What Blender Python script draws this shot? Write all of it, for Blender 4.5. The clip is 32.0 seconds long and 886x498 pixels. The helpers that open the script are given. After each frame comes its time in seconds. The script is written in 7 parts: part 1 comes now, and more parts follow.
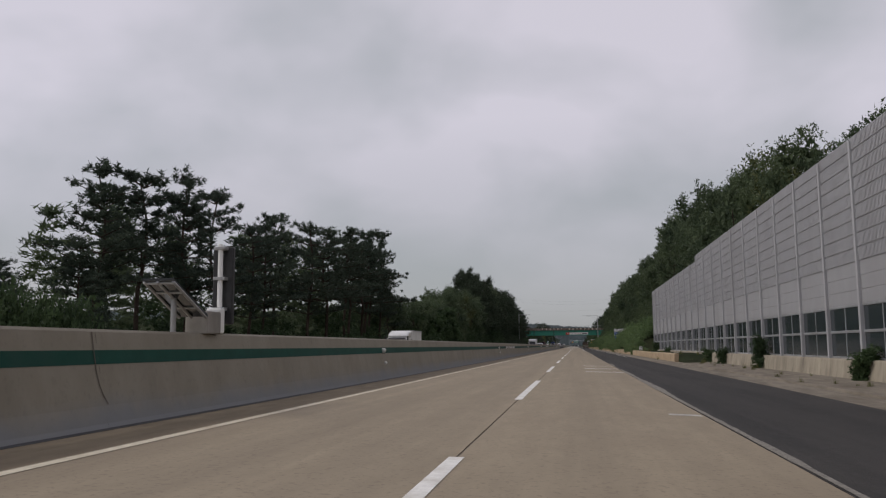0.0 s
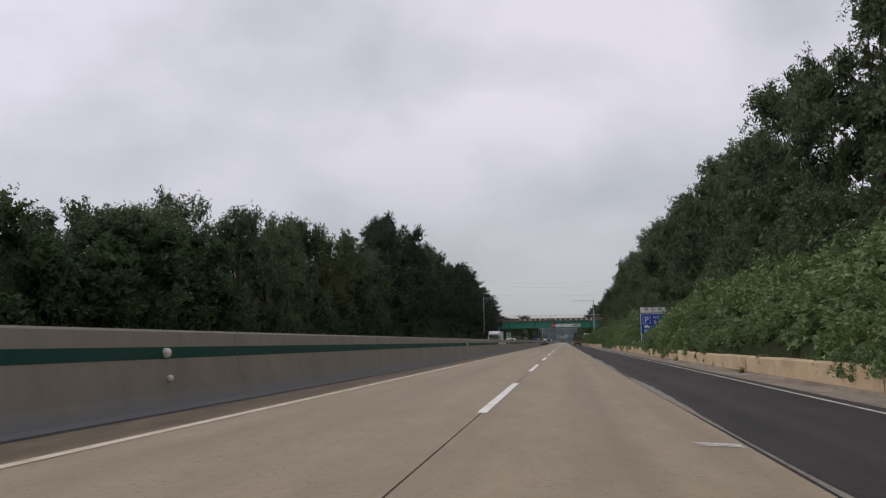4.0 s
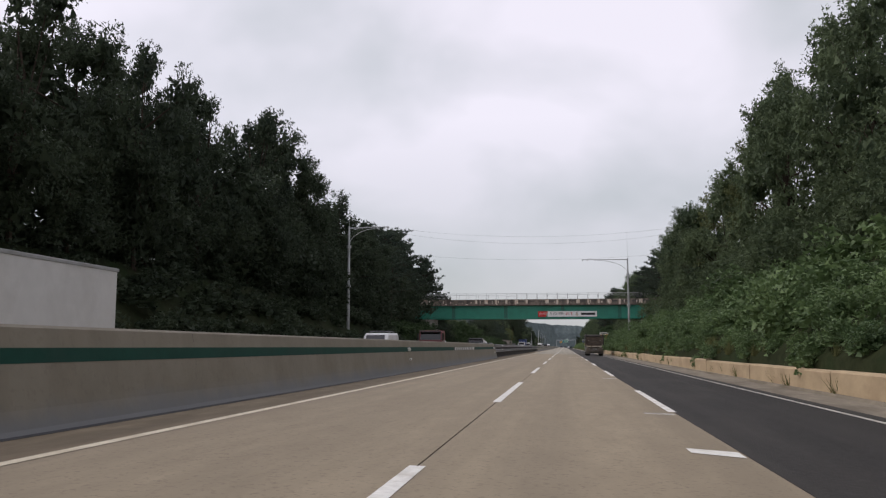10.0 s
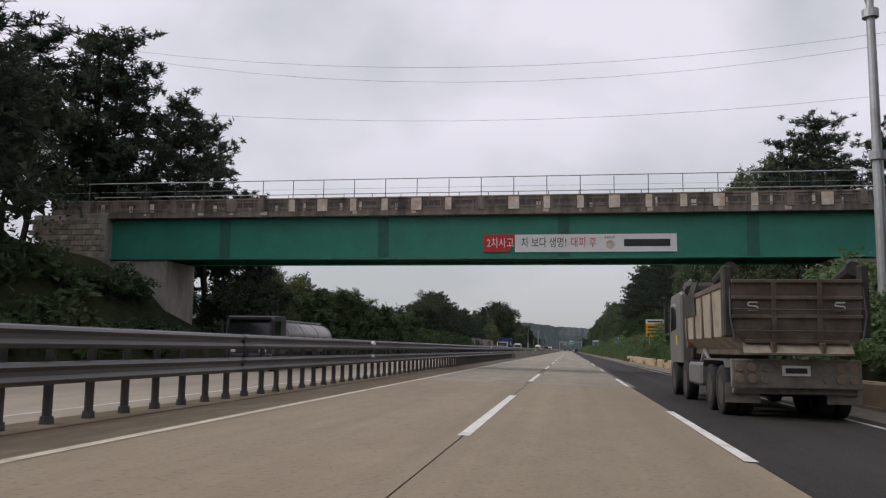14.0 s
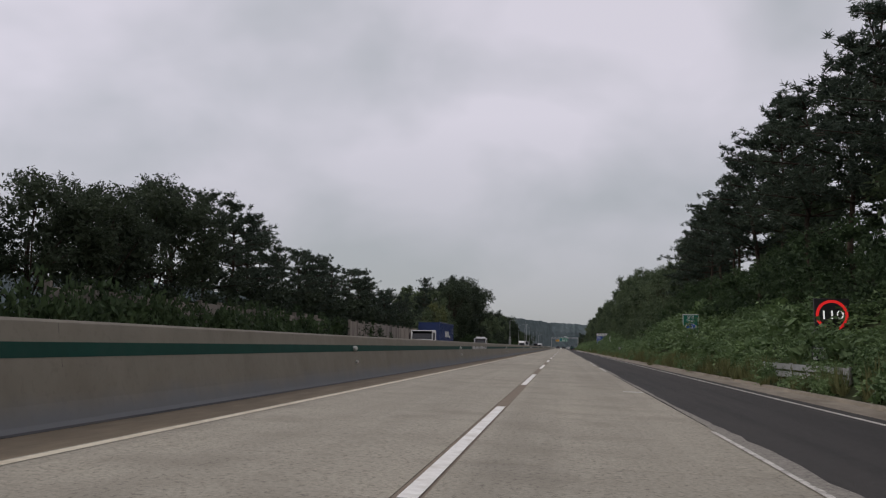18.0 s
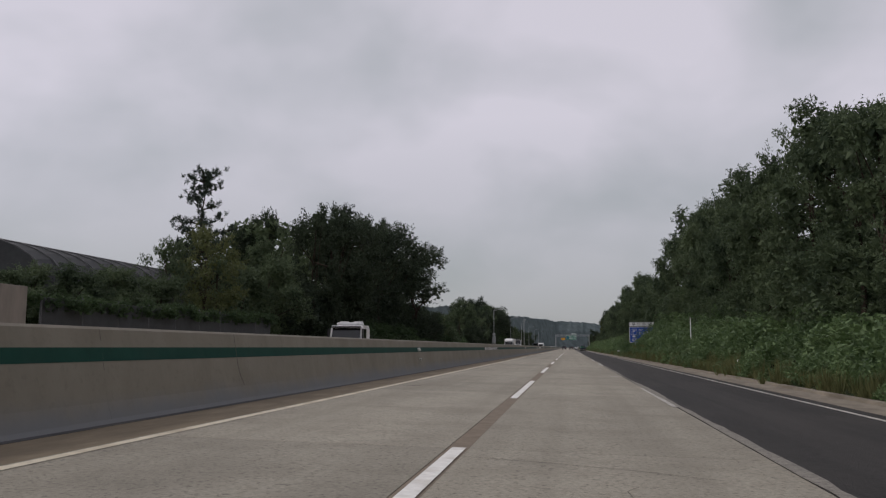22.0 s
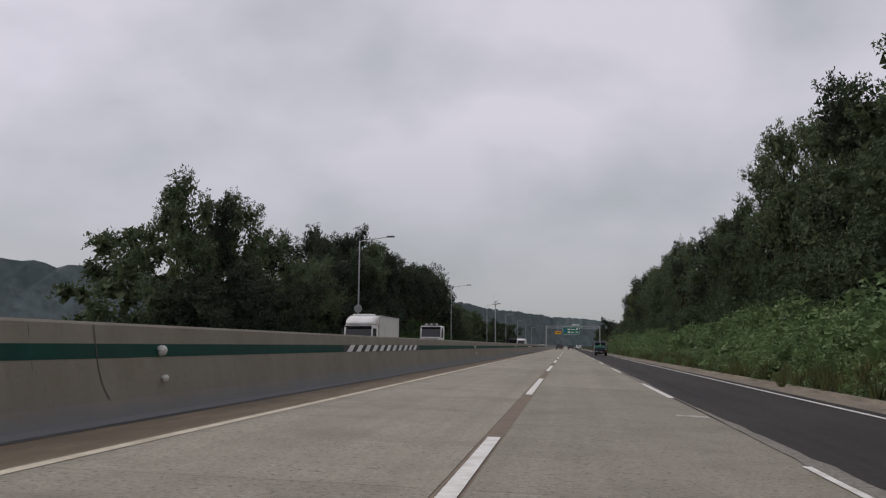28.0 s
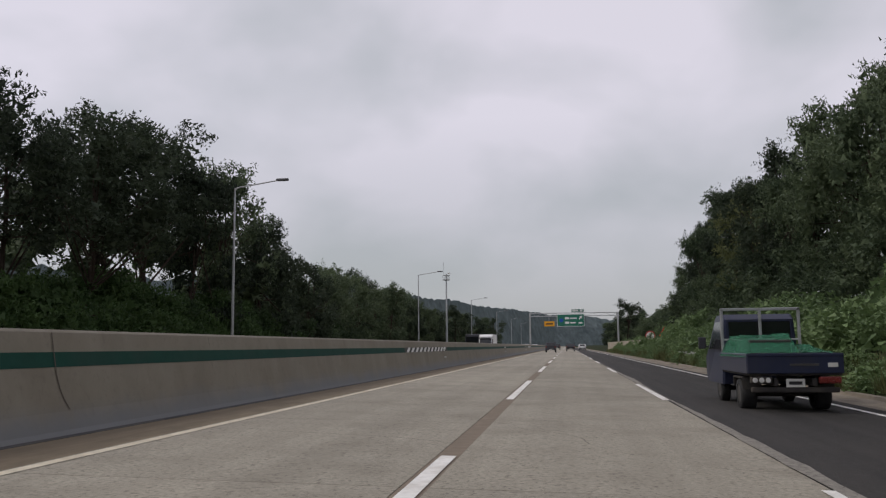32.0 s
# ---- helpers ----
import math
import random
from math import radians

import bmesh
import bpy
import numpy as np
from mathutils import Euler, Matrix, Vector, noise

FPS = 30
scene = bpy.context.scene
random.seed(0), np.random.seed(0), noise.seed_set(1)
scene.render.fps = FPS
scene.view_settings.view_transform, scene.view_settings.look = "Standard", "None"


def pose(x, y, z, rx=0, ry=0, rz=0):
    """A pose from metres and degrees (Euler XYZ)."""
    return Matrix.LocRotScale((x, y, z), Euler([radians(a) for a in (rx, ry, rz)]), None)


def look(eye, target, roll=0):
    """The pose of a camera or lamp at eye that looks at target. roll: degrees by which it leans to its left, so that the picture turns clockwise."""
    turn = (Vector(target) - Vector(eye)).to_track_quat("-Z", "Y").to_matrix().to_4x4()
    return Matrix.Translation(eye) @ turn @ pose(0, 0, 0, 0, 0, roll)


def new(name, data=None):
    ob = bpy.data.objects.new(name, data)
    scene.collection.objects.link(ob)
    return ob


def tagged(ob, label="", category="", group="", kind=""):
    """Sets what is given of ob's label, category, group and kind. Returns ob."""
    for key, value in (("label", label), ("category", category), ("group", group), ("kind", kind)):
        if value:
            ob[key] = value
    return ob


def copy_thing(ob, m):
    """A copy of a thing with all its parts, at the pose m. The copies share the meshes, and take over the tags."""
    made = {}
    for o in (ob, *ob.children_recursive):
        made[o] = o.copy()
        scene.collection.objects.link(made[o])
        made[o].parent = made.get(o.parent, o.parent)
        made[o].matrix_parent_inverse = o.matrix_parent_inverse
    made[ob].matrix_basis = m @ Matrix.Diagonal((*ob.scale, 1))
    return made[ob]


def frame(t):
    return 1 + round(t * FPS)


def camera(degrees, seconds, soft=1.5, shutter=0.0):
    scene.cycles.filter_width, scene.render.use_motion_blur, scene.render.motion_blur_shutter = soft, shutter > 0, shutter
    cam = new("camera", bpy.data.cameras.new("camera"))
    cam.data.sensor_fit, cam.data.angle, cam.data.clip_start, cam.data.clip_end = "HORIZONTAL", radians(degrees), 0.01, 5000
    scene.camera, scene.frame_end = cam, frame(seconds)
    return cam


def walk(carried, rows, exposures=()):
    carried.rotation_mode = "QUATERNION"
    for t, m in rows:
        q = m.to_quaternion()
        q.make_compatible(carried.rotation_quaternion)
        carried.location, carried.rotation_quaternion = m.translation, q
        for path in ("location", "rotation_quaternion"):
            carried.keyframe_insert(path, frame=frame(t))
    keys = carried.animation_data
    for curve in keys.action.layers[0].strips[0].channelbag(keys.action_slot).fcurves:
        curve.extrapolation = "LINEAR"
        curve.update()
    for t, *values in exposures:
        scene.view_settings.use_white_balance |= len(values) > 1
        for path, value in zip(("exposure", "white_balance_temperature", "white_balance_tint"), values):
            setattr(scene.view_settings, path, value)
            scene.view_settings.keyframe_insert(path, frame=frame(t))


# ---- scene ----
# seconds, x, y, z, tilt, lean, heading
cam = camera(56.25, 32.0, soft=1.25, shutter=0.0)
PATH = [
    (0.0, 1.31, 1.15, 1.194, 96.72, 0.40, 9.04),
    (0.5, 1.27, 14.52, 1.195, 96.79, 0.42, 9.05),
    (1.0, 1.25, 27.74, 1.196, 96.83, 0.41, 8.76),
    (1.5, 1.24, 40.75, 1.196, 96.72, 0.40, 8.35),
    (2.0, 1.25, 53.55, 1.196, 96.71, 0.49, 8.20),
    (2.5, 1.29, 66.43, 1.195, 96.70, 0.62, 7.81),
    (3.0, 1.34, 79.45, 1.194, 96.53, 0.70, 8.02),
    (3.5, 1.39, 92.60, 1.193, 96.45, 0.68, 8.30),
    (5.5, 1.53, 144.74, 1.190, 96.61, 0.59, 8.21),
    (6.0, 1.55, 157.80, 1.190, 96.65, 0.53, 8.55),
    (6.5, 1.55, 170.75, 1.190, 96.85, 0.55, 8.79),
    (7.0, 1.55, 183.66, 1.190, 96.65, 0.48, 8.54),
    (7.5, 1.56, 196.88, 1.190, 96.74, 0.39, 8.06),
    (8.0, 1.56, 210.17, 1.190, 96.70, 0.32, 8.26),
    (8.5, 1.55, 223.44, 1.190, 96.76, 0.26, 8.20),
    (9.0, 1.54, 236.36, 1.191, 96.66, 0.21, 8.32),
    (9.5, 1.51, 249.04, 1.191, 96.72, 0.13, 8.24),
    (10.0, 1.49, 261.85, 1.192, 96.73, 0.00, 8.31),
    (10.5, 1.51, 275.23, 1.192, 96.68, -0.03, 8.12),
    (11.0, 1.55, 288.88, 1.192, 96.68, -0.10, 8.40),
    (11.5, 1.50, 302.44, 1.192, 96.68, -0.31, 8.06),
    (12.0, 1.46, 315.70, 1.192, 96.67, -0.36, 8.14),
    (12.5, 1.44, 328.82, 1.192, 96.73, -0.49, 8.32),
    (13.0, 1.42, 342.01, 1.192, 96.67, -0.62, 8.48),
    (13.5, 1.45, 355.25, 1.192, 96.66, -0.63, 8.62),
    (14.0, 1.45, 368.44, 1.192, 96.84, -0.71, 8.59),
    (14.5, 1.42, 381.62, 1.192, 96.78, -0.70, 8.22),
    (16.5, 1.30, 434.87, 1.194, 96.67, -0.69, 8.26),
    (17.0, 1.27, 447.98, 1.194, 96.69, -0.65, 8.20),
    (17.5, 1.24, 460.77, 1.195, 96.67, -0.73, 8.21),
    (18.0, 1.22, 473.42, 1.195, 96.66, -0.73, 8.15),
    (18.5, 1.22, 486.55, 1.195, 96.69, -0.54, 8.02),
    (19.0, 1.22, 499.80, 1.195, 96.63, -0.34, 8.08),
    (19.5, 1.23, 512.98, 1.196, 96.68, -0.23, 8.32),
    (20.0, 1.23, 526.36, 1.196, 96.63, -0.25, 8.25),
    (20.5, 1.23, 539.86, 1.196, 96.60, -0.23, 8.47),
    (21.0, 1.26, 553.39, 1.195, 96.64, -0.28, 8.45),
    (21.5, 1.29, 566.87, 1.194, 96.57, -0.25, 8.43),
    (22.0, 1.33, 580.24, 1.193, 96.75, -0.10, 8.65),
    (22.5, 1.36, 593.40, 1.193, 96.61, -0.04, 8.50),
    (23.0, 1.39, 606.64, 1.193, 96.72, 0.01, 8.40),
    (23.5, 1.40, 619.99, 1.193, 96.63, 0.08, 8.91),
    (24.0, 1.39, 633.46, 1.193, 96.60, 0.20, 8.53),
    (24.5, 1.36, 646.85, 1.194, 96.72, 0.30, 8.51),
    (25.0, 1.32, 660.13, 1.195, 96.64, 0.30, 8.56),
    (25.5, 1.27, 673.38, 1.196, 96.65, 0.06, 8.39),
    (27.5, 1.03, 726.09, 1.200, 96.45, -0.31, 8.56),
    (28.0, 0.97, 739.14, 1.201, 96.61, -0.49, 8.50),
    (28.5, 0.95, 752.09, 1.202, 96.62, -0.42, 8.48),
    (29.0, 0.95, 764.90, 1.202, 96.47, -0.26, 8.41),
    (29.5, 0.97, 777.71, 1.201, 96.48, -0.15, 8.39),
    (30.0, 1.03, 790.53, 1.200, 96.55, -0.07, 8.19),
    (30.5, 1.12, 803.13, 1.199, 96.50, 0.03, 8.26),
    (31.0, 1.19, 815.75, 1.197, 96.60, 0.25, 8.34),
    (31.5, 1.26, 828.44, 1.196, 96.68, 0.45, 8.35),
    (32.0, 1.33, 841.02, 1.194, 96.74, 0.58, 8.49),
]
# the film camera opens up under the wooded cutting
walk(cam, [(t, pose(*p)) for t, *p in PATH], ((0, -0.2), (3, 0.02), (6, 0.17), (8, 0.32), (11, 0.28), (13, 0.17), (14.5, 0.17), (17, -0.08), (18, -0.12), (21, -0.19), (22, -0.2), (23, -0.14), (24, 0.06), (25, 0.13), (28, -0.14), (30, -0.09), (32, -0.02)))

# ---- light ----
SUN = (radians(42), radians(-97))      # elevation, azimuth from +y towards +x
world = bpy.data.worlds.new("overcast")
scene.world = world
world.use_nodes = True


def node(tree, kind, **sets):
    n = tree.nodes.new(kind)
    for key, value in sets.items():
        if key in n.inputs:
            n.inputs[key].default_value = value
    return n


def overcast_sky(tree):
    """A closed cloud layer: pale overhead, greyer towards the horizon, over a hazy clear-sky base."""
    tree.nodes.clear()
    L = tree.links.new
    out = tree.nodes.new("ShaderNodeOutputWorld")
    bg = tree.nodes.new("ShaderNodeBackground")
    sky = tree.nodes.new("ShaderNodeTexSky")
    sky.sky_type, sky.sun_disc = "NISHITA", False
    sky.sun_elevation, sky.sun_rotation = SUN
    dim = tree.nodes.new("ShaderNodeVectorMath")
    dim.operation = "SCALE"
    dim.inputs["Scale"].default_value = 0.015
    L(sky.outputs[0], dim.inputs[0])
    co = tree.nodes.new("ShaderNodeTexCoord")
    sep = tree.nodes.new("ShaderNodeSeparateXYZ")
    L(co.outputs["Generated"], sep.inputs[0])
    # cloud plane: direction over height
    low = tree.nodes.new("ShaderNodeMath")
    low.operation = "MAXIMUM"
    L(sep.outputs["Z"], low.inputs[0])
    low.inputs[1].default_value = 0.0
    lift = tree.nodes.new("ShaderNodeMath")
    lift.operation = "ADD"
    L(low.outputs[0], lift.inputs[0])
    lift.inputs[1].default_value = 0.65
    inv = tree.nodes.new("ShaderNodeMath")
    inv.operation = "DIVIDE"
    inv.inputs[0].default_value = 1.0
    L(lift.outputs[0], inv.inputs[1])
    plane = tree.nodes.new("ShaderNodeVectorMath")
    plane.operation = "SCALE"
    L(co.outputs["Generated"], plane.inputs[0])
    L(inv.outputs[0], plane.inputs["Scale"])
    big = node(tree, "ShaderNodeTexNoise", Scale=3.4, Detail=4.0, Roughness=0.45, Distortion=0.2)
    L(plane.outputs[0], big.inputs["Vector"])
    ramp = tree.nodes.new("ShaderNodeValToRGB")
    ramp.color_ramp.elements[0].position, ramp.color_ramp.elements[0].color = 0.33, (0.465, 0.470, 0.500, 1)
    ramp.color_ramp.elements[1].position, ramp.color_ramp.elements[1].color = 0.58, (0.690, 0.652, 0.722, 1)
    L(big.outputs[0], ramp.inputs[0])
    # nearer the horizon the layer thickens into grey haze
    el = tree.nodes.new("ShaderNodeMapRange")
    el.inputs["From Min"].default_value, el.inputs["From Max"].default_value = 0.0, 0.27
    L(sep.outputs["Z"], el.inputs["Value"])
    haze = tree.nodes.new("ShaderNodeMix")
    haze.data_type = "RGBA"
    L(el.outputs[0], haze.inputs["Factor"])
    haze.inputs["A"].default_value = (0.335, 0.345, 0.362, 1)
    L(ramp.outputs[0], haze.inputs["B"])
    # brighter towards the zenith, as a cloudy sky is
    up = tree.nodes.new("ShaderNodeMapRange")
    up.inputs["From Min"].default_value, up.inputs["From Max"].default_value = 0.35, 1.0
    up.inputs["To Min"].default_value, up.inputs["To Max"].default_value = 1.0, 1.1
    L(sep.outputs["Z"], up.inputs["Value"])
    zen = tree.nodes.new("ShaderNodeVectorMath")
    zen.operation = "SCALE"
    L(haze.outputs["Result"], zen.inputs[0])
    L(up.outputs[0], zen.inputs["Scale"])
    add = tree.nodes.new("ShaderNodeVectorMath")
    add.operation = "ADD"
    L(zen.outputs[0], add.inputs[0])
    L(dim.outputs[0], add.inputs[1])
    L(add.outputs[0], bg.inputs["Color"])
    bg.inputs["Strength"].default_value = 1.0
    L(bg.outputs[0], out.inputs["Surface"])


overcast_sky(world.node_tree)
sun = new("sun", bpy.data.lights.new("sun", "SUN"))
sun.data.energy, sun.data.angle, sun.data.color = 1.3, radians(16), (1.0, 0.94, 0.85)
sun_way = Vector((math.cos(SUN[0]) * math.sin(SUN[1]), math.cos(SUN[0]) * math.cos(SUN[1]), math.sin(SUN[0])))
sun.matrix_world = look(sun_way * 100, (0, 0, 0))
scene.view_settings.exposure = 0.0


# ---- materials ----
def material(name, color, rough=0.8, vary=0.15, size=1.0, bump=0.0, metal=0.0, stain=None, stain_size=4.0,
             stain_amount=0.5, streak=None, streak_amount=0.4, island=0.0, spec=0.5, stretch=(1, 1, 1), grain=0.0, obvary=0.0, world_space=True, speck=None):
    """A painted, mineral or leafy surface: base colour, grain at `size` metres, stains at `stain_size` metres, relief."""
    m = bpy.data.materials.new(name)
    m.use_nodes = True
    t = m.node_tree
    b = t.nodes["Principled BSDF"]
    L = t.links.new
    geo = t.nodes.new("ShaderNodeNewGeometry")
    co = t.nodes.new("ShaderNodeTexCoord")
    mp = t.nodes.new("ShaderNodeMapping")
    mp.inputs["Scale"].default_value = stretch
    L(geo.outputs["Position"] if world_space else co.outputs["Object"], mp.inputs["Vector"])
    fine = node(t, "ShaderNodeTexNoise", Scale=1.0 / size, Detail=5.0, Roughness=0.65)
    L(mp.outputs[0], fine.inputs["Vector"])
    mr = t.nodes.new("ShaderNodeMapRange")
    mr.inputs["From Min"].default_value, mr.inputs["From Max"].default_value = 0.3, 0.7
    mr.inputs["To Min"].default_value, mr.inputs["To Max"].default_value = 1 - vary, 1 + vary
    L(fine.outputs[0], mr.inputs["Value"])
    cur = t.nodes.new("ShaderNodeVectorMath")
    cur.operation = "SCALE"
    cur.inputs[0].default_value = color
    L(mr.outputs[0], cur.inputs["Scale"])
    color_out = cur.outputs[0]
    if stain:
        sn = node(t, "ShaderNodeTexNoise", Scale=1.0 / stain_size, Detail=6.0, Roughness=0.6)
        L(mp.outputs[0], sn.inputs["Vector"])
        sr = t.nodes.new("ShaderNodeMapRange")
        sr.inputs["From Min"].default_value, sr.inputs["From Max"].default_value = 0.47, 0.68
        sr.inputs["To Max"].default_value = stain_amount
        L(sn.outputs[0], sr.inputs["Value"])
        mx = t.nodes.new("ShaderNodeMix")
        mx.data_type = "RGBA"
        L(sr.outputs[0], mx.inputs["Factor"])
        L(color_out, mx.inputs["A"])
        mx.inputs["B"].default_value = (*stain, 1)
        color_out = mx.outputs["Result"]
    if streak:
        lane = t.nodes.new("ShaderNodeMapping")
        lane.inputs["Scale"].default_value = (1.1, 0.012, 1)
        L(geo.outputs["Position"], lane.inputs["Vector"])
        kn = node(t, "ShaderNodeTexNoise", Scale=1.0, Detail=5.0, Roughness=0.6)
        L(lane.outputs[0], kn.inputs["Vector"])
        kr = t.nodes.new("ShaderNodeMapRange")
        kr.inputs["From Min"].default_value, kr.inputs["From Max"].default_value = 0.42, 0.68
        kr.inputs["To Max"].default_value = streak_amount
        L(kn.outputs[0], kr.inputs["Value"])
        km_ = t.nodes.new("ShaderNodeMix")
        km_.data_type = "RGBA"
        L(kr.outputs[0], km_.inputs["Factor"])
        L(color_out, km_.inputs["A"])
        km_.inputs["B"].default_value = (*streak, 1)
        color_out = km_.outputs["Result"]
    if speck:
        shade, width, amount = speck
        pn = node(t, "ShaderNodeTexNoise", Scale=1.0 / width, Detail=3.0, Roughness=0.7)
        L(geo.outputs["Position"], pn.inputs["Vector"])
        pr = t.nodes.new("ShaderNodeMapRange")
        pr.inputs["From Min"].default_value, pr.inputs["From Max"].default_value = 0.55, 0.66
        pr.inputs["To Max"].default_value = amount
        L(pn.outputs[0], pr.inputs["Value"])
        pm = t.nodes.new("ShaderNodeMix")
        pm.data_type = "RGBA"
        L(pr.outputs[0], pm.inputs["Factor"])
        L(color_out, pm.inputs["A"])
        pm.inputs["B"].default_value = (*shade, 1)
        color_out = pm.outputs["Result"]
    for amount, source in ((island, geo.outputs["Random Per Island"]), (obvary, None)):
        if amount:
            if source is None:
                info = t.nodes.new("ShaderNodeObjectInfo")
                source = info.outputs["Random"]
            hs = t.nodes.new("ShaderNodeMapRange")
            hs.inputs["To Min"].default_value, hs.inputs["To Max"].default_value = 1 - amount, 1 + amount
            L(source, hs.inputs["Value"])
            sc = t.nodes.new("ShaderNodeVectorMath")
            sc.operation = "SCALE"
            L(color_out, sc.inputs[0])
            L(hs.outputs[0], sc.inputs["Scale"])
            color_out = sc.outputs[0]
    L(color_out, b.inputs["Base Color"])
    b.inputs["Roughness"].default_value = rough
    b.inputs["Metallic"].default_value = metal
    b.inputs["Specular IOR Level"].default_value = spec
    if bump or grain:
        bn = node(t, "ShaderNodeBump", Strength=min(1.0, bump), Distance=0.02)
        gr = node(t, "ShaderNodeTexNoise", Scale=3.0 / size if not grain else 1.0 / grain, Detail=4.0)
        L(mp.outputs[0], gr.inputs["Vector"])
        L(gr.outputs[0], bn.inputs["Height"])
        L(bn.outputs[0], b.inputs["Normal"])
    return m


def foot_sheen(m, sheen_color, z0, z1, amount):
    """A bluish reflection painted into the lower face's colour: full below z0, fading out unevenly up to z1."""
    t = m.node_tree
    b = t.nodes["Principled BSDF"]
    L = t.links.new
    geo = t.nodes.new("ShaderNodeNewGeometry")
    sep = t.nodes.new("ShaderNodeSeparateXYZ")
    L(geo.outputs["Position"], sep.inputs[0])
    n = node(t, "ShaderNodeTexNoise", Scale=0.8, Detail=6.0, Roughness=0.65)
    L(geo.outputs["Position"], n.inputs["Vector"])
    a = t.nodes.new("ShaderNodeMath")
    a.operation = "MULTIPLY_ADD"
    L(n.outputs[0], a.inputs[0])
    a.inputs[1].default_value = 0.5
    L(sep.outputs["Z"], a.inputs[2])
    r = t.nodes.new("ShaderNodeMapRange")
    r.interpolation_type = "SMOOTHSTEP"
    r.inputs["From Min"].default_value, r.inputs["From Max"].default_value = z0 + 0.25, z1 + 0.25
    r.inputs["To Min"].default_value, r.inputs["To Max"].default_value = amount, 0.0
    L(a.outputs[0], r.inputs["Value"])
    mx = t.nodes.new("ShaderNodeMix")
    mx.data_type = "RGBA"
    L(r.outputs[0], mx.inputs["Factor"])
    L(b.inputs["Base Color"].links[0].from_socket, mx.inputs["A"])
    mx.inputs["B"].default_value = (*sheen_color, 1)
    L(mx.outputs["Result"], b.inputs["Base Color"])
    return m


def leafy(name, dark, light, gloss=0.15):
    """Leaves: hue varies leaf by leaf and tree by tree."""
    m = bpy.data.materials.new(name)
    m.use_nodes = True
    t = m.node_tree
    b = t.nodes["Principled BSDF"]
    L = t.links.new
    geo = t.nodes.new("ShaderNodeNewGeometry")
    info = t.nodes.new("ShaderNodeObjectInfo")
    n = node(t, "ShaderNodeTexNoise", Scale=0.35, Detail=3.0)
    L(geo.outputs["Position"], n.inputs["Vector"])
    a = t.nodes.new("ShaderNodeMath")
    a.operation = "MULTIPLY_ADD"
    L(geo.outputs["Random Per Island"], a.inputs[0])
    a.inputs[1].default_value = 0.38
    L(n.outputs[0], a.inputs[2])
    c = t.nodes.new("ShaderNodeMath")
    c.operation = "MULTIPLY_ADD"
    L(info.outputs["Random"], c.inputs[0])
    c.inputs[1].default_value = 0.3
    L(a.outputs[0], c.inputs[2])
    r = t.nodes.new("ShaderNodeMapRange")
    r.inputs["From Min"].default_value, r.inputs["From Max"].default_value = 0.42, 1.12
    L(c.outputs[0], r.inputs["Value"])
    mx = t.nodes.new("ShaderNodeMix")
    mx.data_type = "RGBA"
    L(r.outputs[0], mx.inputs["Factor"])
    mx.inputs["A"].default_value, mx.inputs["B"].default_value = (*dark, 1), (*light, 1)
    L(mx.outputs["Result"], b.inputs["Base Color"])
    b.inputs["Roughness"].default_value = 0.6
    b.inputs["Specular IOR Level"].default_value = gloss
    thin = t.nodes.new("ShaderNodeBsdfTranslucent")
    L(mx.outputs["Result"], thin.inputs["Color"])
    both = t.nodes.new("ShaderNodeMixShader")
    both.inputs[0].default_value = 0.3
    L(b.outputs[0], both.inputs[1])
    L(thin.outputs[0], both.inputs[2])
    L(both.outputs[0], t.nodes["Material Output"].inputs["Surface"])
    return m


def see_through(m, amount):
    """An open mesh cloth: part of the light passes between the threads."""
    t = m.node_tree
    b, out = t.nodes["Principled BSDF"], t.nodes["Material Output"]
    clear = t.nodes.new("ShaderNodeBsdfTransparent")
    both = t.nodes.new("ShaderNodeMixShader")
    both.inputs[0].default_value = amount
    t.links.new(b.outputs[0], both.inputs[1])
    t.links.new(clear.outputs[0], both.inputs[2])
    t.links.new(both.outputs[0], out.inputs["Surface"])
    return m


def glowing(name, color, power):
    m = glass(name, color, 0.4)
    b = m.node_tree.nodes["Principled BSDF"]
    b.inputs["Emission Color"].default_value = (*color, 1)
    b.inputs["Emission Strength"].default_value = power
    return m


def glass(name, color=(0.02, 0.025, 0.03), rough=0.05):
    m = bpy.data.materials.new(name)
    m.use_nodes = True
    b = m.node_tree.nodes["Principled BSDF"]
    b.inputs["Base Color"].default_value = (*color, 1)
    b.inputs["Roughness"].default_value = rough
    b.inputs["Specular IOR Level"].default_value = 0.6
    return m


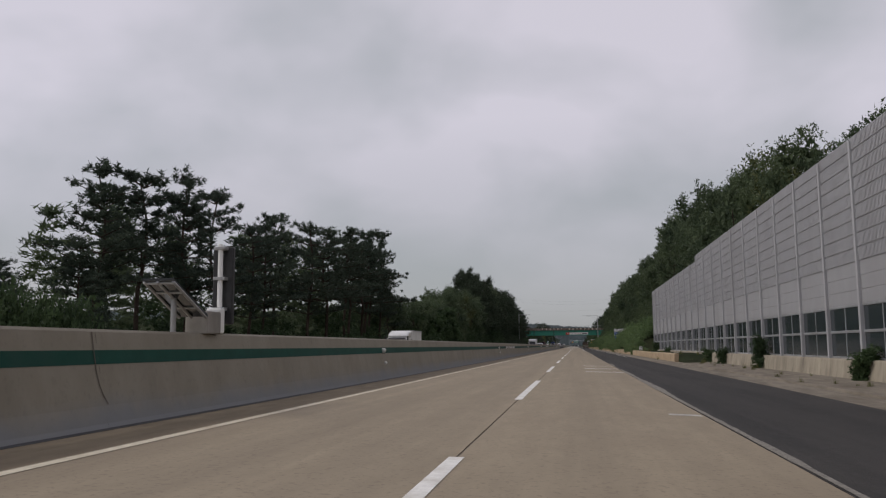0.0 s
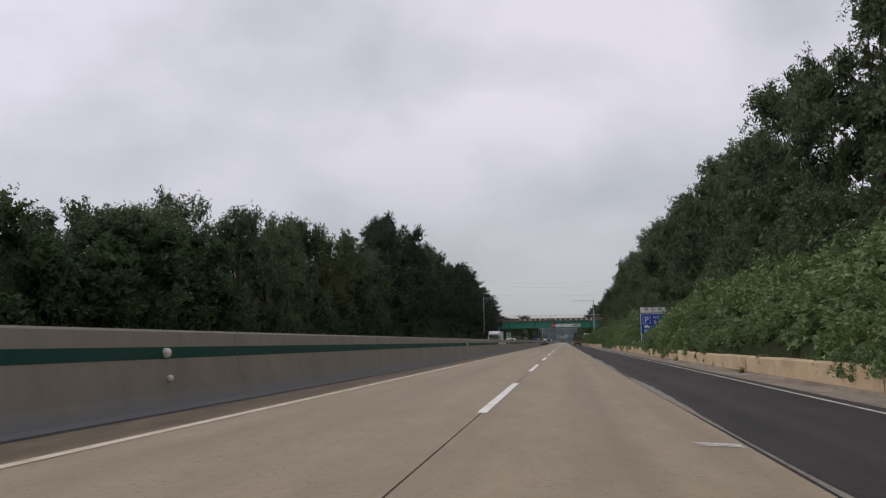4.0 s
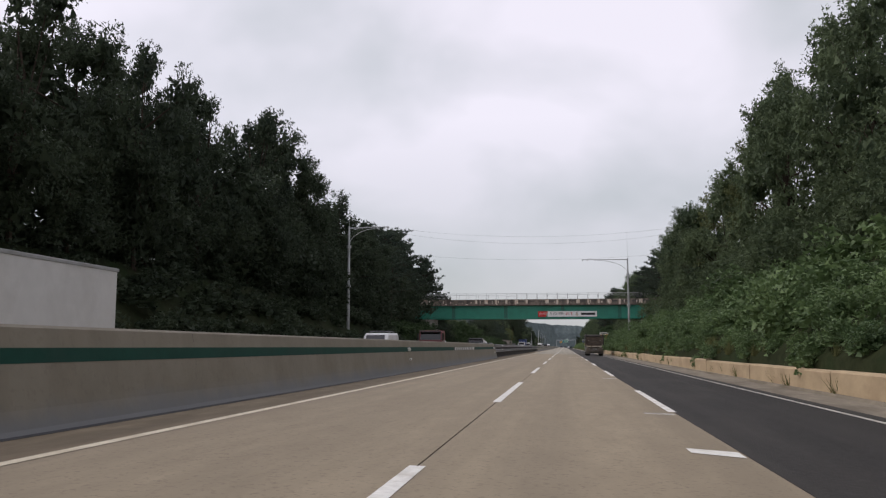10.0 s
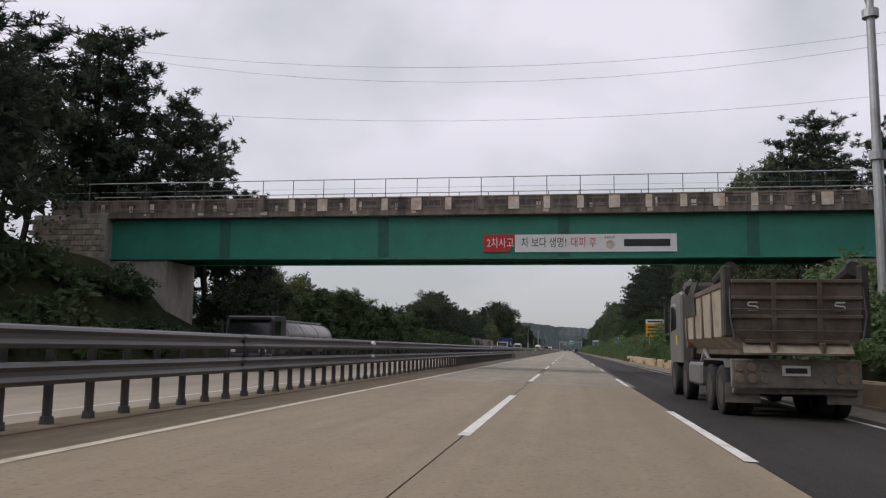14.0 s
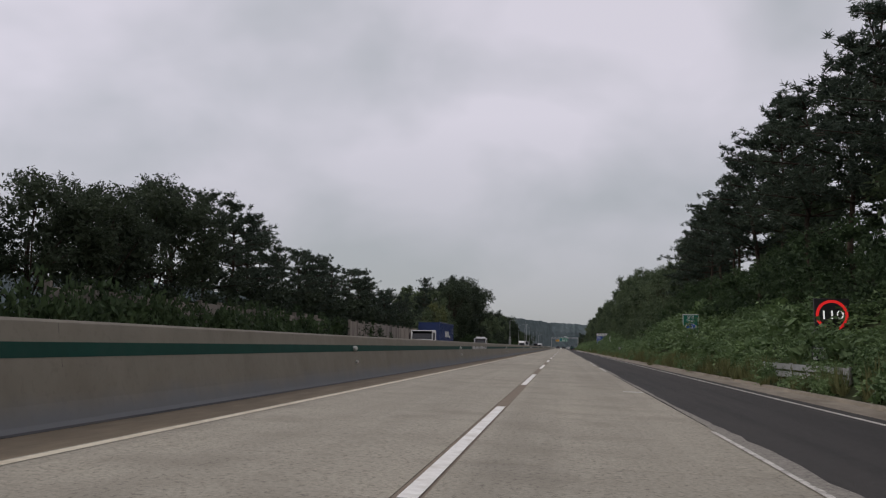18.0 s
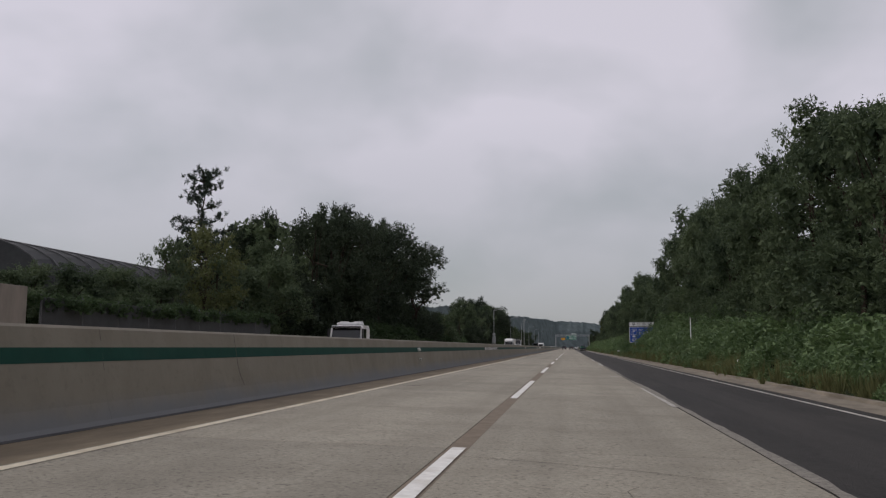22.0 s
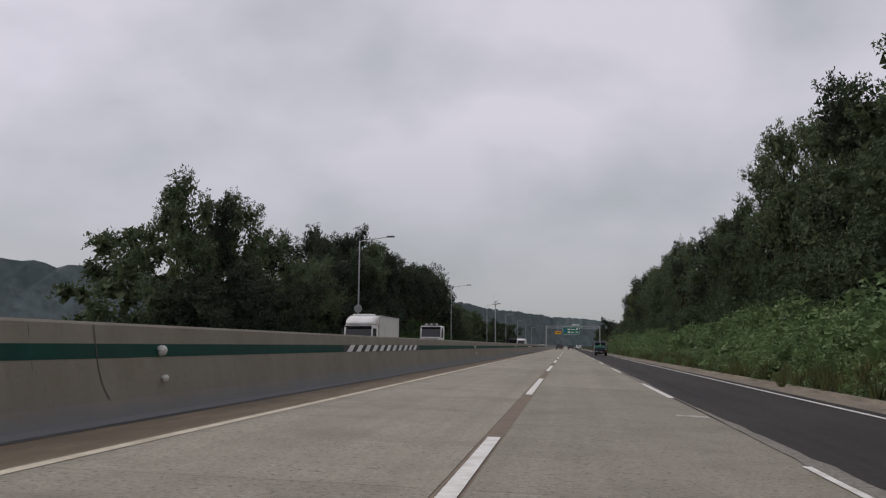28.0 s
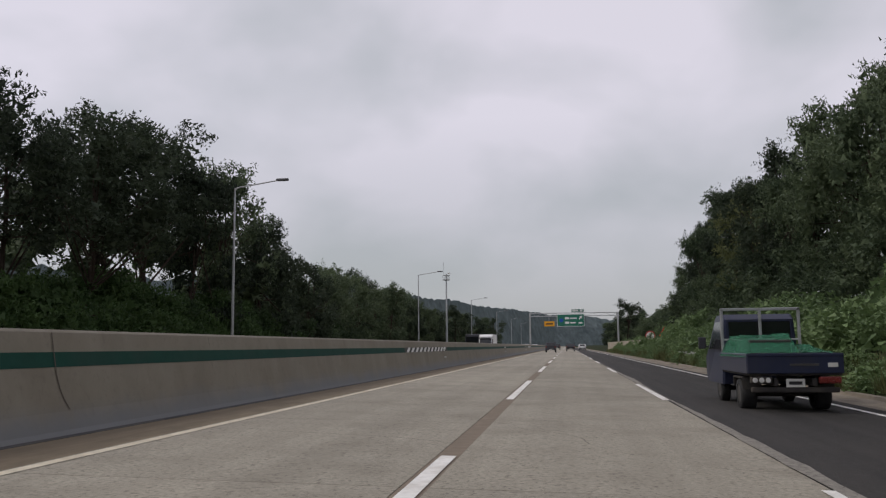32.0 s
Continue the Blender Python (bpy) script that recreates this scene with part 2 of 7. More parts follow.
M = dict(
    slab_old=material("worn brown concrete", (0.272, 0.222, 0.154), 0.85, 0.10, 0.35, 0.3, stain=(0.18, 0.14, 0.095), stain_size=1.6, stain_amount=0.3, stretch=(1, 0.3, 1), streak=(0.185, 0.15, 0.105), streak_amount=0.6, speck=((0.13, 0.10, 0.07), 0.07, 0.5)),
    slab=material("pale broom-finished concrete", (0.302, 0.277, 0.224), 0.85, 0.25, 0.045, 0.6, stain=(0.15, 0.134, 0.106), stain_size=1.6, stain_amount=0.45, streak=(0.18, 0.162, 0.128), streak_amount=0.45, obvary=0.10, speck=((0.095, 0.085, 0.068), 0.055, 0.75)),
    joint=material("dirty joint filler", (0.10, 0.085, 0.07), 0.95, 0.3, 0.3),
    joint_band=material("brown asphalt joint strip", (0.17, 0.135, 0.10), 0.95, 0.2, 0.3, 0.3),
    asphalt=material("dark asphalt", (0.024, 0.0227, 0.022), 0.9, 0.3, 0.06, 0.8, stain=(0.05, 0.046, 0.042), stain_size=2.0, stain_amount=0.5, stretch=(1, 0.3, 1), streak=(0.05, 0.046, 0.043), streak_amount=0.7, speck=((0.075, 0.07, 0.066), 0.05, 0.4), spec=0.3),
    gutter=material("brown stained gutter concrete", (0.205, 0.165, 0.108), 0.95, 0.25, 0.3, 0.4, stain=(0.14, 0.108, 0.07), stain_size=0.9, stain_amount=0.7, stretch=(1, 0.3, 1), streak=(0.115, 0.088, 0.058), streak_amount=0.7),
    paint=material("worn white road paint", (0.72, 0.71, 0.68), 0.7, 0.12, 0.1, 0.3, stain=(0.42, 0.38, 0.32), stain_size=0.5, stain_amount=0.6),
    paint_worn=material("traffic-worn road paint", (0.50, 0.48, 0.44), 0.8, 0.2, 0.08, 0.3, stain=(0.16, 0.145, 0.125), stain_size=0.4, stain_amount=0.8, speck=((0.10, 0.09, 0.08), 0.09, 0.7)),
    paint_edge=material("worn cream edge line paint", (0.62, 0.56, 0.43), 0.7, 0.15, 0.15, 0.2, stain=(0.36, 0.29, 0.19), stain_size=0.8, stain_amount=0.6),
    # the bluish reflection along the foot is painted into this concrete's colour
    barrier=foot_sheen(material("weathered barrier concrete", (0.262, 0.238, 0.192), 0.85, 0.10, 0.5, 0.25, stain=(0.208, 0.182, 0.14), stain_size=0.9, stain_amount=0.6, stretch=(1, 0.6, 0.35), speck=((0.17, 0.148, 0.12), 0.12, 0.25), spec=0.3), (0.205, 0.214, 0.228), 0.10, 0.60, 0.85),
    base_tar=material("dark tarred seam", (0.045, 0.046, 0.052), 0.8, 0.3, 0.2, 0.3, stain=(0.09, 0.08, 0.07), stain_size=0.7, stain_amount=0.6, stretch=(1, 0.3, 1)),
    green_band=material("dark green barrier paint", (0.0075, 0.058, 0.042), 0.7, 0.15, 0.4, stain=(0.02, 0.05, 0.04), stain_size=0.8, stain_amount=0.5, spec=0.2),
    black_band=material("black barrier paint", (0.025, 0.027, 0.025), 0.6, 0.15, 0.3),
    white_paint=material("white paint", (0.78, 0.78, 0.76), 0.5, 0.06, 0.3),
    galv=material("galvanised steel", (0.42, 0.43, 0.44), 0.45, 0.12, 0.3, metal=0.6, stain=(0.25, 0.23, 0.2), stain_size=1.0),
    rail_steel=material("dull dark guardrail steel", (0.15, 0.15, 0.155), 0.5, 0.2, 0.5, metal=0.4, stain=(0.085, 0.08, 0.075), stain_size=1.0, stretch=(1, 0.3, 1)),
    post_steel=material("dark post steel", (0.10, 0.10, 0.105), 0.6, 0.2, 0.3, metal=0.3),
    panel=material("light grey aluminium panel", (0.40, 0.40, 0.415), 0.55, 0.06, 0.8, stain=(0.30, 0.29, 0.30), stain_size=2.0, stain_amount=0.35, stretch=(1, 1, 0.4)),
    panel_plain=material("plain dull aluminium panel", (0.315, 0.315, 0.328), 0.6, 0.06, 0.8, stain=(0.26, 0.25, 0.255), stain_size=2.0, stain_amount=0.35, stretch=(1, 1, 0.4)),
    acrylic=glass("smoked noise barrier pane", (0.035, 0.045, 0.05), 0.12),
    footing=material("stained footing concrete", (0.33, 0.29, 0.225), 0.9, 0.2, 0.4, 0.4, stain=(0.12, 0.10, 0.08), stain_size=0.9, stain_amount=0.7, stretch=(1, 1, 0.3)),
    kerb=material("dirt-covered kerb concrete", (0.195, 0.167, 0.13), 0.95, 0.25, 0.3, 0.4, stain=(0.10, 0.08, 0.058), stain_size=0.8, stain_amount=0.8, stretch=(1, 0.3, 1)),
    crumble=material("crumbled grey edge grit", (0.21, 0.195, 0.17), 0.95, 0.3, 0.08, 0.8, speck=((0.06, 0.055, 0.05), 0.06, 0.8)),
    tan_wall=material("tan retaining concrete", (0.43, 0.325, 0.21), 0.9, 0.12, 0.5, 0.4, stain=(0.28, 0.2, 0.13), stain_size=1.1, stain_amount=0.6, stretch=(1, 0.5, 1)),
    soil=material("grassy soil", (0.024, 0.029, 0.014), 0.95, 0.4, 0.6, 0.6, stain=(0.018, 0.03, 0.012), stain_size=2.5, stain_amount=0.9, spec=0.05),
    dry=material("dry grass bank", (0.30, 0.22, 0.11), 0.95, 0.3, 0.3, 0.6, stain=(0.14, 0.12, 0.05), stain_size=1.0, stain_amount=0.8),
    bark=material("pine bark", (0.05, 0.038, 0.03), 0.95, 0.35, 0.2, 0.6, spec=0.1),
    needle=leafy("pine needles", (0.028, 0.042, 0.034), (0.068, 0.090, 0.062)),
    leaf=leafy("oak and acacia leaves", (0.042, 0.064, 0.040), (0.120, 0.156, 0.082)),
    # tree leaves again, with the shade of the dim stretches put into the colour
    leaf_shade=leafy("leaves darkened for shade", (0.021, 0.031, 0.022), (0.058, 0.077, 0.046), 0.12),
    leaf_dry=leafy("yellowing leaves", (0.05, 0.065, 0.028), (0.13, 0.145, 0.06)),
    shrub=leafy("kudzu and shrub leaves", (0.048, 0.088, 0.037), (0.158, 0.232, 0.092), 0.4),
    shrub_kudzu=leafy("dull kudzu leaves", (0.02, 0.042, 0.016), (0.075, 0.125, 0.042)),
    # shrub leaves with the colour lowered to stand for shade
    shrub_dark=leafy("shrub leaves darkened for shade", (0.026, 0.045, 0.025), (0.070, 0.108, 0.046)),
    grass=leafy("roadside grass", (0.05, 0.068, 0.026), (0.19, 0.19, 0.085)),
    # the air's haze is mixed into this pale blue-grey
    hill=material("wooded hill with painted haze", (0.115, 0.140, 0.142), 0.95, 0.30, 7.0, 0.0, stain=(0.075, 0.098, 0.098), stain_size=22.0, stain_amount=0.8, spec=0.05),
    girder=material("green painted steel girder", (0.028, 0.225, 0.155), 0.5, 0.1, 1.0, stain=(0.022, 0.15, 0.105), stain_size=3.0, stain_amount=0.6),
    girder_splice=material("weathered green splice plate", (0.02, 0.14, 0.10), 0.6, 0.15, 0.3),
    girder_dark=material("grey-brown girder soffit", (0.09, 0.08, 0.075), 0.8, 0.2, 0.6),
    deck=material("stained parapet concrete", (0.21, 0.175, 0.145), 0.9, 0.25, 0.3, 0.5, stain=(0.06, 0.05, 0.043), stain_size=0.7, stain_amount=0.9, stretch=(1, 1, 0.35)),
    deck_pale=material("spalled pale concrete", (0.62, 0.55, 0.46), 0.9, 0.2, 0.25, 0.5, stain=(0.40, 0.25, 0.16), stain_size=0.7, stain_amount=0.7),
    abut=material("abutment concrete", (0.30, 0.28, 0.25), 0.9, 0.15, 0.6, 0.4, stain=(0.12, 0.11, 0.1), stain_size=1.5, stain_amount=0.8, stretch=(1, 1, 0.4)),
    abut_stone=material("weathered facing stone", (0.27, 0.235, 0.19), 0.9, 0.25, 0.15, 0.5, stain=(0.10, 0.085, 0.07), stain_size=0.4, stain_amount=0.7, obvary=0.35),
    sign_blue=material("blue sign sheeting", (0.010, 0.075, 0.42), 0.45, 0.05, 0.5),
    sign_green=material("green sign sheeting", (0.012, 0.16, 0.10), 0.45, 0.05, 0.5),
    sign_white=material("white sign sheeting", (0.80, 0.80, 0.78), 0.45, 0.04, 0.5),
    sign_yellow=material("yellow sign sheeting", (0.80, 0.38, 0.015), 0.45, 0.05, 0.5),
    sign_red=material("red sign sheeting", (0.55, 0.02, 0.02), 0.45, 0.05, 0.5),
    led_white=glowing("white light dots", (0.8, 0.8, 0.78), 0.7),
    led_red=glowing("red light dots", (0.7, 0.02, 0.02), 0.6),
    black=material("black paint", (0.02, 0.02, 0.021), 0.5, 0.1, 0.3),
    wall_conc=material("stained precast wall", (0.235, 0.205, 0.175), 0.9, 0.15, 0.6, 0.4, stain=(0.085, 0.073, 0.062), stain_size=1.6, stain_amount=0.9, stretch=(1, 1, 0.3)),
    net=material("black shade net", (0.03, 0.032, 0.034), 0.7, 0.3, 0.5),
    cable=material("overhead cable", (0.10, 0.10, 0.10), 0.8, 0.1, 0.5),
    reflector=material("reflector lens", (0.70, 0.70, 0.66), 0.25, 0.05, 0.1),
    far_road=material("far carriageway concrete", (0.38, 0.33, 0.26), 0.9, 0.1, 0.5, stain=(0.26, 0.22, 0.17), stain_size=3.0, stretch=(1, 0.25, 1)),
)


# ---- mesh helpers ----
class Build:
    """Collects plain polygons and turns them into one mesh."""

    def __init__(self):
        self.v, self.f = [], []

    def poly(self, pts, faces):
        n = len(self.v)
        self.v += [tuple(p) for p in pts]
        self.f += [tuple(n + i for i in f) for f in faces]
        return self

    def box(self, x0, x1, y0, y1, z0, z1, c=0.0):
        """A box; c cuts its upright and level edges by that much."""
        if c <= 0:
            p = [(x, y, z) for x in (x0, x1) for y in (y0, y1) for z in (z0, z1)]
            return self.poly(p, [(0, 1, 3, 2), (4, 6, 7, 5), (0, 4, 5, 1), (2, 3, 7, 6), (0, 2, 6, 4), (1, 5, 7, 3)])
        ring = lambda d, z: [(x0 + d + c, y0 + d, z), (x1 - d - c, y0 + d, z), (x1 - d, y0 + d + c, z), (x1 - d, y1 - d - c, z),
                             (x1 - d - c, y1 - d, z), (x0 + d + c, y1 - d, z), (x0 + d, y1 - d - c, z), (x0 + d, y0 + d + c, z)]
        return self.loft([ring(c * 0.7, z0), ring(0, z0 + c), ring(0, z1 - c), ring(c * 0.7, z1)])

    def loft(self, rings, cap=True, closed=True):
        n, k = len(self.v), len(rings[0])
        for r in rings:
            self.v += [tuple(p) for p in r]
        for i in range(len(rings) - 1):
            for j in range(k if closed else k - 1):
                a, b = n + i * k + j, n + i * k + (j + 1) % k
                self.f.append((a, b, b + k, a + k))
        if cap:
            self.f.append(tuple(n + j for j in reversed(range(k))))
            self.f.append(tuple(n + (len(rings) - 1) * k + j for j in range(k)))
        return self

    def tube(self, p0, p1, r0, r1=None, k=8, cap=True):
        p0, p1 = Vector(p0), Vector(p1)
        r1 = r0 if r1 is None else r1
        q = (p1 - p0).to_track_quat("Z", "Y").to_matrix()
        ring = lambda p, r: [p + q @ Vector((r * math.cos(2 * math.pi * i / k), r * math.sin(2 * math.pi * i / k), 0)) for i in range(k)]
        return self.loft([ring(p0, r0), ring(p1, r1)], cap)

    def path(self, pts, r, k=6):
        for a, b in zip(pts, pts[1:]):
            self.tube(a, b, r, r, k)
        return self

    def extrude_y(self, profile, y0, y1):
        """A closed (x, z) outline drawn out along y."""
        return self.loft([[(x, y0, z) for x, z in profile], [(x, y1, z) for x, z in profile]])

    def extrude_x(self, profile, x0, x1):
        """A closed (y, z) outline drawn out along x."""
        return self.loft([[(x0, y, z) for y, z in profile], [(x1, y, z) for y, z in profile]])

    def mesh(self, name):
        me = bpy.data.meshes.new(name)
        me.from_pydata(self.v, [], self.f)
        bm = bmesh.new()
        bm.from_mesh(me)
        bmesh.ops.recalc_face_normals(bm, faces=bm.faces)
        bm.to_mesh(me)
        bm.free()
        return me


def part(name, build, mat, parent=None, label="", smooth=False):
    """One mesh object from a Build or a mesh, under a thing or a part."""
    me = build if isinstance(build, bpy.types.Mesh) else build.mesh(name)
    if mat and not me.materials:
        me.materials.append(M[mat] if isinstance(mat, str) else mat)
    if smooth:
        me.polygons.foreach_set("use_smooth", [True] * len(me.polygons))
    ob = new(name, me)
    if parent:
        ob.parent = parent
    if label:
        ob["label"] = label
    return ob


def thing(name, label, category, at=(0, 0, 0), turn=0, group="", kind=""):
    e = new(name)
    e.empty_display_size = 0.2
    e.matrix_world = pose(*at, 0, 0, turn)
    return tagged(e, label, category, group, kind)


def curve_of(rows, y):
    return float(np.interp(y, [r[0] for r in rows], [r[1] for r in rows]))


def smooth_at(rows, y, w=6):
    return sum(curve_of(rows, y + d) for d in (-w, 0, w)) / 3


def text_mesh(s, size, align):
    """Raised lettering in the built-in font, as a mesh."""
    cu = bpy.data.curves.new("lettering", "FONT")
    cu.body, cu.size, cu.align_x, cu.align_y, cu.extrude, cu.resolution_u = s, size, align, "CENTER", 0.002, 3
    tmp = bpy.data.objects.new("lettering", cu)
    scene.collection.objects.link(tmp)
    me = bpy.data.meshes.new_from_object(tmp.evaluated_get(bpy.context.evaluated_depsgraph_get()))
    bpy.data.objects.remove(tmp)
    me.materials.clear()
    return me


TEXTS = {key: text_mesh(*key) for key in (
    ("2차사고", 0.62, "LEFT"),
    ("차 보다 생명!", 0.62, "LEFT"),
    ("대피 후", 0.62, "LEFT"),
    ("HELP", 0.2, "LEFT"),
    ("푸 드 트 럭", 0.62, "CENTER"),
    ("P", 0.95, "CENTER"),
    ("당진", 0.42, "LEFT"),
    ("졸 음 쉼 터", 0.52, "LEFT"),
    ("1.9km 앞", 0.46, "LEFT"),
    ("1.4km 앞", 0.46, "LEFT"),
    ("다음휴게소  서산  27", 0.34, "LEFT"),
    ("Next Service Area  Seosan", 0.2, "LEFT"),
    ("당진", 0.3, "CENTER"),
    ("Dangjin", 0.19, "CENTER"),
    ("32", 0.36, "CENTER"),
    ("3km", 0.3, "LEFT"),
    ("110", 0.52, "CENTER"),
    ("15", 0.18, "CENTER"),
    ("군산", 0.3, "CENTER"),
    ("122", 0.3, "CENTER"),
    ("당진3", 0.22, "CENTER"),
    ("268", 0.24, "CENTER"),
    ("267", 0.24, "CENTER"))}

FALL = 0.02                                   # crossfall of the carriageways
road_z = lambda x: -FALL * x if x > -5.5 else 0.11 + FALL * (x + 5.5)
Y0, Y1 = -60.0, 1250.0
RAIL0, RAIL1 = 345.5, 473.0                   # the stretch of steel median rail

# ---- ground and carriageways ----
# height of the tree line over the road: (y, z), along x = -24 and along x = 15
LEFT_TOPS = [(-60, 5), (43, 5.3), (45.5, 12.2), (48, 12.2), (51, 12.0), (60, 12.6), (70, 12), (88, 14), (110, 15.8), (115, 14), (120, 9.5), (133, 8.6), (150, 8.7), (160, 11.5), (185, 13),
             (200, 14.8), (217, 14.2), (223, 14.8), (230, 17.2), (236, 19.6), (245, 20.5), (255, 21), (270, 20), (300, 20), (320, 20), (340, 21.7), (353, 18), (385, 17.8),
             (400, 18.5), (410, 20), (428, 17.6), (435, 8), (450, 8), (475, 7), (495, 5.6), (502, 8), (515, 10), (535, 12.9), (545, 9.5),
             (570, 11), (590, 8.8), (606, 10), (610, 5), (629, 6), (633, 10.8), (640, 7.5), (650, 9.2), (657, 14), (664, 16.6), (690, 17.6), (711, 18.2),
             (716, 17.6), (719, 8), (748, 7.5), (756, 5), (766, 4.5), (772, 3), (791, 3), (796, 12.4), (803, 12.6), (815, 11), (825, 9.7), (835, 13), (850, 14.5),
             (866, 13.8), (878, 12.6), (890, 15.6), (900, 16.4), (906, 13.3), (920, 10.5), (960, 10.5), (1000, 9), (1250, 9)]
RIGHT_TOPS = [(-60, 10), (20, 10), (44, 11.7), (62, 14.6), (90, 16.3), (107, 17), (123, 19), (150, 17.4), (170, 16), (200, 17), (225, 17.6),
              (260, 17.3), (300, 18.8), (330, 17.8), (343, 14.6), (360, 16.3), (379, 15), (400, 16), (415, 14.6), (440, 15.3), (483, 13.2),
              (500, 15), (528, 17), (545, 16), (551, 14.5), (570, 16), (585, 12.8), (592, 12), (613, 12), (640, 14), (660, 14), (684, 16.6),
              (706, 15.5), (716, 12), (728, 10.6), (765, 15.3), (778, 12.5), (792, 14.5), (808, 15.4), (815, 13), (828, 11.6), (855, 14.2),
              (880, 13.7), (918, 14.3), (940, 14.3), (947, 6.2), (1000, 6), (1250, 8)]
clamp = lambda v, a, b: max(a, min(b, v))


def bank_left(y):
    return clamp(smooth_at(LEFT_TOPS, y, 14) - 13.0, 0.2, 6.0)


def bank_right(y):
    if y < 108:
        return 0.8 + clamp((y - 60) / 48, 0, 1) * 2.2
    return clamp(smooth_at(RIGHT_TOPS, y, 10) - 11.0, 0.6, 5.5)


def dip(y):
    """1 where the right bank starts low, before the signs; 0 elsewhere."""
    return max(q * clamp(min(y - a, c - y) / 10, 0, 1) for a, c, q in ((183, 222, 1), (495, 552, 0.4), (693, 738, 1)))


def ground_z(x, y):
    if x >= 8.6:
        b = bank_right(y)
        walled = 66 < y < 476
        if walled and x < 8.96:
            return -0.4
        edge = 0.48 if walled else -0.12
        if y < 113:
            return edge if x < 12 else edge + (b - edge) * clamp((x - 12) / 3, 0, 1)
        far = b + clamp((x - 15) / 30, 0, 1) * b * 1.3 - clamp((x - 60) / 150, 0, 1) * b
        near = edge + (b - edge) * ((x - 8.6) / 6.4) ** 0.9 if x <= 15 else far
        if x < 19:
            low = edge + (b * 1.17 - edge) * ((x - 8.6) / 10.4) ** 4
            return near + (low - near) * dip(y)
        return near
    if x <= -19.3:
        b = bank_left(y)
        if x >= -24:
            return -0.2 + (b + 0.2) * (-19.3 - x) / 4.7
        return b + clamp((-24 - x) / 30, 0, 1) * b * 1.2 - clamp((-60 - x) / 150, 0, 1) * b
    return -0.45


def ground_sheet():
    xs = [-2600, -900, -400, -220, -120, -80, -60, -48, -40, -34, -30, -27, -24, -22, -20.5, -19.3, -19.2, -12, -5.5, 0, 8.5, 8.6, 8.90, 8.97, 10, 11.5, 13, 14, 15, 16.5, 18, 19.5, 22, 28,
          36, 46, 60, 90, 150, 300, 900, 2600]
    ys = [-900, -300] + list(range(-100, 1260, 6)) + [1300, 1500, 2000, 3000, 4200]
    b = Build()
    b.v = [(x, y, ground_z(x, clamp(y, -60, 1250)) + (0.25 * noise.noise(Vector((x * 0.3, y * 0.3, 0))) if (x < -20 or x > (11.8 if y < 72 else 9.5)) else 0)) for y in ys for x in xs]
    n = len(xs)
    b.f = [(j * n + i, j * n + i + 1, (j + 1) * n + i + 1, (j + 1) * n + i) for j in range(len(ys) - 1) for i in range(n - 1)]
    ob = part("ground", b, "soil", smooth=True)
    return tagged(ob, "grassy soil banks beside the motorway", "ground", kind="structure")


ground_sheet()


def strip(x0, x1, y0, y1, lift=0.0, thick=0.0):
    b = Build()
    z0, z1 = road_z(x0 + 1e-4) + lift, road_z(x1 - 1e-4) + lift
    if thick:
        b.extrude_y([(x0, z0), (x1, z1), (x1, z1 - thick), (x0, z0 - thick)], y0, y1)
    else:
        b.poly([(x0, y0, z0), (x1, y0, z1), (x1, y1, z1), (x0, y1, z0)], [(0, 1, 2, 3)])
    return b


road = thing("road", "two pale concrete lanes beside a resurfaced dark asphalt lane", "road", kind="structure")
SLABS0 = 398.2
part("concrete_lane", strip(-3.98, -0.012, Y0, SLABS0 - 0.01, 0, 0.3), "slab_old", road, "brown worn concrete lane")
part("concrete_lane", strip(0.012, 3.56, Y0, SLABS0 - 0.01, 0, 0.3), "slab_old", road, "brown worn concrete lane")
part("joint", strip(-0.012, 0.012, Y0, SLABS0, -0.012, 0.2), "joint", road, "dark joint between the lanes")
part("asphalt_lane", strip(3.56, 7.45, Y0, 2600, 0.008, 0.3), "asphalt", road, "dark resurfaced asphalt lane and shoulder")
part("base_joint", strip(-5.168, -5.03, Y0, RAIL0, -0.006, 0.02), "base_tar", road, "dark joint at the foot of the barrier")
part("base_joint", strip(-5.168, -5.03, RAIL1, 2600, -0.006, 0.02), "base_tar", road)
part("gutter", strip(-5.25, -3.98, Y0, 2600, -0.012, 0.3), "gutter", road, "brown dirt-stained gutter strip")
part("joint_strip", strip(-0.13, 0.12, SLABS0, 2600, -0.004, 0.2), "joint_band", road, "brown sealed joint beside the lane line")
part("concrete_lane", strip(-3.98, -0.13, 1000, 2600, 0, 0.3), "slab", road)
part("concrete_lane", strip(0.12, 3.56, 1000, 2600, 0, 0.3), "slab", road)
part("slab_bed", strip(-3.98, -0.13, SLABS0, 1000, -0.03, 0.2), "joint", road, "dark slab joints")
part("slab_bed", strip(0.12, 3.56, SLABS0, 1000, -0.03, 0.2), "joint", road, "dark slab joints")

# lane lines
dash = strip(-0.08, 0.09, 0, 10.25, 0.006).mesh("lane_dash")
for k in range(-1, 80):
    ob = part("lane_dash", dash, "paint", road)
    ob.location = (0, 20 * k, 0)
dash3 = strip(3.44, 3.60, 0, 8.0, 0.013).mesh("lane_dash")
dash4 = strip(3.46, 3.58, 0, 8.2, 0.013).mesh("worn_dash")
dash4.materials.append(M["paint_worn"])
for k in range(11, 80):
    worn = 470 < 20 * k < 740 or k == 11
    if worn and k % 3 == 1:
        continue
    ob = part("lane_dash", dash4 if worn else dash3, "paint", road)
    ob.location = (0.09 if k == 11 else 0, 20 * k + (0.7 if k > 36 else 0.4 if k == 11 else -1.4), 0)
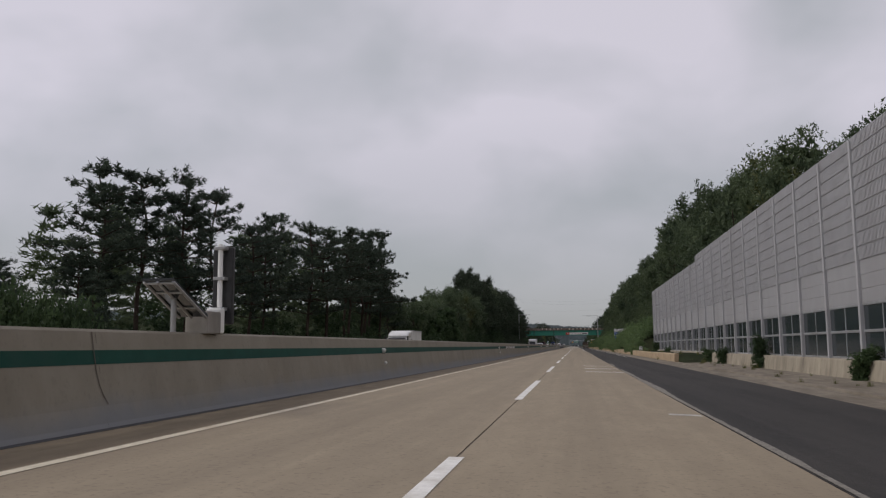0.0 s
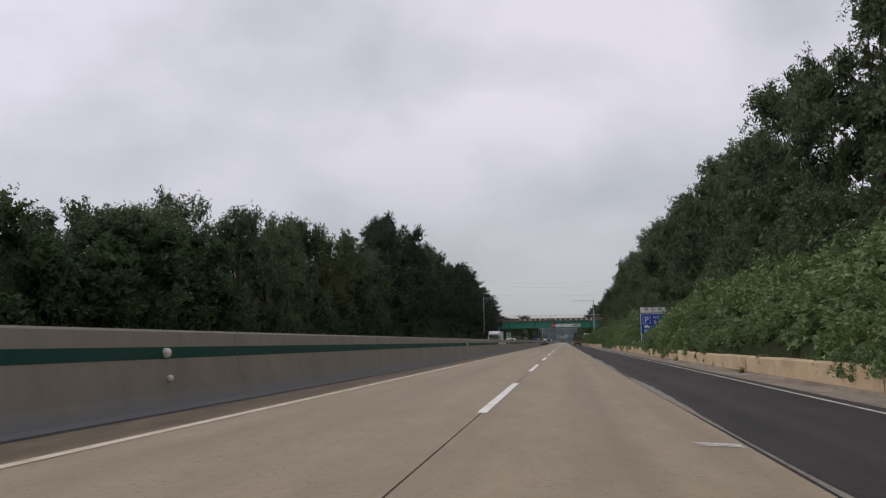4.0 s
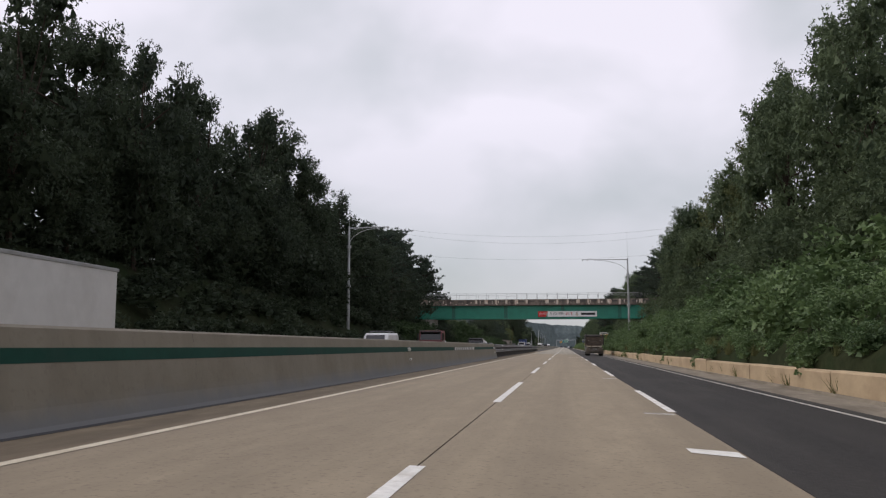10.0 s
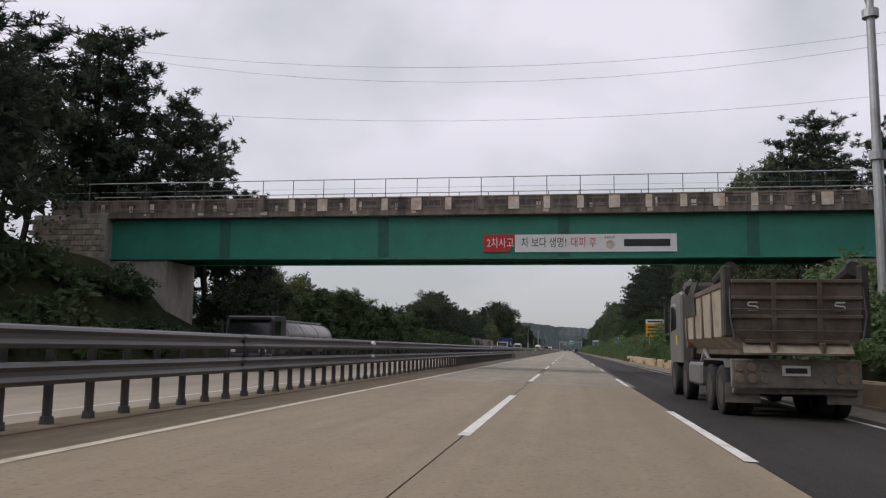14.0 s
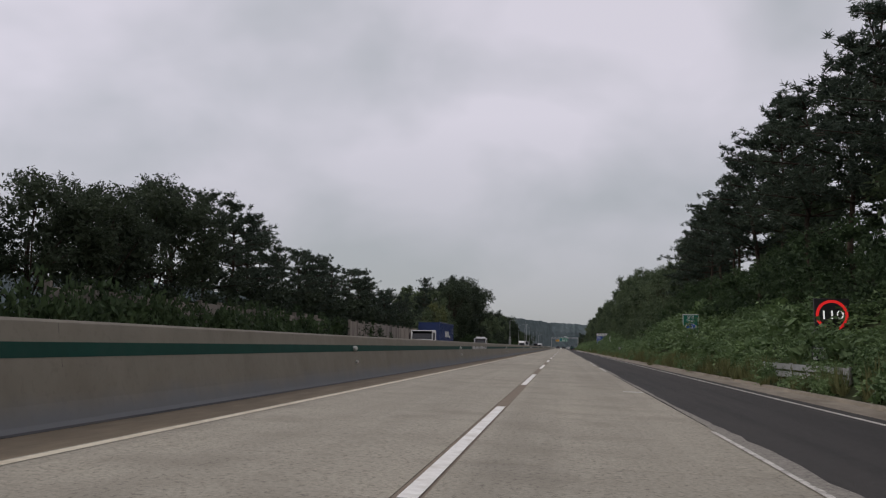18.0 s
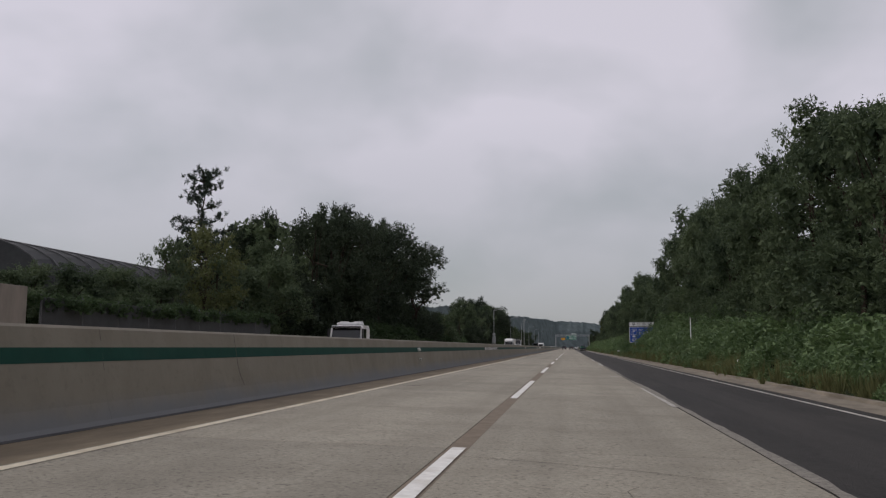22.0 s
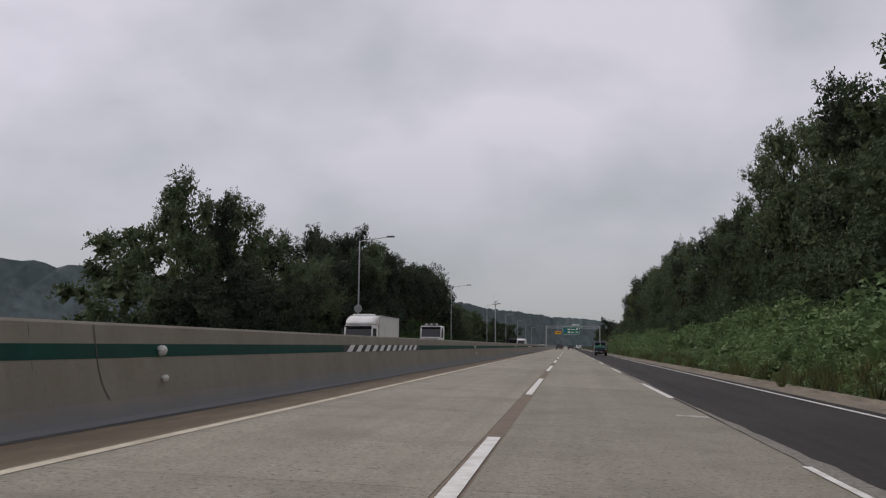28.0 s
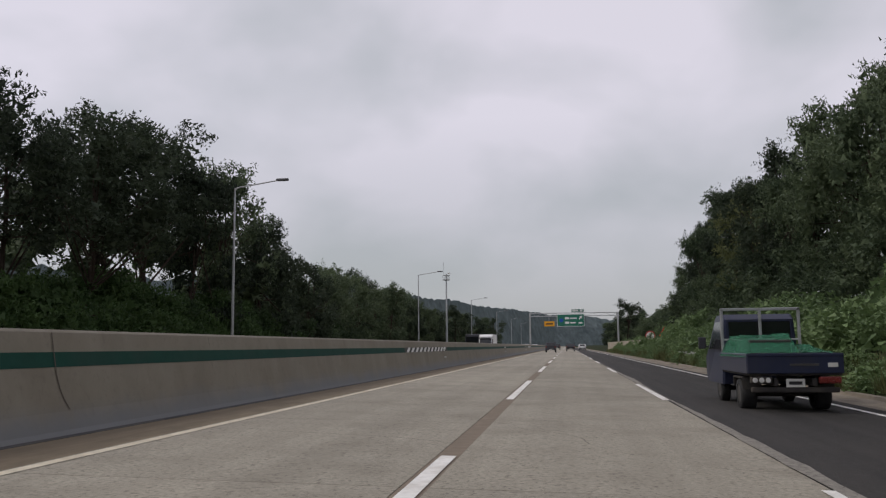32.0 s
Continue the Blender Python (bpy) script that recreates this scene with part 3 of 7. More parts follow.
part("lane_dash", strip(3.34, 3.47, 227.8, 231.9, 0.006), "paint", road)
part("worn_dash", strip(3.36, 3.54, 532.1, 535.8, 0.006), "paint_worn", road)
part("edge_line", strip(-3.92, -3.77, Y0, 2600, 0.006), "paint_edge", road, "cream edge line beside the median")
part("edge_line", strip(6.92, 7.04, 95, 745, 0.014), "paint_worn", road, "worn grey edge line beside the shoulder")
part("edge_line", strip(6.92, 7.05, 745, 2600, 0.014), "paint", road)
# crumbled seam between concrete and asphalt
rng = random.Random(21)
for y0, y1 in ((0, 60), (110, 190), (398, 560), (560, 720), (720, 900)):
    b = Build()
    n = int((y1 - y0) / 0.6)
    wide_at = lambda y: clamp(0.07 + 0.16 * noise.noise(Vector((3.1, y * 0.09, 0))), 0.015, 0.2)
    rows = []
    for i in range(n + 1):
        y = y0 + 0.6 * i
        w = wide_at(y) * rng.uniform(0.7, 1.3)
        rows.append([(3.60 - w * 0.5, y, -0.0576), (3.62 + w, y, -0.060)])
    b.loft(rows, cap=False, closed=False)
    part("crumbled_seam", b, "crumble", road, "grey crumbled seam beside the asphalt")
# cracks wandering over the concrete
for y0, y1, count in ((0, 398, 10), (398, 1000, 110)):
    b = Build()
    for _ in range(count):
        x, y = rng.uniform(-3.7, 3.2), rng.uniform(y0, y1)
        a = rng.choice((0.0, 3.14)) + rng.gauss(0, 0.35) if rng.random() < 0.8 else 1.57
        w = rng.uniform(0.003, 0.009) * (1 if y0 else 0.6)
        for _ in range(rng.randint(4, 12)):
            a += rng.gauss(0, 0.16)
            x2, y2 = x + 0.28 * math.cos(a), y + 0.28 * math.sin(a)
            if not -3.9 < x2 < 3.4 or -0.2 < x2 < 0.2:
                break
            nx, ny = -math.sin(a) * w, math.cos(a) * w
            z = lambda q: road_z(q) + 0.005
            b.poly([(x - nx, y - ny, z(x)), (x2 - nx, y2 - ny, z(x2)), (x2 + nx, y2 + ny, z(x2)), (x + nx, y + ny, z(x))], [(0, 1, 2, 3)])
            x, y = x2, y2
    tagged(part("cracks", b, "joint", road, "dark wandering cracks"), kind="stuff")
# small pits broken out of the concrete along the wheel paths
b = Build()
rng = random.Random(77)


def pit(x, y, w):
    pts = []
    for i in range(6):
        a = i * math.pi / 3 + rng.uniform(-0.3, 0.3)
        r = w * rng.uniform(0.6, 1.2)
        pts.append((x + r * math.cos(a), y + r * 0.8 * math.sin(a), road_z(x) + 0.004))
    b.poly(pts, [tuple(range(6))])


for y0, y1, count in ((84, 100, 70), (100, 152, 60), (152, 190, 60), (190, 398, 60)):
    for _ in range(count):
        y = rng.uniform(y0, y1)
        pit((-1.87 if y < 110 else -1.4) + 0.07 * noise.noise(Vector((0, y * 0.5, 9))) + rng.gauss(0, 0.035 if rng.random() < 0.6 and y < 100 else 0.28), y, rng.uniform(0.008, 0.024))
for _ in range(260):
    pit(rng.uniform(-3.6, 3.2), rng.uniform(5, 398), rng.uniform(0.006, 0.02))
tagged(part("pits", b, "joint", road, "small dark pits broken out of the concrete"), kind="stuff")
# stubs of worn cross marks where lane and asphalt meet
stub = Build().poly([(2.95, 0, -0.053), (3.5, -0.12, -0.064), (3.5, 0.24, -0.064), (2.95, 0.34, -0.053)], [(0, 1, 2, 3)]).mesh("cross_mark")
for y in (16.7, 66, 94.3, 105.2, 110.7, 116.1, 166.3, 189.8, 195.4, 201.1, 207, 212.6, 225.2, 237.9, 260.5, 278, 295.7, 330, 345, 498, 563.6, 585, 617.2, 640, 700, 755, 790, 835):
    ob = part("cross_mark", stub, "paint_worn", road)
    ob.location = (0, y, 0)
wide = Build().poly([(1.75, 0, -0.029), (3.52, -0.1, -0.064), (3.52, 0.3, -0.064), (1.75, 0.4, -0.029)], [(0, 1, 2, 3)]).mesh("cross_mark")
block = Build().poly([(2.95, 0.1, -0.052), (3.52, -0.25, -0.063), (3.52, 0.3, -0.063), (2.95, 0.55, -0.052)], [(0, 1, 2, 3)]).mesh("cross_mark")
for y in (88.6, 219.4, 272.1):
    ob = part("cross_mark", block, "paint", road)
    ob.location = (0, y, 0)
for y in (41.2, 46.9, 52.8, 362.6):
    ob = part("cross_mark", wide, "paint", road)
    ob.location = (0, y, 0)
thin = Build().poly([(2.02, 0, -0.034), (3.38, -0.05, -0.061), (3.38, 0.2, -0.061), (2.02, 0.2, -0.034)], [(0, 1, 2, 3)]).mesh("cross_mark")
ob = part("cross_mark", thin, "paint_worn", road)
ob.location = (0, 534.5, 0)

kerb = thing("kerb", "dirty concrete kerb and gutter beside the shoulder", "kerb", kind="structure")
part("gutter_strip", Build().extrude_y([(7.45, -0.3), (7.45, -0.146), (8.50, -0.13), (8.53, -0.06), (8.62, -0.05), (8.62, -0.3)], Y0, 478), "kerb", kerb)
part("gutter_strip", Build().extrude_y([(7.45, -0.3), (7.45, -0.146), (8.30, -0.13), (8.33, -0.05), (8.50, -0.04), (8.62, -0.06), (8.62, -0.3)], 478, 2600), "kerb", kerb)

far_road = tagged(part("far_carriageway", strip(-19.3, -6.05, Y0, 2600, 0.0, 0.3), "far_road"),
                  "pale concrete carriageway of the opposite direction", "road", kind="structure")
part("edge_line", strip(-7.15, -7.0, Y0, 2600, 0.006), "paint", far_road)
part("edge_line", strip(-17.9, -17.75, Y0, 2600, 0.006), "paint", far_road)


# ---- median barrier ----
def barrier_profile():
    half = [(-5.29, 0.40), (-5.46, 1.34), (-5.50, 1.38)]
    pts = [(x, z + 0.10) for x, z in half]
    pts += [(-11.2 - x, z) for x, z in reversed(pts)]
    return pts


def face_x(z):
    """The face of the barrier at height z over its foot."""
    return -5.29 - 0.17 * (z - 0.40) / 0.94


BAND = (0.88, 1.08)
SECTION = 19.6
section = Build().extrude_y(barrier_profile(), 0.0005, SECTION - 0.0005).mesh("barrier_section")
foot_half = [(-5.17, -0.02), (-5.17, 0.10), (-5.20, 0.16), (-5.27, 0.40), (-5.29, 0.50)]
foot_band = Build().extrude_y(foot_half + [(-11.2 - x, z) for x, z in reversed(foot_half)], 0.0005, SECTION - 0.0005).mesh("barrier_foot")


def face_strip(y0, y1, z0, z1, proud, lean=0.0):
    return [(face_x(z0) + proud, y0, z0 + 0.10), (face_x(z0) + proud, y1, z0 + 0.10), (face_x(z1) + proud, y1 + lean, z1 + 0.10), (face_x(z1) + proud, y0 + lean, z1 + 0.10)]


band = Build().poly(face_strip(0.0005, SECTION - 0.0005, *BAND, 0.004), [(0, 1, 2, 3)]).mesh("green_band")
for first, last in ((-3, 18), (24, 63)):
    start = -10.0 if first < 0 else RAIL1 + 0.9 - 24 * SECTION
    bar = thing("median_barrier", "weathered concrete median barrier with a dark green painted band", "barrier", kind="structure")
    for k in range(first, last):
        y = start + k * SECTION + (2.5 if first < 0 else 0)
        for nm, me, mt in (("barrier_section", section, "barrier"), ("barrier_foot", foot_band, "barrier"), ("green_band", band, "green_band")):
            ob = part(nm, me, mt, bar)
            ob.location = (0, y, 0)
joint_line = Build().poly(face_strip(-0.010, 0.010, 0.83, 1.34, 0.0125), [(0, 1, 2, 3)]).mesh("joint_line")
crack_line = Build()
for q, (a, c) in enumerate(((0.0, 0.02), (0.02, 0.05), (0.05, 0.11), (0.11, 0.21))):
    z1_, z0_ = 0.84 - 0.13 * q, 0.84 - 0.13 * (q + 1)
    crack_line.poly([(face_x(z1_) + 0.006, a - 0.012, z1_ + 0.1), (face_x(z1_) + 0.006, a + 0.012, z1_ + 0.1), (face_x(z0_) + 0.006, c + 0.012, z0_ + 0.1), (face_x(z0_) + 0.006, c - 0.012, z0_ + 0.1)], [(0, 1, 2, 3)])
crack_line = crack_line.mesh("crack")
half_joint = Build().poly(face_strip(-0.005, 0.005, 0.75, 0.86, 0.004), [(0, 1, 2, 3)]).poly(face_strip(-0.005, 0.005, 1.18, 1.33, 0.004), [(0, 1, 2, 3)]).mesh("half_joint")
for first, last in ((-3, 18), (24, 63)):
    start = -7.5 if first < 0 else RAIL1 + 0.9 - 24 * SECTION
    marks = thing("barrier_joints", "dark joints and cracks across the concrete barrier", "joints", kind="structure")
    for k in range(first, last):
        for d in (0.0, 9.8):
            ob = part("half_joint", half_joint, "joint", marks)
            ob.location = (0, start + k * SECTION + d, 0)
    for y in ((12.0, 67.5, 122.4, 196.9, 248.0, 304.1) if first < 0 else (533.0, 596.4, 648.6, 679.0, 749.7, 806.0, 851.2)):
        for nm, me in (("joint_line", joint_line), ("crack", crack_line)):
            ob = part(nm, me, "joint", marks)
            ob.location = (0, y, 0)
stripe = Build().poly(face_strip(0, 0.55, *BAND, 0.012, 0.55), [(0, 1, 2, 3)]).mesh("white_stripe")
hatch_bed = Build().poly(face_strip(-0.2, 12.2, *BAND, 0.008), [(0, 1, 2, 3)]).mesh("black_band")
for y in (-27, 82.0, 192.4, 313.9, 534.8, 646.5, 762.6, 875.4, 985):
    h = thing("hazard_stripes", "white diagonal stripes on a black band of the barrier", "marking", kind="structure")
    bed = part("black_band", hatch_bed, "black_band", h)
    bed.location = (0, y, 0)
    for i in range(11):
        ob = part("white_stripe", stripe, "white_paint", h)
        ob.location = (0, y + 0.1 + 1.05 * i, 0)

delineator = thing("delineator", "round white reflector on a short stem on the barrier face", "reflector", (face_x(0.98), 29.7, 1.08), group="barrier delineators")
part("stem", Build().tube((0, 0, 0), (0.09, 0, 0), 0.025, 0.02, 8), "galv", delineator)
part("lens", Build().tube((0.06, -0.02, 0), (0.06, 0.03, 0), 0.085, 0.085, 14).tube((0.06, 0.03, 0), (0.06, 0.045, 0), 0.085, 0.05, 14), "reflector", delineator, "white round lens", True)
low_delineator = thing("delineator", "small white reflector low on the barrier face", "reflector", (face_x(0.55), 29.7, 0.65), group="barrier delineators")
part("stem", Build().tube((0, 0, 0), (0.08, 0, 0), 0.02, 0.02, 8), "galv", low_delineator)
part("lens", Build().tube((0.06, -0.02, 0), (0.06, 0.03, 0), 0.055, 0.055, 12), "reflector", low_delineator, "", True)
for y in [29.7 + 44.75 * k for k in range(1, 8)] + [499.4] + [527.2 + 44.85 * k for k in range(11) if k != 3]:
    copy_thing(delineator, pose(face_x(0.98), y, 1.08))
    copy_thing(low_delineator, pose(face_x(0.55), y, 0.65))


# ---- steel median rail ----
def w_beam(x, z, s):
    """A two-wave beam, 0.31 m high, seen from side s."""
    prof = [(0.0, -0.155), (0.05, -0.13), (0.08, -0.09), (0.03, -0.03), (0.03, 0.03), (0.08, 0.09), (0.05, 0.13), (0.0, 0.155)]
    prof = prof + [(a - 0.006, c) for a, c in reversed(prof)]
    return [(x + s * a, z + c) for a, c in prof]


median_rail = thing("median_guardrail", "double steel guardrail on dark posts along the median", "guardrail", kind="structure")
for s in (1, -1):
    for z in (1.28, 0.80):
        n = 16
        for i in range(n):
            a = RAIL0 + (RAIL1 - RAIL0) * i / n
            part("beam", Build().extrude_y(w_beam(-5.6 + s * 0.20, z, s), a - 0.15, a + (RAIL1 - RAIL0) / n), "rail_steel", median_rail, smooth=False)
post = Build().tube((0, 0, 0), (0, 0, 1.38), 0.065, 0.065, 10).tube((0, 0, 0), (0, 0, 0.13), 0.10, 0.085, 10).mesh("post")
cap = Build().box(-0.2, 0.2, -0.04, 0.04, -0.14, 0.14, 0.01).mesh("spacer")
for k in range(int(RAIL1 - RAIL0)):
    ob = part("post", post, "post_steel", median_rail, smooth=False)
    ob.location = (-5.6, RAIL0 + 0.5 + k, 0.08)
    for z in (1.28, 0.80):
        ob = part("spacer", cap, "rail_steel", median_rail)
        ob.location = (-5.6, RAIL0 + 0.5 + k, z)
part("base", strip(-6.05, -5.2, RAIL0, RAIL1, 0.0, 0.25), "gutter", median_rail, "low concrete strip under the posts")
for y in (RAIL0 - 0.3, RAIL1 + 0.3):
    part("end_shoe", Build().box(-5.85, -5.35, y - 0.5, y + 0.5, 0.7, 1.42, 0.03), "rail_steel", median_rail, "steel end shoe bolted to the concrete")
for k in range(3):
    copy_thing(delineator, pose(-5.28, RAIL0 + 7 + 44 * k, 1.32))
    copy_thing(low_delineator, pose(-5.28, RAIL0 + 7 + 44 * k, 0.9))


# ---- noise wall, right, up to y = 111 ----
NX = 11.4
noise_wall = thing("noise_barrier", "tall light grey slatted noise barrier with smoked panes above a concrete footing", "noise barrier", kind="structure")
BAYS = 31
ribs = Build()
ribs.box(-0.03, 0.05, 0.08, 3.92, 0, 0.495, 0.0)
for i in range(30):
    y = 0.16 + i * 0.1265
    ribs.box(-0.098, -0.03, y, y + 0.066, 0.03, 0.47)
ribs = ribs.mesh("slatted_panel")
plain = Build().box(-0.05, 0.05, 0.08, 3.92, 0, 0.495, 0.012).mesh("plain_panel")
pane = Build().box(-0.015, 0.015, 0.0, 1.86, 0.0, 0.92, 0.0).mesh("pane")
hpost = Build().box(-0.16, 0.13, -0.085, 0.085, 0, 8.0, 0.012)
hpost = hpost.mesh("steel_post")
mull = Build().box(-0.03, 0.03, -0.03, 0.03, 0, 1.95, 0.004).mesh("mullion")
midrail = Build().box(-0.05, 0.05, 0.08, 3.92, -0.05, 0.05, 0.008).mesh("pane_rail")
foot = Build().extrude_y([(-0.55, -0.95), (-0.42, -0.05), (-0.40, 0.0), (0.3, 0.0), (0.3, -0.95)], 0.01, 3.93).mesh("footing")
for k in range(BAYS):
    y = 111.3 - 3.94 * (k + 1)
    top = 11 if y < 69 else 10
    ob = part("footing", foot, "footing", noise_wall)
    ob.location = (NX, y, 0.64)
    ob = part("steel_post", hpost, "panel", noise_wall)
    ob.location = (NX, y + 3.94, 0.5 if top == 11 else 0.12)
    for r in range(top + 1):
        ob = part("slatted_panel" if r > 2 else "plain_panel", ribs if r > 2 else plain, "panel" if r > 2 else "panel_plain", noise_wall)
        ob.location = (NX, y, 2.62 + 0.5 * r)
    for r in range(2):
        for c in range(2):
            ob = part("pane", pane, "acrylic", noise_wall)
            ob.location = (NX, y + 0.11 + c * 1.92, 0.68 + r * 0.98)
    for z in (0.66, 1.64, 2.58):
        ob = part("pane_rail", midrail, "galv", noise_wall)
        ob.location = (NX, y, z)
    ob = part("mullion", mull, "galv", noise_wall)
    ob.location = (NX, y + 2.0, 0.64)

tagged(part("verge_pavement", Build().extrude_y([(8.625, -0.3), (8.625, -0.07), (10.96, -0.03), (10.96, -0.3)], Y0, 65.9), "kerb"), "dirty concrete strip at the foot of the noise barrier", "pavement", kind="structure")
# low tan retaining wall at the foot of the right bank
low_wall = thing("retaining_wall", "low tan concrete retaining wall streaked with dirt", "wall", kind="structure")
seg = Build().extrude_y([(8.62, -0.3), (8.62, 0.50), (8.66, 0.56), (8.95, 0.56), (8.95, -0.3)], 0.008, 9.992).mesh("wall_section")
for k in range(41):
    ob = part("wall_section", seg, "tan_wall", low_wall)
    ob.location = (0.15 * math.sin(k * 0.7) * 0.2, 66 + 10 * k, -0.02 * (k % 3))


# ---- overpass ----
BY = 415.2                                     # near face of the girder
bridge = thing("overpass", "green steel girder overpass with a stained concrete parapet and pipe railing", "bridge", kind="structure")
for y in (BY, BY + 3.6):
    part("girder", Build().extrude_x([(y - 0.02, 6.35), (y - 0.02, 8.75), (y + 0.02, 8.75), (y + 0.02, 6.35)], -26.2, 18.6), "girder", bridge)
    for z in (6.33, 8.75):
        part("flange", Build().box(-26.2, 18.6, y - 0.22, y + 0.22, z - 0.03, z + 0.03), "girder" if z < 7 else "girder_dark", bridge)
part("soffit", Build().box(-26.0, 18.4, BY + 0.24, BY + 3.36, 8.45, 8.7), "girder_dark", bridge, "dark shaded soffit")
for x in (-18.9, -9.2, 1.2, 11.4):
    part("splice_plate", Build().box(x - 0.32, x + 0.32, BY - 0.05, BY - 0.021, 6.4, 8.7), "girder_splice", bridge, "darker bolted splice plate")
    bolts = Build()
    for i in range(5):
        for j in range(14):
            bolts.tube((x - 0.24 + i * 0.12, BY - 0.05, 6.5 + j * 0.16), (x - 0.24 + i * 0.12, BY - 0.075, 6.5 + j * 0.16), 0.03, 0.025, 6)
    tagged(part("bolts", bolts, "girder_dark", bridge), kind="stuff")
    part("cross_frame", Build().tube((x, BY, 6.5), (x, BY + 3.6, 8.4), 0.06).tube((x, BY, 8.4), (x, BY + 3.6, 6.5), 0.06), "girder_dark", bridge)
for i in range(24):
    x = -25.4 + i * 1.86
    part("stiffener", Build().box(x - 0.012, x + 0.012, BY + 0.022, BY + 0.2, 6.4, 8.7), "girder", bridge)
part("deck", Build().box(-30, 24, BY - 0.55, BY + 4.2, 8.78, 9.10), "deck", bridge, "stained deck edge")
for y0, y1 in ((BY - 0.55, BY - 0.25), (BY + 3.9, BY + 4.2)):
    part("parapet", Build().box(-30, 24, y0, y1, 9.10, 9.80, 0.0).box(-30, 24, y0 - 0.05, y1 + 0.05, 9.76, 9.86, 0.01), "deck", bridge, "dirt-blackened parapet")
fret = Build()
for i in range(29):
    x = -29.5 + i * 1.86
    fret.box(x + 0.25, x + 1.6, BY - 0.585, BY - 0.55, 9.2, 9.26).box(x + 0.25, x + 1.6, BY - 0.585, BY - 0.55, 9.62, 9.68)
    for q in range(4):
        fret.box(x + 0.3 + q * 0.36, x + 0.36 + q * 0.36, BY - 0.585, BY - 0.55, 9.26, 9.62 if q % 2 else 9.46)
part("fret_relief", fret, "deck", bridge, "moulded relief of the parapet")
rng = random.Random(4)
for i in range(29):
    x = -29.5 + i * 1.86
    w = 0.36 if i % 3 else 0.6
    part("pilaster", Build().box(x - w / 2, x + w / 2, BY - 0.61, BY - 0.55, 9.06, 9.765, 0.01), "deck_pale" if -16 < x < 16 and rng.random() < 0.9 else "deck", bridge, "pale spalled pilaster" if i == 12 else "")
for i in range(28):
    x = -29.5 + i * 1.86
    # thin dark plate set just proud of the parapet face
    part("panel_recess", Build().box(x + 0.36, x + 1.5, BY - 0.558, BY - 0.551, 9.36 + rng.uniform(-0.06, 0.05), 9.60), "girder_dark", bridge)
    if rng.random() < 0.6:
        q = x + rng.uniform(0.3, 1.3)
        part("spall", Build().box(q, q + rng.uniform(0.08, 0.3), BY - 0.562, BY - 0.5585, 9.12, 9.3 + rng.uniform(0, 0.4)), "deck_pale", bridge)
# rust and lime runs under the pilasters
for i in range(1, 28):
    x = -29.5 + i * 1.86 + rng.uniform(-0.15, 0.15)
    if rng.random() < 0.75:
        part("lime_run", Build().box(x - rng.uniform(0.06, 0.22), x + rng.uniform(0.06, 0.22), BY - 0.556, BY - 0.551, 8.80 + rng.uniform(0, 0.12), 9.07), "deck_pale", bridge)
for y in (BY - 0.4, BY + 4.05):
    for z in (10.40, 10.95):
        part("handrail", Build().tube((-30, y, z), (24, y, z), 0.028 if z > 10.6 else 0.008), "galv", bridge)
    for i in range(29):
        x = -29.5 + i * 1.86
        part("rail_post", Build().tube((x, y, 9.84), (x, y, 10.95), 0.022), "post_steel", bridge)
for x0, x1, px in ((-27.6, -26.2, -24.4), (18.6, 20.2, 17.4)):
    part("abutment", Build().box(min(x0, x1), max(x0, x1), BY - 0.6, BY + 4.3, 2.0, 9.1, 0.03), "abut", bridge, "stained concrete abutment")
    s = 1 if px < 0 else -1
    part("bearing_wall", Build().box(px - 1.9, px + 1.9, BY - 0.1, BY + 3.7, 0.2, 6.25, 0.03), "abut", bridge)
part("wing_wall", Build().extrude_y([(-26.2, 4.6), (-26.2, 9.0), (-31, 9.0), (-31, 7.6)], BY - 0.75, BY - 0.5), "abut", bridge, "stone-faced wing wall")


stone = Build().box(-0.23, 0.23, -0.06, 0.0, -0.15, 0.15, 0.02).mesh("stone")
for j in range(12):
    for i in range(10):
        x, z = -26.5 - 0.48 * i - (0.24 if j % 2 else 0), 4.95 + 0.33 * j
        if z - 0.2 > 4.6 + (-26.2 - x) * 0.625 and z < 8.8:
            ob = part("stone", stone, "abut_stone", bridge)
            ob.location = (x, BY - 0.75, z)


def plate_text(name, s, size, mat, parent, at, turn=(90, 0, 0), width=None, align="LEFT", label=""):
    """Raised lettering in the built-in font, on a plate that faces -y."""
    me = TEXTS[s, size, align].copy()
    ob = part(name, me, mat, parent, label)
    ob.matrix_basis = pose(*at, *turn)
    if width and me.vertices:
        xs = [v.co.x for v in me.vertices]
        ob.scale = (width / max(0.01, max(xs) - min(xs)), 1, 1)
    return ob


banner = thing("banner", "white and red safety banner hung on the girder", "banner", (2.0, BY - 0.09, 7.15))
part("cloth", Build().box(-3.55, 5.35, -0.012, 0.0, -0.5, 0.5), "sign_white", banner)
part("red_field", Build().poly([(-5.3, -0.01, -0.5), (-3.9, -0.01, -0.5), (-3.3, -0.01, 0.5), (-5.3, -0.01, 0.5)], [(0, 1, 2, 3)]), "sign_red", banner, "red end of the banner")
plate_text("lettering", "2차사고", 0.62, "sign_white", banner, (-5.15, -0.02, 0.0), width=1.5)
plate_text("lettering", "차 보다 생명!", 0.62, "black", banner, (-3.2, -0.02, 0.0), width=2.5)
plate_text("lettering", "대피 후", 0.62, "sign_red", banner, (-0.45, -0.02, 0.0), width=1.4)
part("mark", Build().tube((1.75, -0.013, -0.1), (1.75, -0.022, -0.1), 0.24, 0.24, 14), "deck_pale", banner)
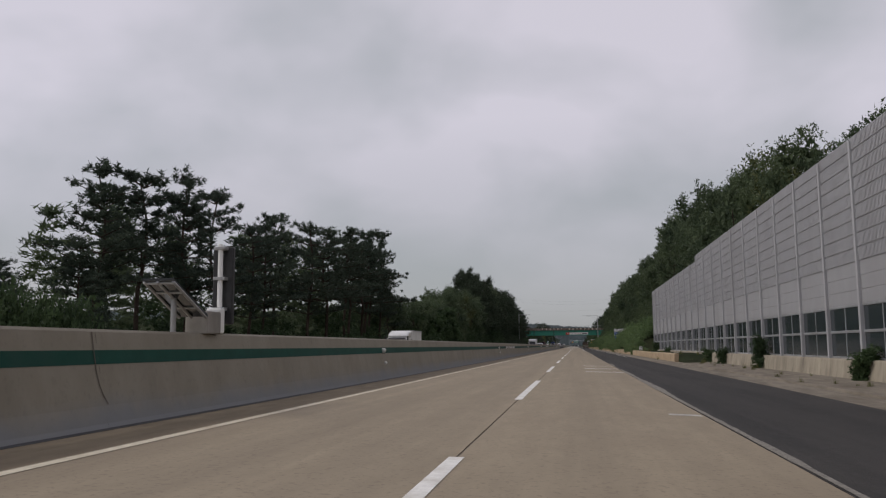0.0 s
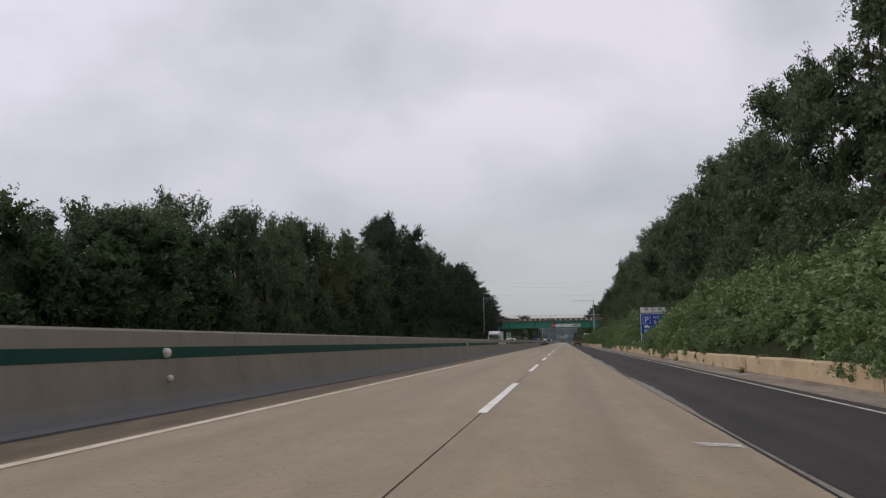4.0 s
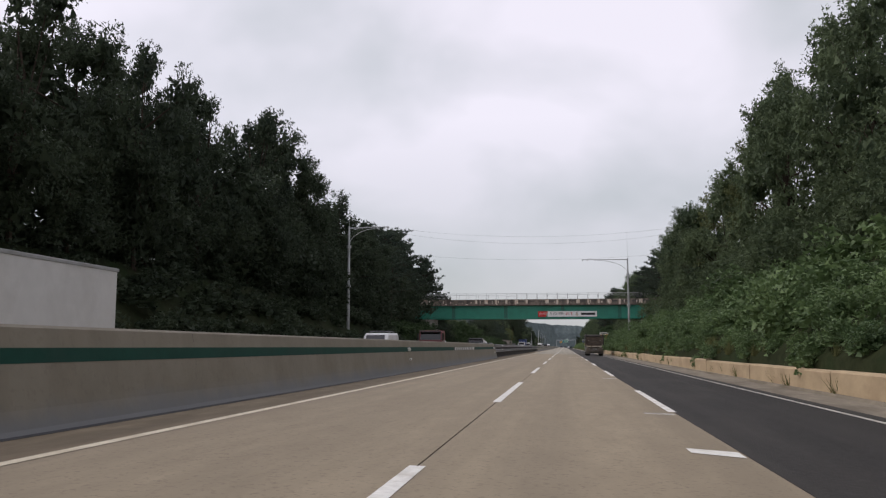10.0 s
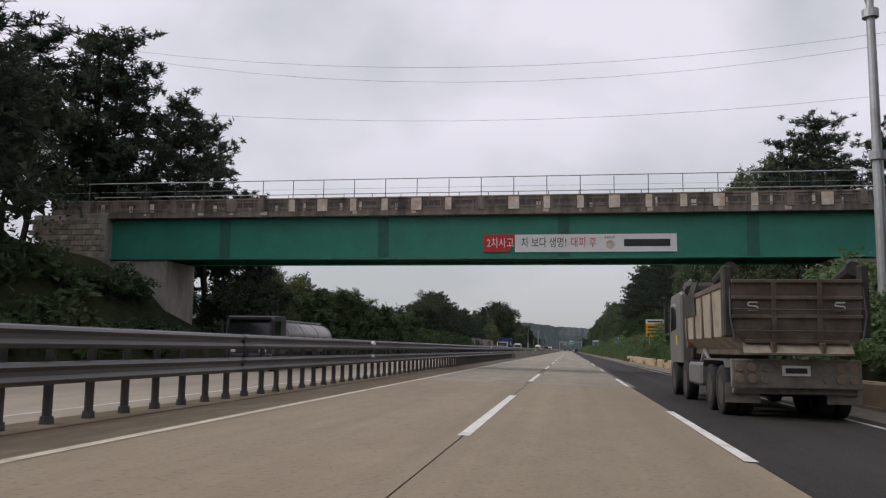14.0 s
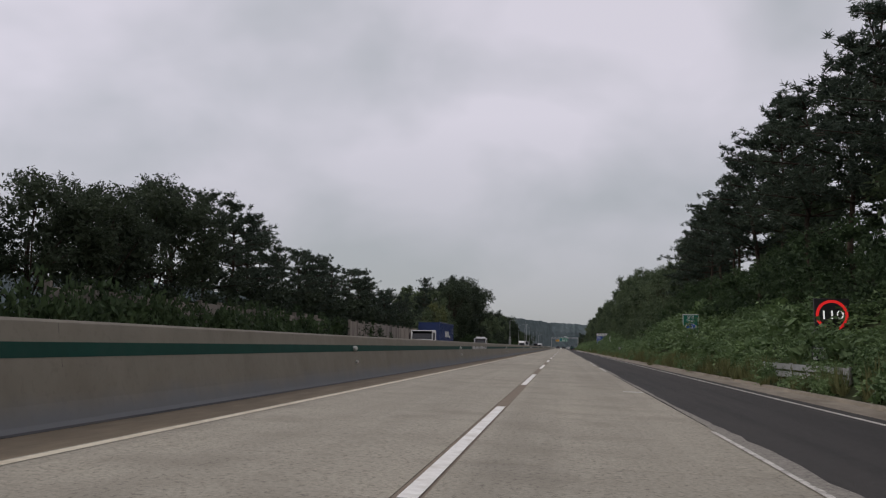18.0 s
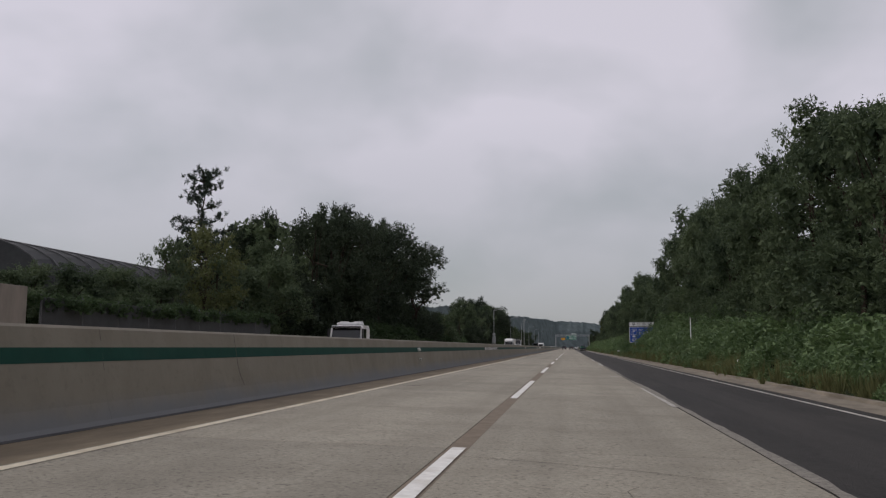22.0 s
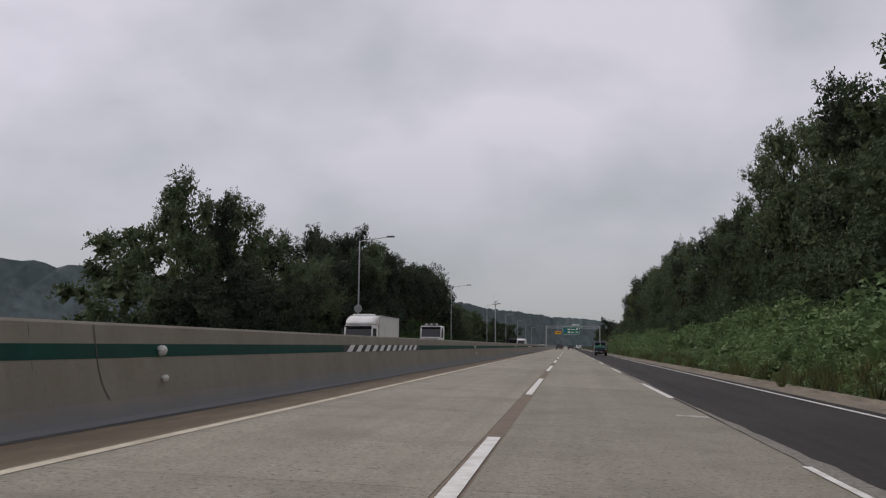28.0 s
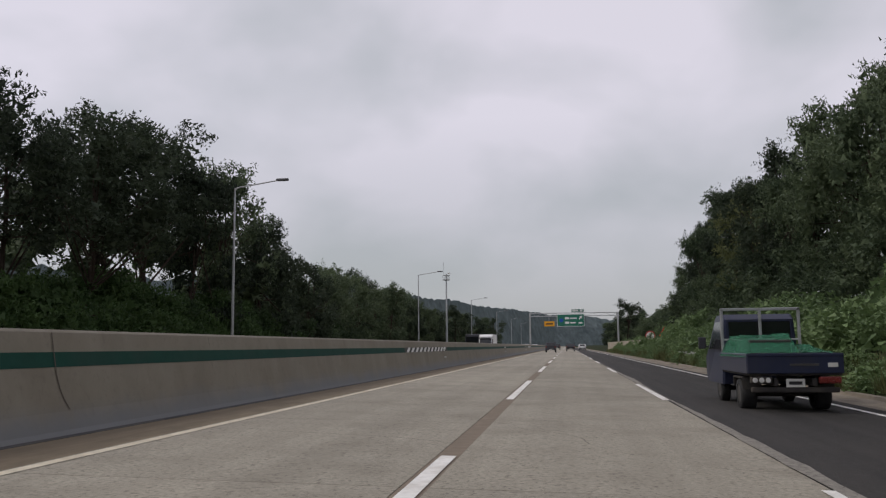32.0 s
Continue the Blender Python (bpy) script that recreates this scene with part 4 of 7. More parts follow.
plate_text("lettering", "HELP", 0.2, "black", banner, (1.45, -0.02, 0.3), width=0.55)
part("number_bar", Build().box(2.5, 5.0, -0.022, -0.013, -0.2, 0.2), "black", banner, "dark bar of figures")


# ---- trees and shrubs ----
rs = np.random.RandomState(7)


def leaf_tris(points, normals, size, slim=0.6, up=0.0, flat=0.0):
    """A small three-cornered leaf at every point; flat lays its face towards the sky."""
    n = len(points)
    r = rs.normal(size=(n, 3)) + normals * 0.6
    r[:, 2] += up
    a = r / np.linalg.norm(r, axis=1)[:, None]
    side = rs.normal(size=(n, 3))
    side[:, 2] += flat * np.where(rs.rand(n) < 0.5, 1, -1) * 2.0
    b = np.cross(a, side)
    b /= np.linalg.norm(b, axis=1)[:, None] + 1e-9
    s = size * (0.7 + 0.6 * rs.rand(n))[:, None]
    v = np.stack([points - a * s * 0.5 - b * s * slim * 0.5, points - a * s * 0.5 + b * s * slim * 0.5, points + a * s * 0.7], 1)
    return v.reshape(-1, 3)


def ball(n):
    d = rs.normal(size=(n, 3))
    return d / np.linalg.norm(d, axis=1)[:, None]


def broadleaf(n, leaf, spread=0.27, lobes=15, low=0.28, open_=0.0, lobe=0.085):
    """Crown of a broadleaved tree of height 1: overlapping lobes of leaves round dark inner leaves."""
    cs, rr = [], []
    for i in range(lobes):
        z = low + 0.08 + (0.86 - low) * rs.rand()
        w = spread * (0.35 + 0.85 * math.sin(math.pi * clamp((z - low + 0.12) / (1.15 - low), 0, 1)))
        a = rs.rand() * 6.283
        q = w * math.sqrt(rs.rand())
        cs.append((q * math.cos(a), q * math.sin(a), z))
        rr.append(lobe * (1 + 0.8 * rs.rand()))
    cs.append((0.02, 0, 0.88))
    rr.append(lobe)
    cs, rr = np.array(cs), np.array(rr)
    # leafy sprays reach out of every lobe, a few well past its outline
    k = 15
    who = np.repeat(np.arange(len(cs)), k)
    way = ball(len(who))
    way[:, 2] = np.where(rs.rand(len(who)) < 0.78, np.abs(way[:, 2]), -np.abs(way[:, 2])) + 0.12
    way += (cs[who] - np.array([0, 0, 0.55])) * 1.2
    way /= np.linalg.norm(way, axis=1)[:, None]
    long_ = rr[who] * (0.8 + 0.35 * rs.rand(len(who)) + np.where(rs.rand(len(who)) < 0.22, 0.28 * rs.rand(len(who)) + open_ * 1.4, 0))
    w = rr[who] ** 2 * (0.4 + rs.rand(len(who)))
    pick = rs.choice(len(who), n, p=w / w.sum())
    q = rs.rand(n) ** (0.62 - open_)
    wide = (rr[who][pick] * (0.25 - 0.17 * q))[:, None]
    p = cs[who][pick] + way[pick] * (long_[pick] * (0.25 + 0.8 * q))[:, None] + rs.normal(size=(n, 3)) * wide * np.array([1.0, 1.0, 0.55])
    p[:, 2] -= 0.25 * rr[who][pick] * q * q * np.maximum(0, 1 - way[pick][:, 2])
    outer = leaf_tris(p, way[pick], leaf, 0.6, 0.0, 0.55)
    m = n // 4 if not open_ else n // 9
    pick = rs.choice(len(cs), m, p=rr ** 2 / (rr ** 2).sum())
    d = ball(m)
    inner = leaf_tris(cs[pick] * np.array([0.92, 0.92, 1.0]) + d * (rr[pick] * 0.72 * rs.rand(m) ** 0.6)[:, None], d, leaf * 2.0, 0.9)
    return np.concatenate([outer, inner]), cs, rr


def pine(n, leaf, tall=0.34, reach=0.26):
    """Crown of a red pine of height 1: tiers of boughs with tufted, upturned needle clumps."""
    pts, nor, boughs = [], [], []
    z = tall
    while z < 1.0:
        k = rs.randint(3, 6)
        a0 = rs.rand() * 6.283
        span = reach * (1.0 - 0.72 * ((z - tall) / (1 - tall)) ** 1.5) * (0.75 + 0.45 * rs.rand())
        for i in range(k):
            a = a0 + 6.283 * i / k + rs.normal() * 0.25
            ln = span * (0.5 + 0.65 * rs.rand() + (0.45 * rs.rand() if rs.rand() < 0.16 else 0))
            tip = np.array([ln * math.cos(a), ln * math.sin(a), z + 0.02 + 0.06 * rs.rand()])
            boughs.append(((0, 0, z), tip))
            for q in np.linspace(0.28, 1.0, 5 + int(ln / reach * 7)):
                for _ in range(2 if q < 0.9 else 1):
                    pts.append(np.array([0, 0, z]) * (1 - q) + tip * q + rs.normal(size=3) * np.array([0.024, 0.024, 0.012]) + np.array([0, 0, 0.010]))
        z += 0.062 + 0.040 * rs.rand()
    for _ in range(4):
        pts.append(np.array([0.01 * rs.normal(), 0.01 * rs.normal(), 0.97 + 0.02 * rs.rand()]))
    # every tuft is a burst of needles, turned up
    pts = np.array(pts)
    pick = rs.randint(0, len(pts), n)
    d = ball(n)
    d[:, 2] = d[:, 2] * 0.6 + 0.38
    d /= np.linalg.norm(d, axis=1)[:, None]
    side = np.cross(d, rs.normal(size=(n, 3)))
    side /= np.linalg.norm(side, axis=1)[:, None] + 1e-9
    ln = leaf * (0.65 + 0.6 * rs.rand(n))[:, None]
    root = pts[pick] + rs.normal(size=(n, 3)) * 0.006
    return np.stack([root - side * ln * 0.13, root + side * ln * 0.13, root + d * ln], 1).reshape(-1, 3), boughs


def raw_mesh(name, v, mat):
    n = len(v)
    me = bpy.data.meshes.new(name)
    me.vertices.add(n)
    me.vertices.foreach_set("co", np.ascontiguousarray(v, dtype=np.float32).ravel())
    me.loops.add(n)
    me.loops.foreach_set("vertex_index", np.arange(n, dtype=np.int32))
    me.polygons.add(n // 3)
    me.polygons.foreach_set("loop_start", np.arange(0, n, 3, dtype=np.int32))
    me.materials.append(M[mat])
    me.update()
    return me


def trunk_build(limbs, r=0.016, lean=0.02, top=0.8):
    b = Build()
    k = 5
    last = Vector((0, 0, -0.04))
    for i in range(k):
        nxt = Vector((lean * math.sin(i * 1.9), lean * math.cos(i * 1.3), top * (i + 1) / k))
        b.tube(last, nxt, r * (1 - 0.75 * i / k), r * (1 - 0.75 * (i + 1) / k), 6, False)
        last = nxt
    for p, q, w in limbs:
        b.tube(p, q, w, w * 0.35, 4, False)
    return b


TREES = {"broad": [], "dark": [], "umbrella": [], "acacia": [], "pine": []}
WOODS = {"broad": [], "pine": []}
for i in range(7):
    v, cs, rr = broadleaf(8600, 0.0155, 0.24 + 0.05 * rs.rand(), 19 + i % 4, 0.06 + 0.12 * rs.rand())
    t = thing("broadleaf_tree", "dense dark green broadleaved tree on the roadside bank", "tree", (0, -3000 - 30 * i, 0), group="roadside trees")
    limbs = [((0, 0, 0.25 + 0.4 * rs.rand()), tuple(cs[j]), 0.006) for j in range(0, len(cs), 2)]
    part("trunk", trunk_build(limbs), "bark", t)
    part("crown", raw_mesh("crown", v, "leaf"), None, t)
    TREES["broad"].append(t)
# broadleaved trees again, their crowns in the shade-darkened leaf colour
for i in range(5):
    v, cs, rr = broadleaf(8600, 0.0155, 0.25 + 0.05 * rs.rand(), 20 + i % 4, 0.02 + 0.05 * rs.rand())
    t = thing("evergreen_tree", "dense tree on the wooded cut slope, leaves darkened for shade", "tree", (0, -3900 - 30 * i, 0), group="roadside evergreens")
    limbs = [((0, 0, 0.25 + 0.4 * rs.rand()), tuple(cs[j]), 0.006) for j in range(0, len(cs), 2)]
    part("trunk", trunk_build(limbs), "bark", t)
    part("crown", raw_mesh("crown", v, "leaf_shade"), None, t)
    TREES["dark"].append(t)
for i in range(4):
    v, cs, rr = broadleaf(8400, 0.0155, 0.30, 26, 0.34 + 0.08 * rs.rand(), 0.03, 0.078)
    t = thing("oak_tree", "tall dark oak with a bare lower trunk and spreading crown", "tree", (0, -4200 - 30 * i, 0), group="roadside oaks")
    limbs = [((0, 0, 0.22 + 0.3 * rs.rand()), tuple(cs[j]), 0.0055) for j in range(0, len(cs), 2)]
    part("trunk", trunk_build(limbs, 0.018, 0.03, 0.85), "bark", t)
    # oak crowns take the shade-darkened leaf colour too
    part("crown", raw_mesh("crown", v, "leaf_shade"), None, t)
    TREES["umbrella"].append(t)
for i in range(4):
    v, cs, rr = broadleaf(7600, 0.0145, 0.25, 40, 0.16, 0.10, 0.062)
    t = thing("acacia_tree", "airy acacia tree with thin light foliage", "tree", (0, -3300 - 30 * i, 0), group="roadside trees")
    limbs = [((0, 0, 0.3 + 0.3 * rs.rand()), tuple(cs[j]), 0.0032) for j in range(0, len(cs), 2)]
    part("trunk", trunk_build(limbs, 0.012, 0.03, 0.9), "bark", t)
    part("crown", raw_mesh("crown", v, "leaf_dry" if i == 3 else "leaf"), None, t)
    TREES["acacia"].append(t)
for i in range(6):
    v, boughs = pine(12500, 0.0235, 0.26 + 0.18 * rs.rand(), 0.27 + 0.10 * rs.rand())
    t = thing("pine_tree", "dark red pine with tufted tiers of boughs", "tree", (0, -3500 - 30 * i, 0), group="roadside pines")
    part("trunk", trunk_build([(a, tuple(b), 0.004) for a, b in boughs], 0.014, 0.018, 0.97), "bark", t)
    part("crown", raw_mesh("crown", v, "needle"), None, t)
    TREES["pine"].append(t)
for i in range(5):
    WOODS["broad"].append(broadleaf(1700, 0.034, 0.27, 16, 0.08)[0])
    WOODS["pine"].append(pine(1900, 0.06, 0.2, 0.27)[0])


def plant(kind, x, y, top, wide=1.0):
    z = ground_z(x, y) - 0.15
    h = max(2.5, top - z)
    src = random.choice(TREES[kind])
    w = h * wide * random.uniform(0.9, 1.15)
    return copy_thing(src, Matrix.Translation((x, y, z)) @ Matrix.Rotation(random.uniform(0, 6.28), 4, "Z") @ Matrix.Diagonal((w, w, h, 1)))


def is_pine(side, y):
    if side < 0:
        return 28 < y < 118 or 372 < y < 433 or 528 < y < 612
    return 478 < y < 578 or 380 < y < 432


# left stretches that get the leaves with shade in their colour
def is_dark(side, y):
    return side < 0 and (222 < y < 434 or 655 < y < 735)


def too_close(x, y):
    return BY - 3 < y < BY + 7 and -32 < x < 24 or BY - 12 < y < BY and -26.5 < x < -15 or 334 < y < 352 and -23.6 < x < -15 or 399 < y < BY and 12 < x < 26


random.seed(11)
for side in (-1, 1):
    tops = LEFT_TOPS if side < 0 else RIGHT_TOPS
    y = 20.0 if side < 0 else 40.0
    while y < 1010:
        x = -25.5 + random.uniform(-1.8, 2.0) if side < 0 else 16.4 + random.uniform(-1.2, 1.6)
        top = curve_of(tops, y)
        if side < 0 and 333 < y < 353:
            x = -26.0 + random.uniform(-1, 1)
        if too_close(x, y) or top < 5.2 or (side > 0 and 706 < y < 716):
            y += 3
            continue
        if side < 0 and 500 < y < 640:
            x = -24.5 + random.uniform(-1, 1)
        kind = "pine" if is_pine(side, y) else ("acacia" if random.random() < (0.22 if side > 0 else 0.25) else "broad")
        if kind == "acacia" and side < 0 and (205 < y < 262 or 285 < y < 372 or 780 < y < 806):
            kind = "broad"
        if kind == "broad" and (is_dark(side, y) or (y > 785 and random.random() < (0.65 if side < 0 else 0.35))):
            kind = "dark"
        if side < 0 and kind != "pine" and (867 < y < 893 or (664 < y < 732 and random.random() < 0.5) or (505 < y < 530)):
            kind = "umbrella"
        if side > 0 and 680 < y < 706:
            kind = "broad"
        h = top - ground_z(x, y)
        wide = (0.78 if kind == "acacia" else 1.0) if kind not in ("broad", "dark") else clamp(8.5 / max(h, 1), 0.72, 1.25)
        far = (abs(x) + 1.3) / 25.3 if side < 0 else (x - 1.3) / 13.7
        plant(kind, x, y, top * far * random.uniform(0.88, 1.0), wide)
        y += random.uniform(0.34, 0.47) * clamp(h, 6, 13)


def scatter(name, label, category, items, mat):
    """One mass of plants, from (raw leaves, x, y, z, width, height)."""
    vs = []
    for v, x, y, z, w, h in items:
        a = random.uniform(0, 6.28)
        c, s = math.cos(a), math.sin(a)
        q = np.empty_like(v)
        q[:, 0], q[:, 1], q[:, 2] = (v[:, 0] * c - v[:, 1] * s) * w + x, (v[:, 0] * s + v[:, 1] * c) * w + y, v[:, 2] * h + z
        vs.append(q)
    ob = part(name, raw_mesh(name, np.concatenate(vs), mat), None)
    return tagged(ob, label, category, kind="stuff")


# woods behind the front ranks
for side in (-1, 1):
    for y0 in range(0, 1200, 200):
        items = []
        y = y0
        while y < y0 + 200:
            top = curve_of(LEFT_TOPS if side < 0 else RIGHT_TOPS, y)
            for off in (5.5, 11.5)[:1 + (random.random() < 0.4)]:
                x = side * off + (-25 if side < 0 else 16) + random.uniform(-3, 3)
                if top > 7 and not (508 < y < 645 and side < 0) and not (866 < y < 893 and side < 0) and not (side < 0 and 782 < y < 800) and not too_close(x, y):
                    g = ground_z(x, y)
                    h = clamp(top * random.uniform(0.82, 0.97) - g, 3, 16)
                    items.append((random.choice(WOODS["pine" if is_pine(side, y) and y < 124 else "broad"]), x, y, g - 0.2, h * 1.05, h))
            y += random.uniform(6, 9)
        if items:
            scatter("woods", "dense dark wood behind the roadside trees", "woods", items, "leaf_shade" if side < 0 and 200 <= y0 <= 400 else "leaf")

# undergrowth that closes the dark wood down to the ground
LOW = [broadleaf(1900, 0.027, 0.34, 18, -0.02, 0, 0.11)[0] for i in range(4)]
for y0, y1, x, mat in ((130, 228, -24.2, "shrub_dark"), (228, 300, -24.2, "leaf_shade"), (300, 434, -24.2, "leaf_shade"), (206, 372, -27.6, "leaf_shade"), (206, 262, -21.6, "shrub_dark"), (333, 353, -25.2, "leaf_shade"), (20, 124, -27.0, "shrub_dark"), (655, 735, -24.2, "leaf_shade"), (512, 606, -23.4, "leaf_shade"), (791, 866, -24.2, "leaf_shade"), (866, 893, -28.5, "shrub_dark"), (893, 906, -24.2, "shrub_dark"), (906, 935, -24.2, "shrub_dark"),
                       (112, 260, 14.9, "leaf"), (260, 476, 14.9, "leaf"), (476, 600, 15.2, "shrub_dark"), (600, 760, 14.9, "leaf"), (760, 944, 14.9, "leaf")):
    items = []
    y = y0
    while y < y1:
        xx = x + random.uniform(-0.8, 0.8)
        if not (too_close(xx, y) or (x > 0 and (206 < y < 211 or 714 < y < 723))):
            h = random.uniform(8, 11.5) if x == -27.6 else random.uniform(2.2, 3.6) if x == -21.6 else random.uniform(4.5, 8) if x < 0 and mat == "leaf_shade" else random.uniform(3, 5.2)
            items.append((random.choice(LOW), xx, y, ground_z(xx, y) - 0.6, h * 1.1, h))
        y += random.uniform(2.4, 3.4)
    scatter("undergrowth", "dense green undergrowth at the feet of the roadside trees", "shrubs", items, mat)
# pines beside the overpass
for x, y, top in ((-28.5, 397, 19), (-30.5, 404, 21), (-29, 409, 17.5), (-33, 411, 20), (-32, 399, 22), (-27.8, 403.5, 16), (-35, 406, 21), (-31.5, 424, 23.2), (-34, 425, 24), (-30, 427, 19), (-27, 430, 15.8), (-37, 422, 23), (-25, 434, 13.4), (21, 424, 14.5), (24, 428, 17), (19, 430, 16), (27, 424, 18)):
    plant("pine", x, y, top, 1.05)

for x, y, top, sort in ((13.5, 1012, 9.8, "dark"), (17, 1018, 8.5, "broad"), (15, 1030, 8, "broad"), (18, 1040, 8.5, "dark"), (14.5, 1052, 7.5, "broad"), (17, 1066, 8, "broad"),
                        (15, 1082, 8.5, "dark"), (16, 1100, 8, "broad"), (15, 1122, 8.5, "broad"), (16, 1145, 9, "dark"), (-24, 1030, 10, "dark"), (-25, 1050, 9.5, "broad"), (-24, 1075, 10, "dark"), (-25, 1100, 10, "broad"), (-24, 1130, 11, "dark")):
    plant(sort, x, y, top, 1.1)
plant("pine", -26.5, 640, 14.2, 0.75)
plant("pine", -25.5, 114.6, 16.6, 0.72)
for x, y, top in ((-29, 838, 13.6), (-30, 845, 15), (-29, 851, 16.5), (-31, 857, 16.5), (-29.5, 863, 16), (-33, 849, 17), (-32, 842, 14.5)):
    plant("dark", x, y, top, 0.8)
for x, y, top in ((-30, 248, 22), (-31.5, 254, 24.2), (-33, 260, 25), (-30.5, 264, 24)):
    plant("dark", x, y, top, 0.62)


def bush_model(n, leaf, lumps):
    """A shrub of width 1: several leafy lumps of uneven height over an inner mass."""
    c = np.stack([rs.uniform(-0.3, 0.3, lumps), rs.uniform(-0.3, 0.3, lumps), rs.uniform(0.1, 0.6, lumps)], 1)
    r = rs.uniform(0.16, 0.32, lumps)
    pick = rs.choice(lumps, n, p=r ** 2 / (r ** 2).sum())
    d = ball(n)
    d[:, 2] = np.abs(d[:, 2]) * np.where(rs.rand(n) < 0.75, 1, -0.6)
    p = c[pick] + d * (r[pick] * (0.75 + 0.4 * rs.rand(n)))[:, None]
    e = ball(n // 8)
    e[:, 2] = np.abs(e[:, 2])
    return np.concatenate([leaf_tris(p, d, leaf, 0.8), leaf_tris(e * np.array([0.36, 0.36, 0.55]), e, leaf * 2.6, 0.9)])


BUSH = [bush_model(900, 0.056, 9) for i in range(7)]
MID = [bush_model(580, 0.062, 8) for i in range(6)]
PLAIN = [bush_model(360, 0.082, 7) for i in range(4)]
SMALL = [bush_model(360, 0.085, 7) for i in range(5)]


def bushes(y0, y1, side):
    items, shade = [], []
    y = y0
    while y < y1:
        if side > 0:
            lo = 9.35 if 112 < y < 472 else 9.5
            if y < 106:
                y += 3
                continue
            for x in np.arange(lo, 14.5 + 4.0 * (dip(y) > 0.5), 1.2):
                xx, yy = x + random.uniform(-0.4, 0.4), y + random.uniform(-0.7, 0.7)
                if too_close(xx, yy) and xx > 14 or (yy < 112.5 and xx > 9.9) or (392 < yy < 397 and 11 < xx < 12.5):
                    continue
                w = random.uniform(1.2, 2.4) * (0.75 if x < lo + 0.5 else 1.0)
                if x > lo + 0.5 and random.random() < 0.16:
                    w = random.uniform(2.5, 3.4)
                items.append((random.choice(BUSH if x < 10.7 else MID if x < 12.2 else PLAIN), xx, yy, ground_z(xx, yy) - 0.25, w, w * random.uniform(0.55, 1.0) * (0.4 if 496 < yy < 511.5 and 10.6 < xx < 14.2 else 1 - 0.5 * dip(yy) if xx < 15.2 else 1.0)))
        else:
            wall_here = 506 < y < 640
            for x in np.arange(-20.6, -24.6, -2.0):
                if wall_here and x > -21.8:
                    continue
                xx, yy = x + random.uniform(-0.5, 0.5), y + random.uniform(-0.7, 0.7)
                low_ = too_close(xx, yy)
                if low_ and yy > BY - 1:
                    continue
                w = random.uniform(2.0, 3.3)
                tall = 0.8 if low_ else 1.0
                if 126 < yy < 165 or 434 < yy < 505 or 735 < yy < 765:
                    tall = 1.7 if x < -22 else 1.2
                shade.append((random.choice(SMALL), xx, yy, ground_z(xx, yy) - 0.3, w, w * random.uniform(0.5, 0.9) * tall))
        y += 1.7
    if items:
        scatter("shrubs", "bright green kudzu and shrubs covering the cut slope", "shrubs", items, "shrub")
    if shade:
        # one left stretch goes darker still, its shade put into the leaf colour
        scatter("shrubs", "green shrubs under the roadside trees, darkened for shade", "shrubs", shade, "leaf_shade" if 250 < y0 + 60 < 434 else "shrub_dark")


# creepers hanging over the low wall
items = []
for _ in range(250):
    y = random.choice((random.gauss(124, 7), random.gauss(168, 12), random.gauss(236, 10), random.gauss(228, 16), random.gauss(255, 8), random.uniform(112, 470)))
    if 112 < y < 470:
        w = random.uniform(0.5, 1.1)
        items.append((random.choice(MID), 8.85 + random.uniform(-0.12, 0.2), y, 0.56 - w * random.uniform(0.15, 0.6), w, w * 0.95))
scatter("creepers", "green creepers hanging over the low tan wall", "creepers", items, "shrub")

# kudzu mound beside the far carriageway
items = []
for y in np.arange(846, 912, 1.1):
    for x in (-20.8, -22.2, -23.8):
        w = random.uniform(1.8, 2.8)
        items.append((random.choice(MID), x + random.uniform(-0.5, 0.5), y, ground_z(x, y) - 0.3 + 0.75 * (-20.8 - x), w, w * random.uniform(0.9, 1.3)))
scatter("kudzu", "kudzu-covered mound beside the far carriageway", "creepers", items, "shrub_kudzu")

# low bushes growing out over the kerb
items = []
for _ in range(330):
    y = random.uniform(480, 945)
    if noise.noise(Vector((y * 0.06, 0, 4))) > -0.18:
        w = random.uniform(0.6, 1.4)
        items.append((random.choice(MID), 8.75 + random.uniform(0, 0.4), y, -0.25, w, w * random.uniform(0.6, 1.0)))
scatter("kerb_bushes", "low green bushes leaning over the kerb", "shrubs", items, "shrub")

for y0 in range(0, 1000, 125):
    bushes(y0, y0 + 125, 1)
    bushes(y0, y0 + 125, -1)

# tall bushes where the left tree line is low
items = []
y = 126.0
while y < 770:
    if 126 < y < 165 or 434 < y < 505 or 735 < y < 768:
        x = -24 + random.uniform(-2, 2)
        g = ground_z(x, y)
        h = clamp(curve_of(LEFT_TOPS, y) * random.uniform(0.8, 1.0) - g, 2, 9)
        items.append((broadleaf(2400, 0.03, 0.33, 14, 0.0)[0], x, y, g - 0.3, h * 1.1, h))
    y += random.uniform(2.2, 3.6)
scatter("thicket", "thicket of tall green bushes beside the far carriageway", "shrubs", items, "shrub_dark")

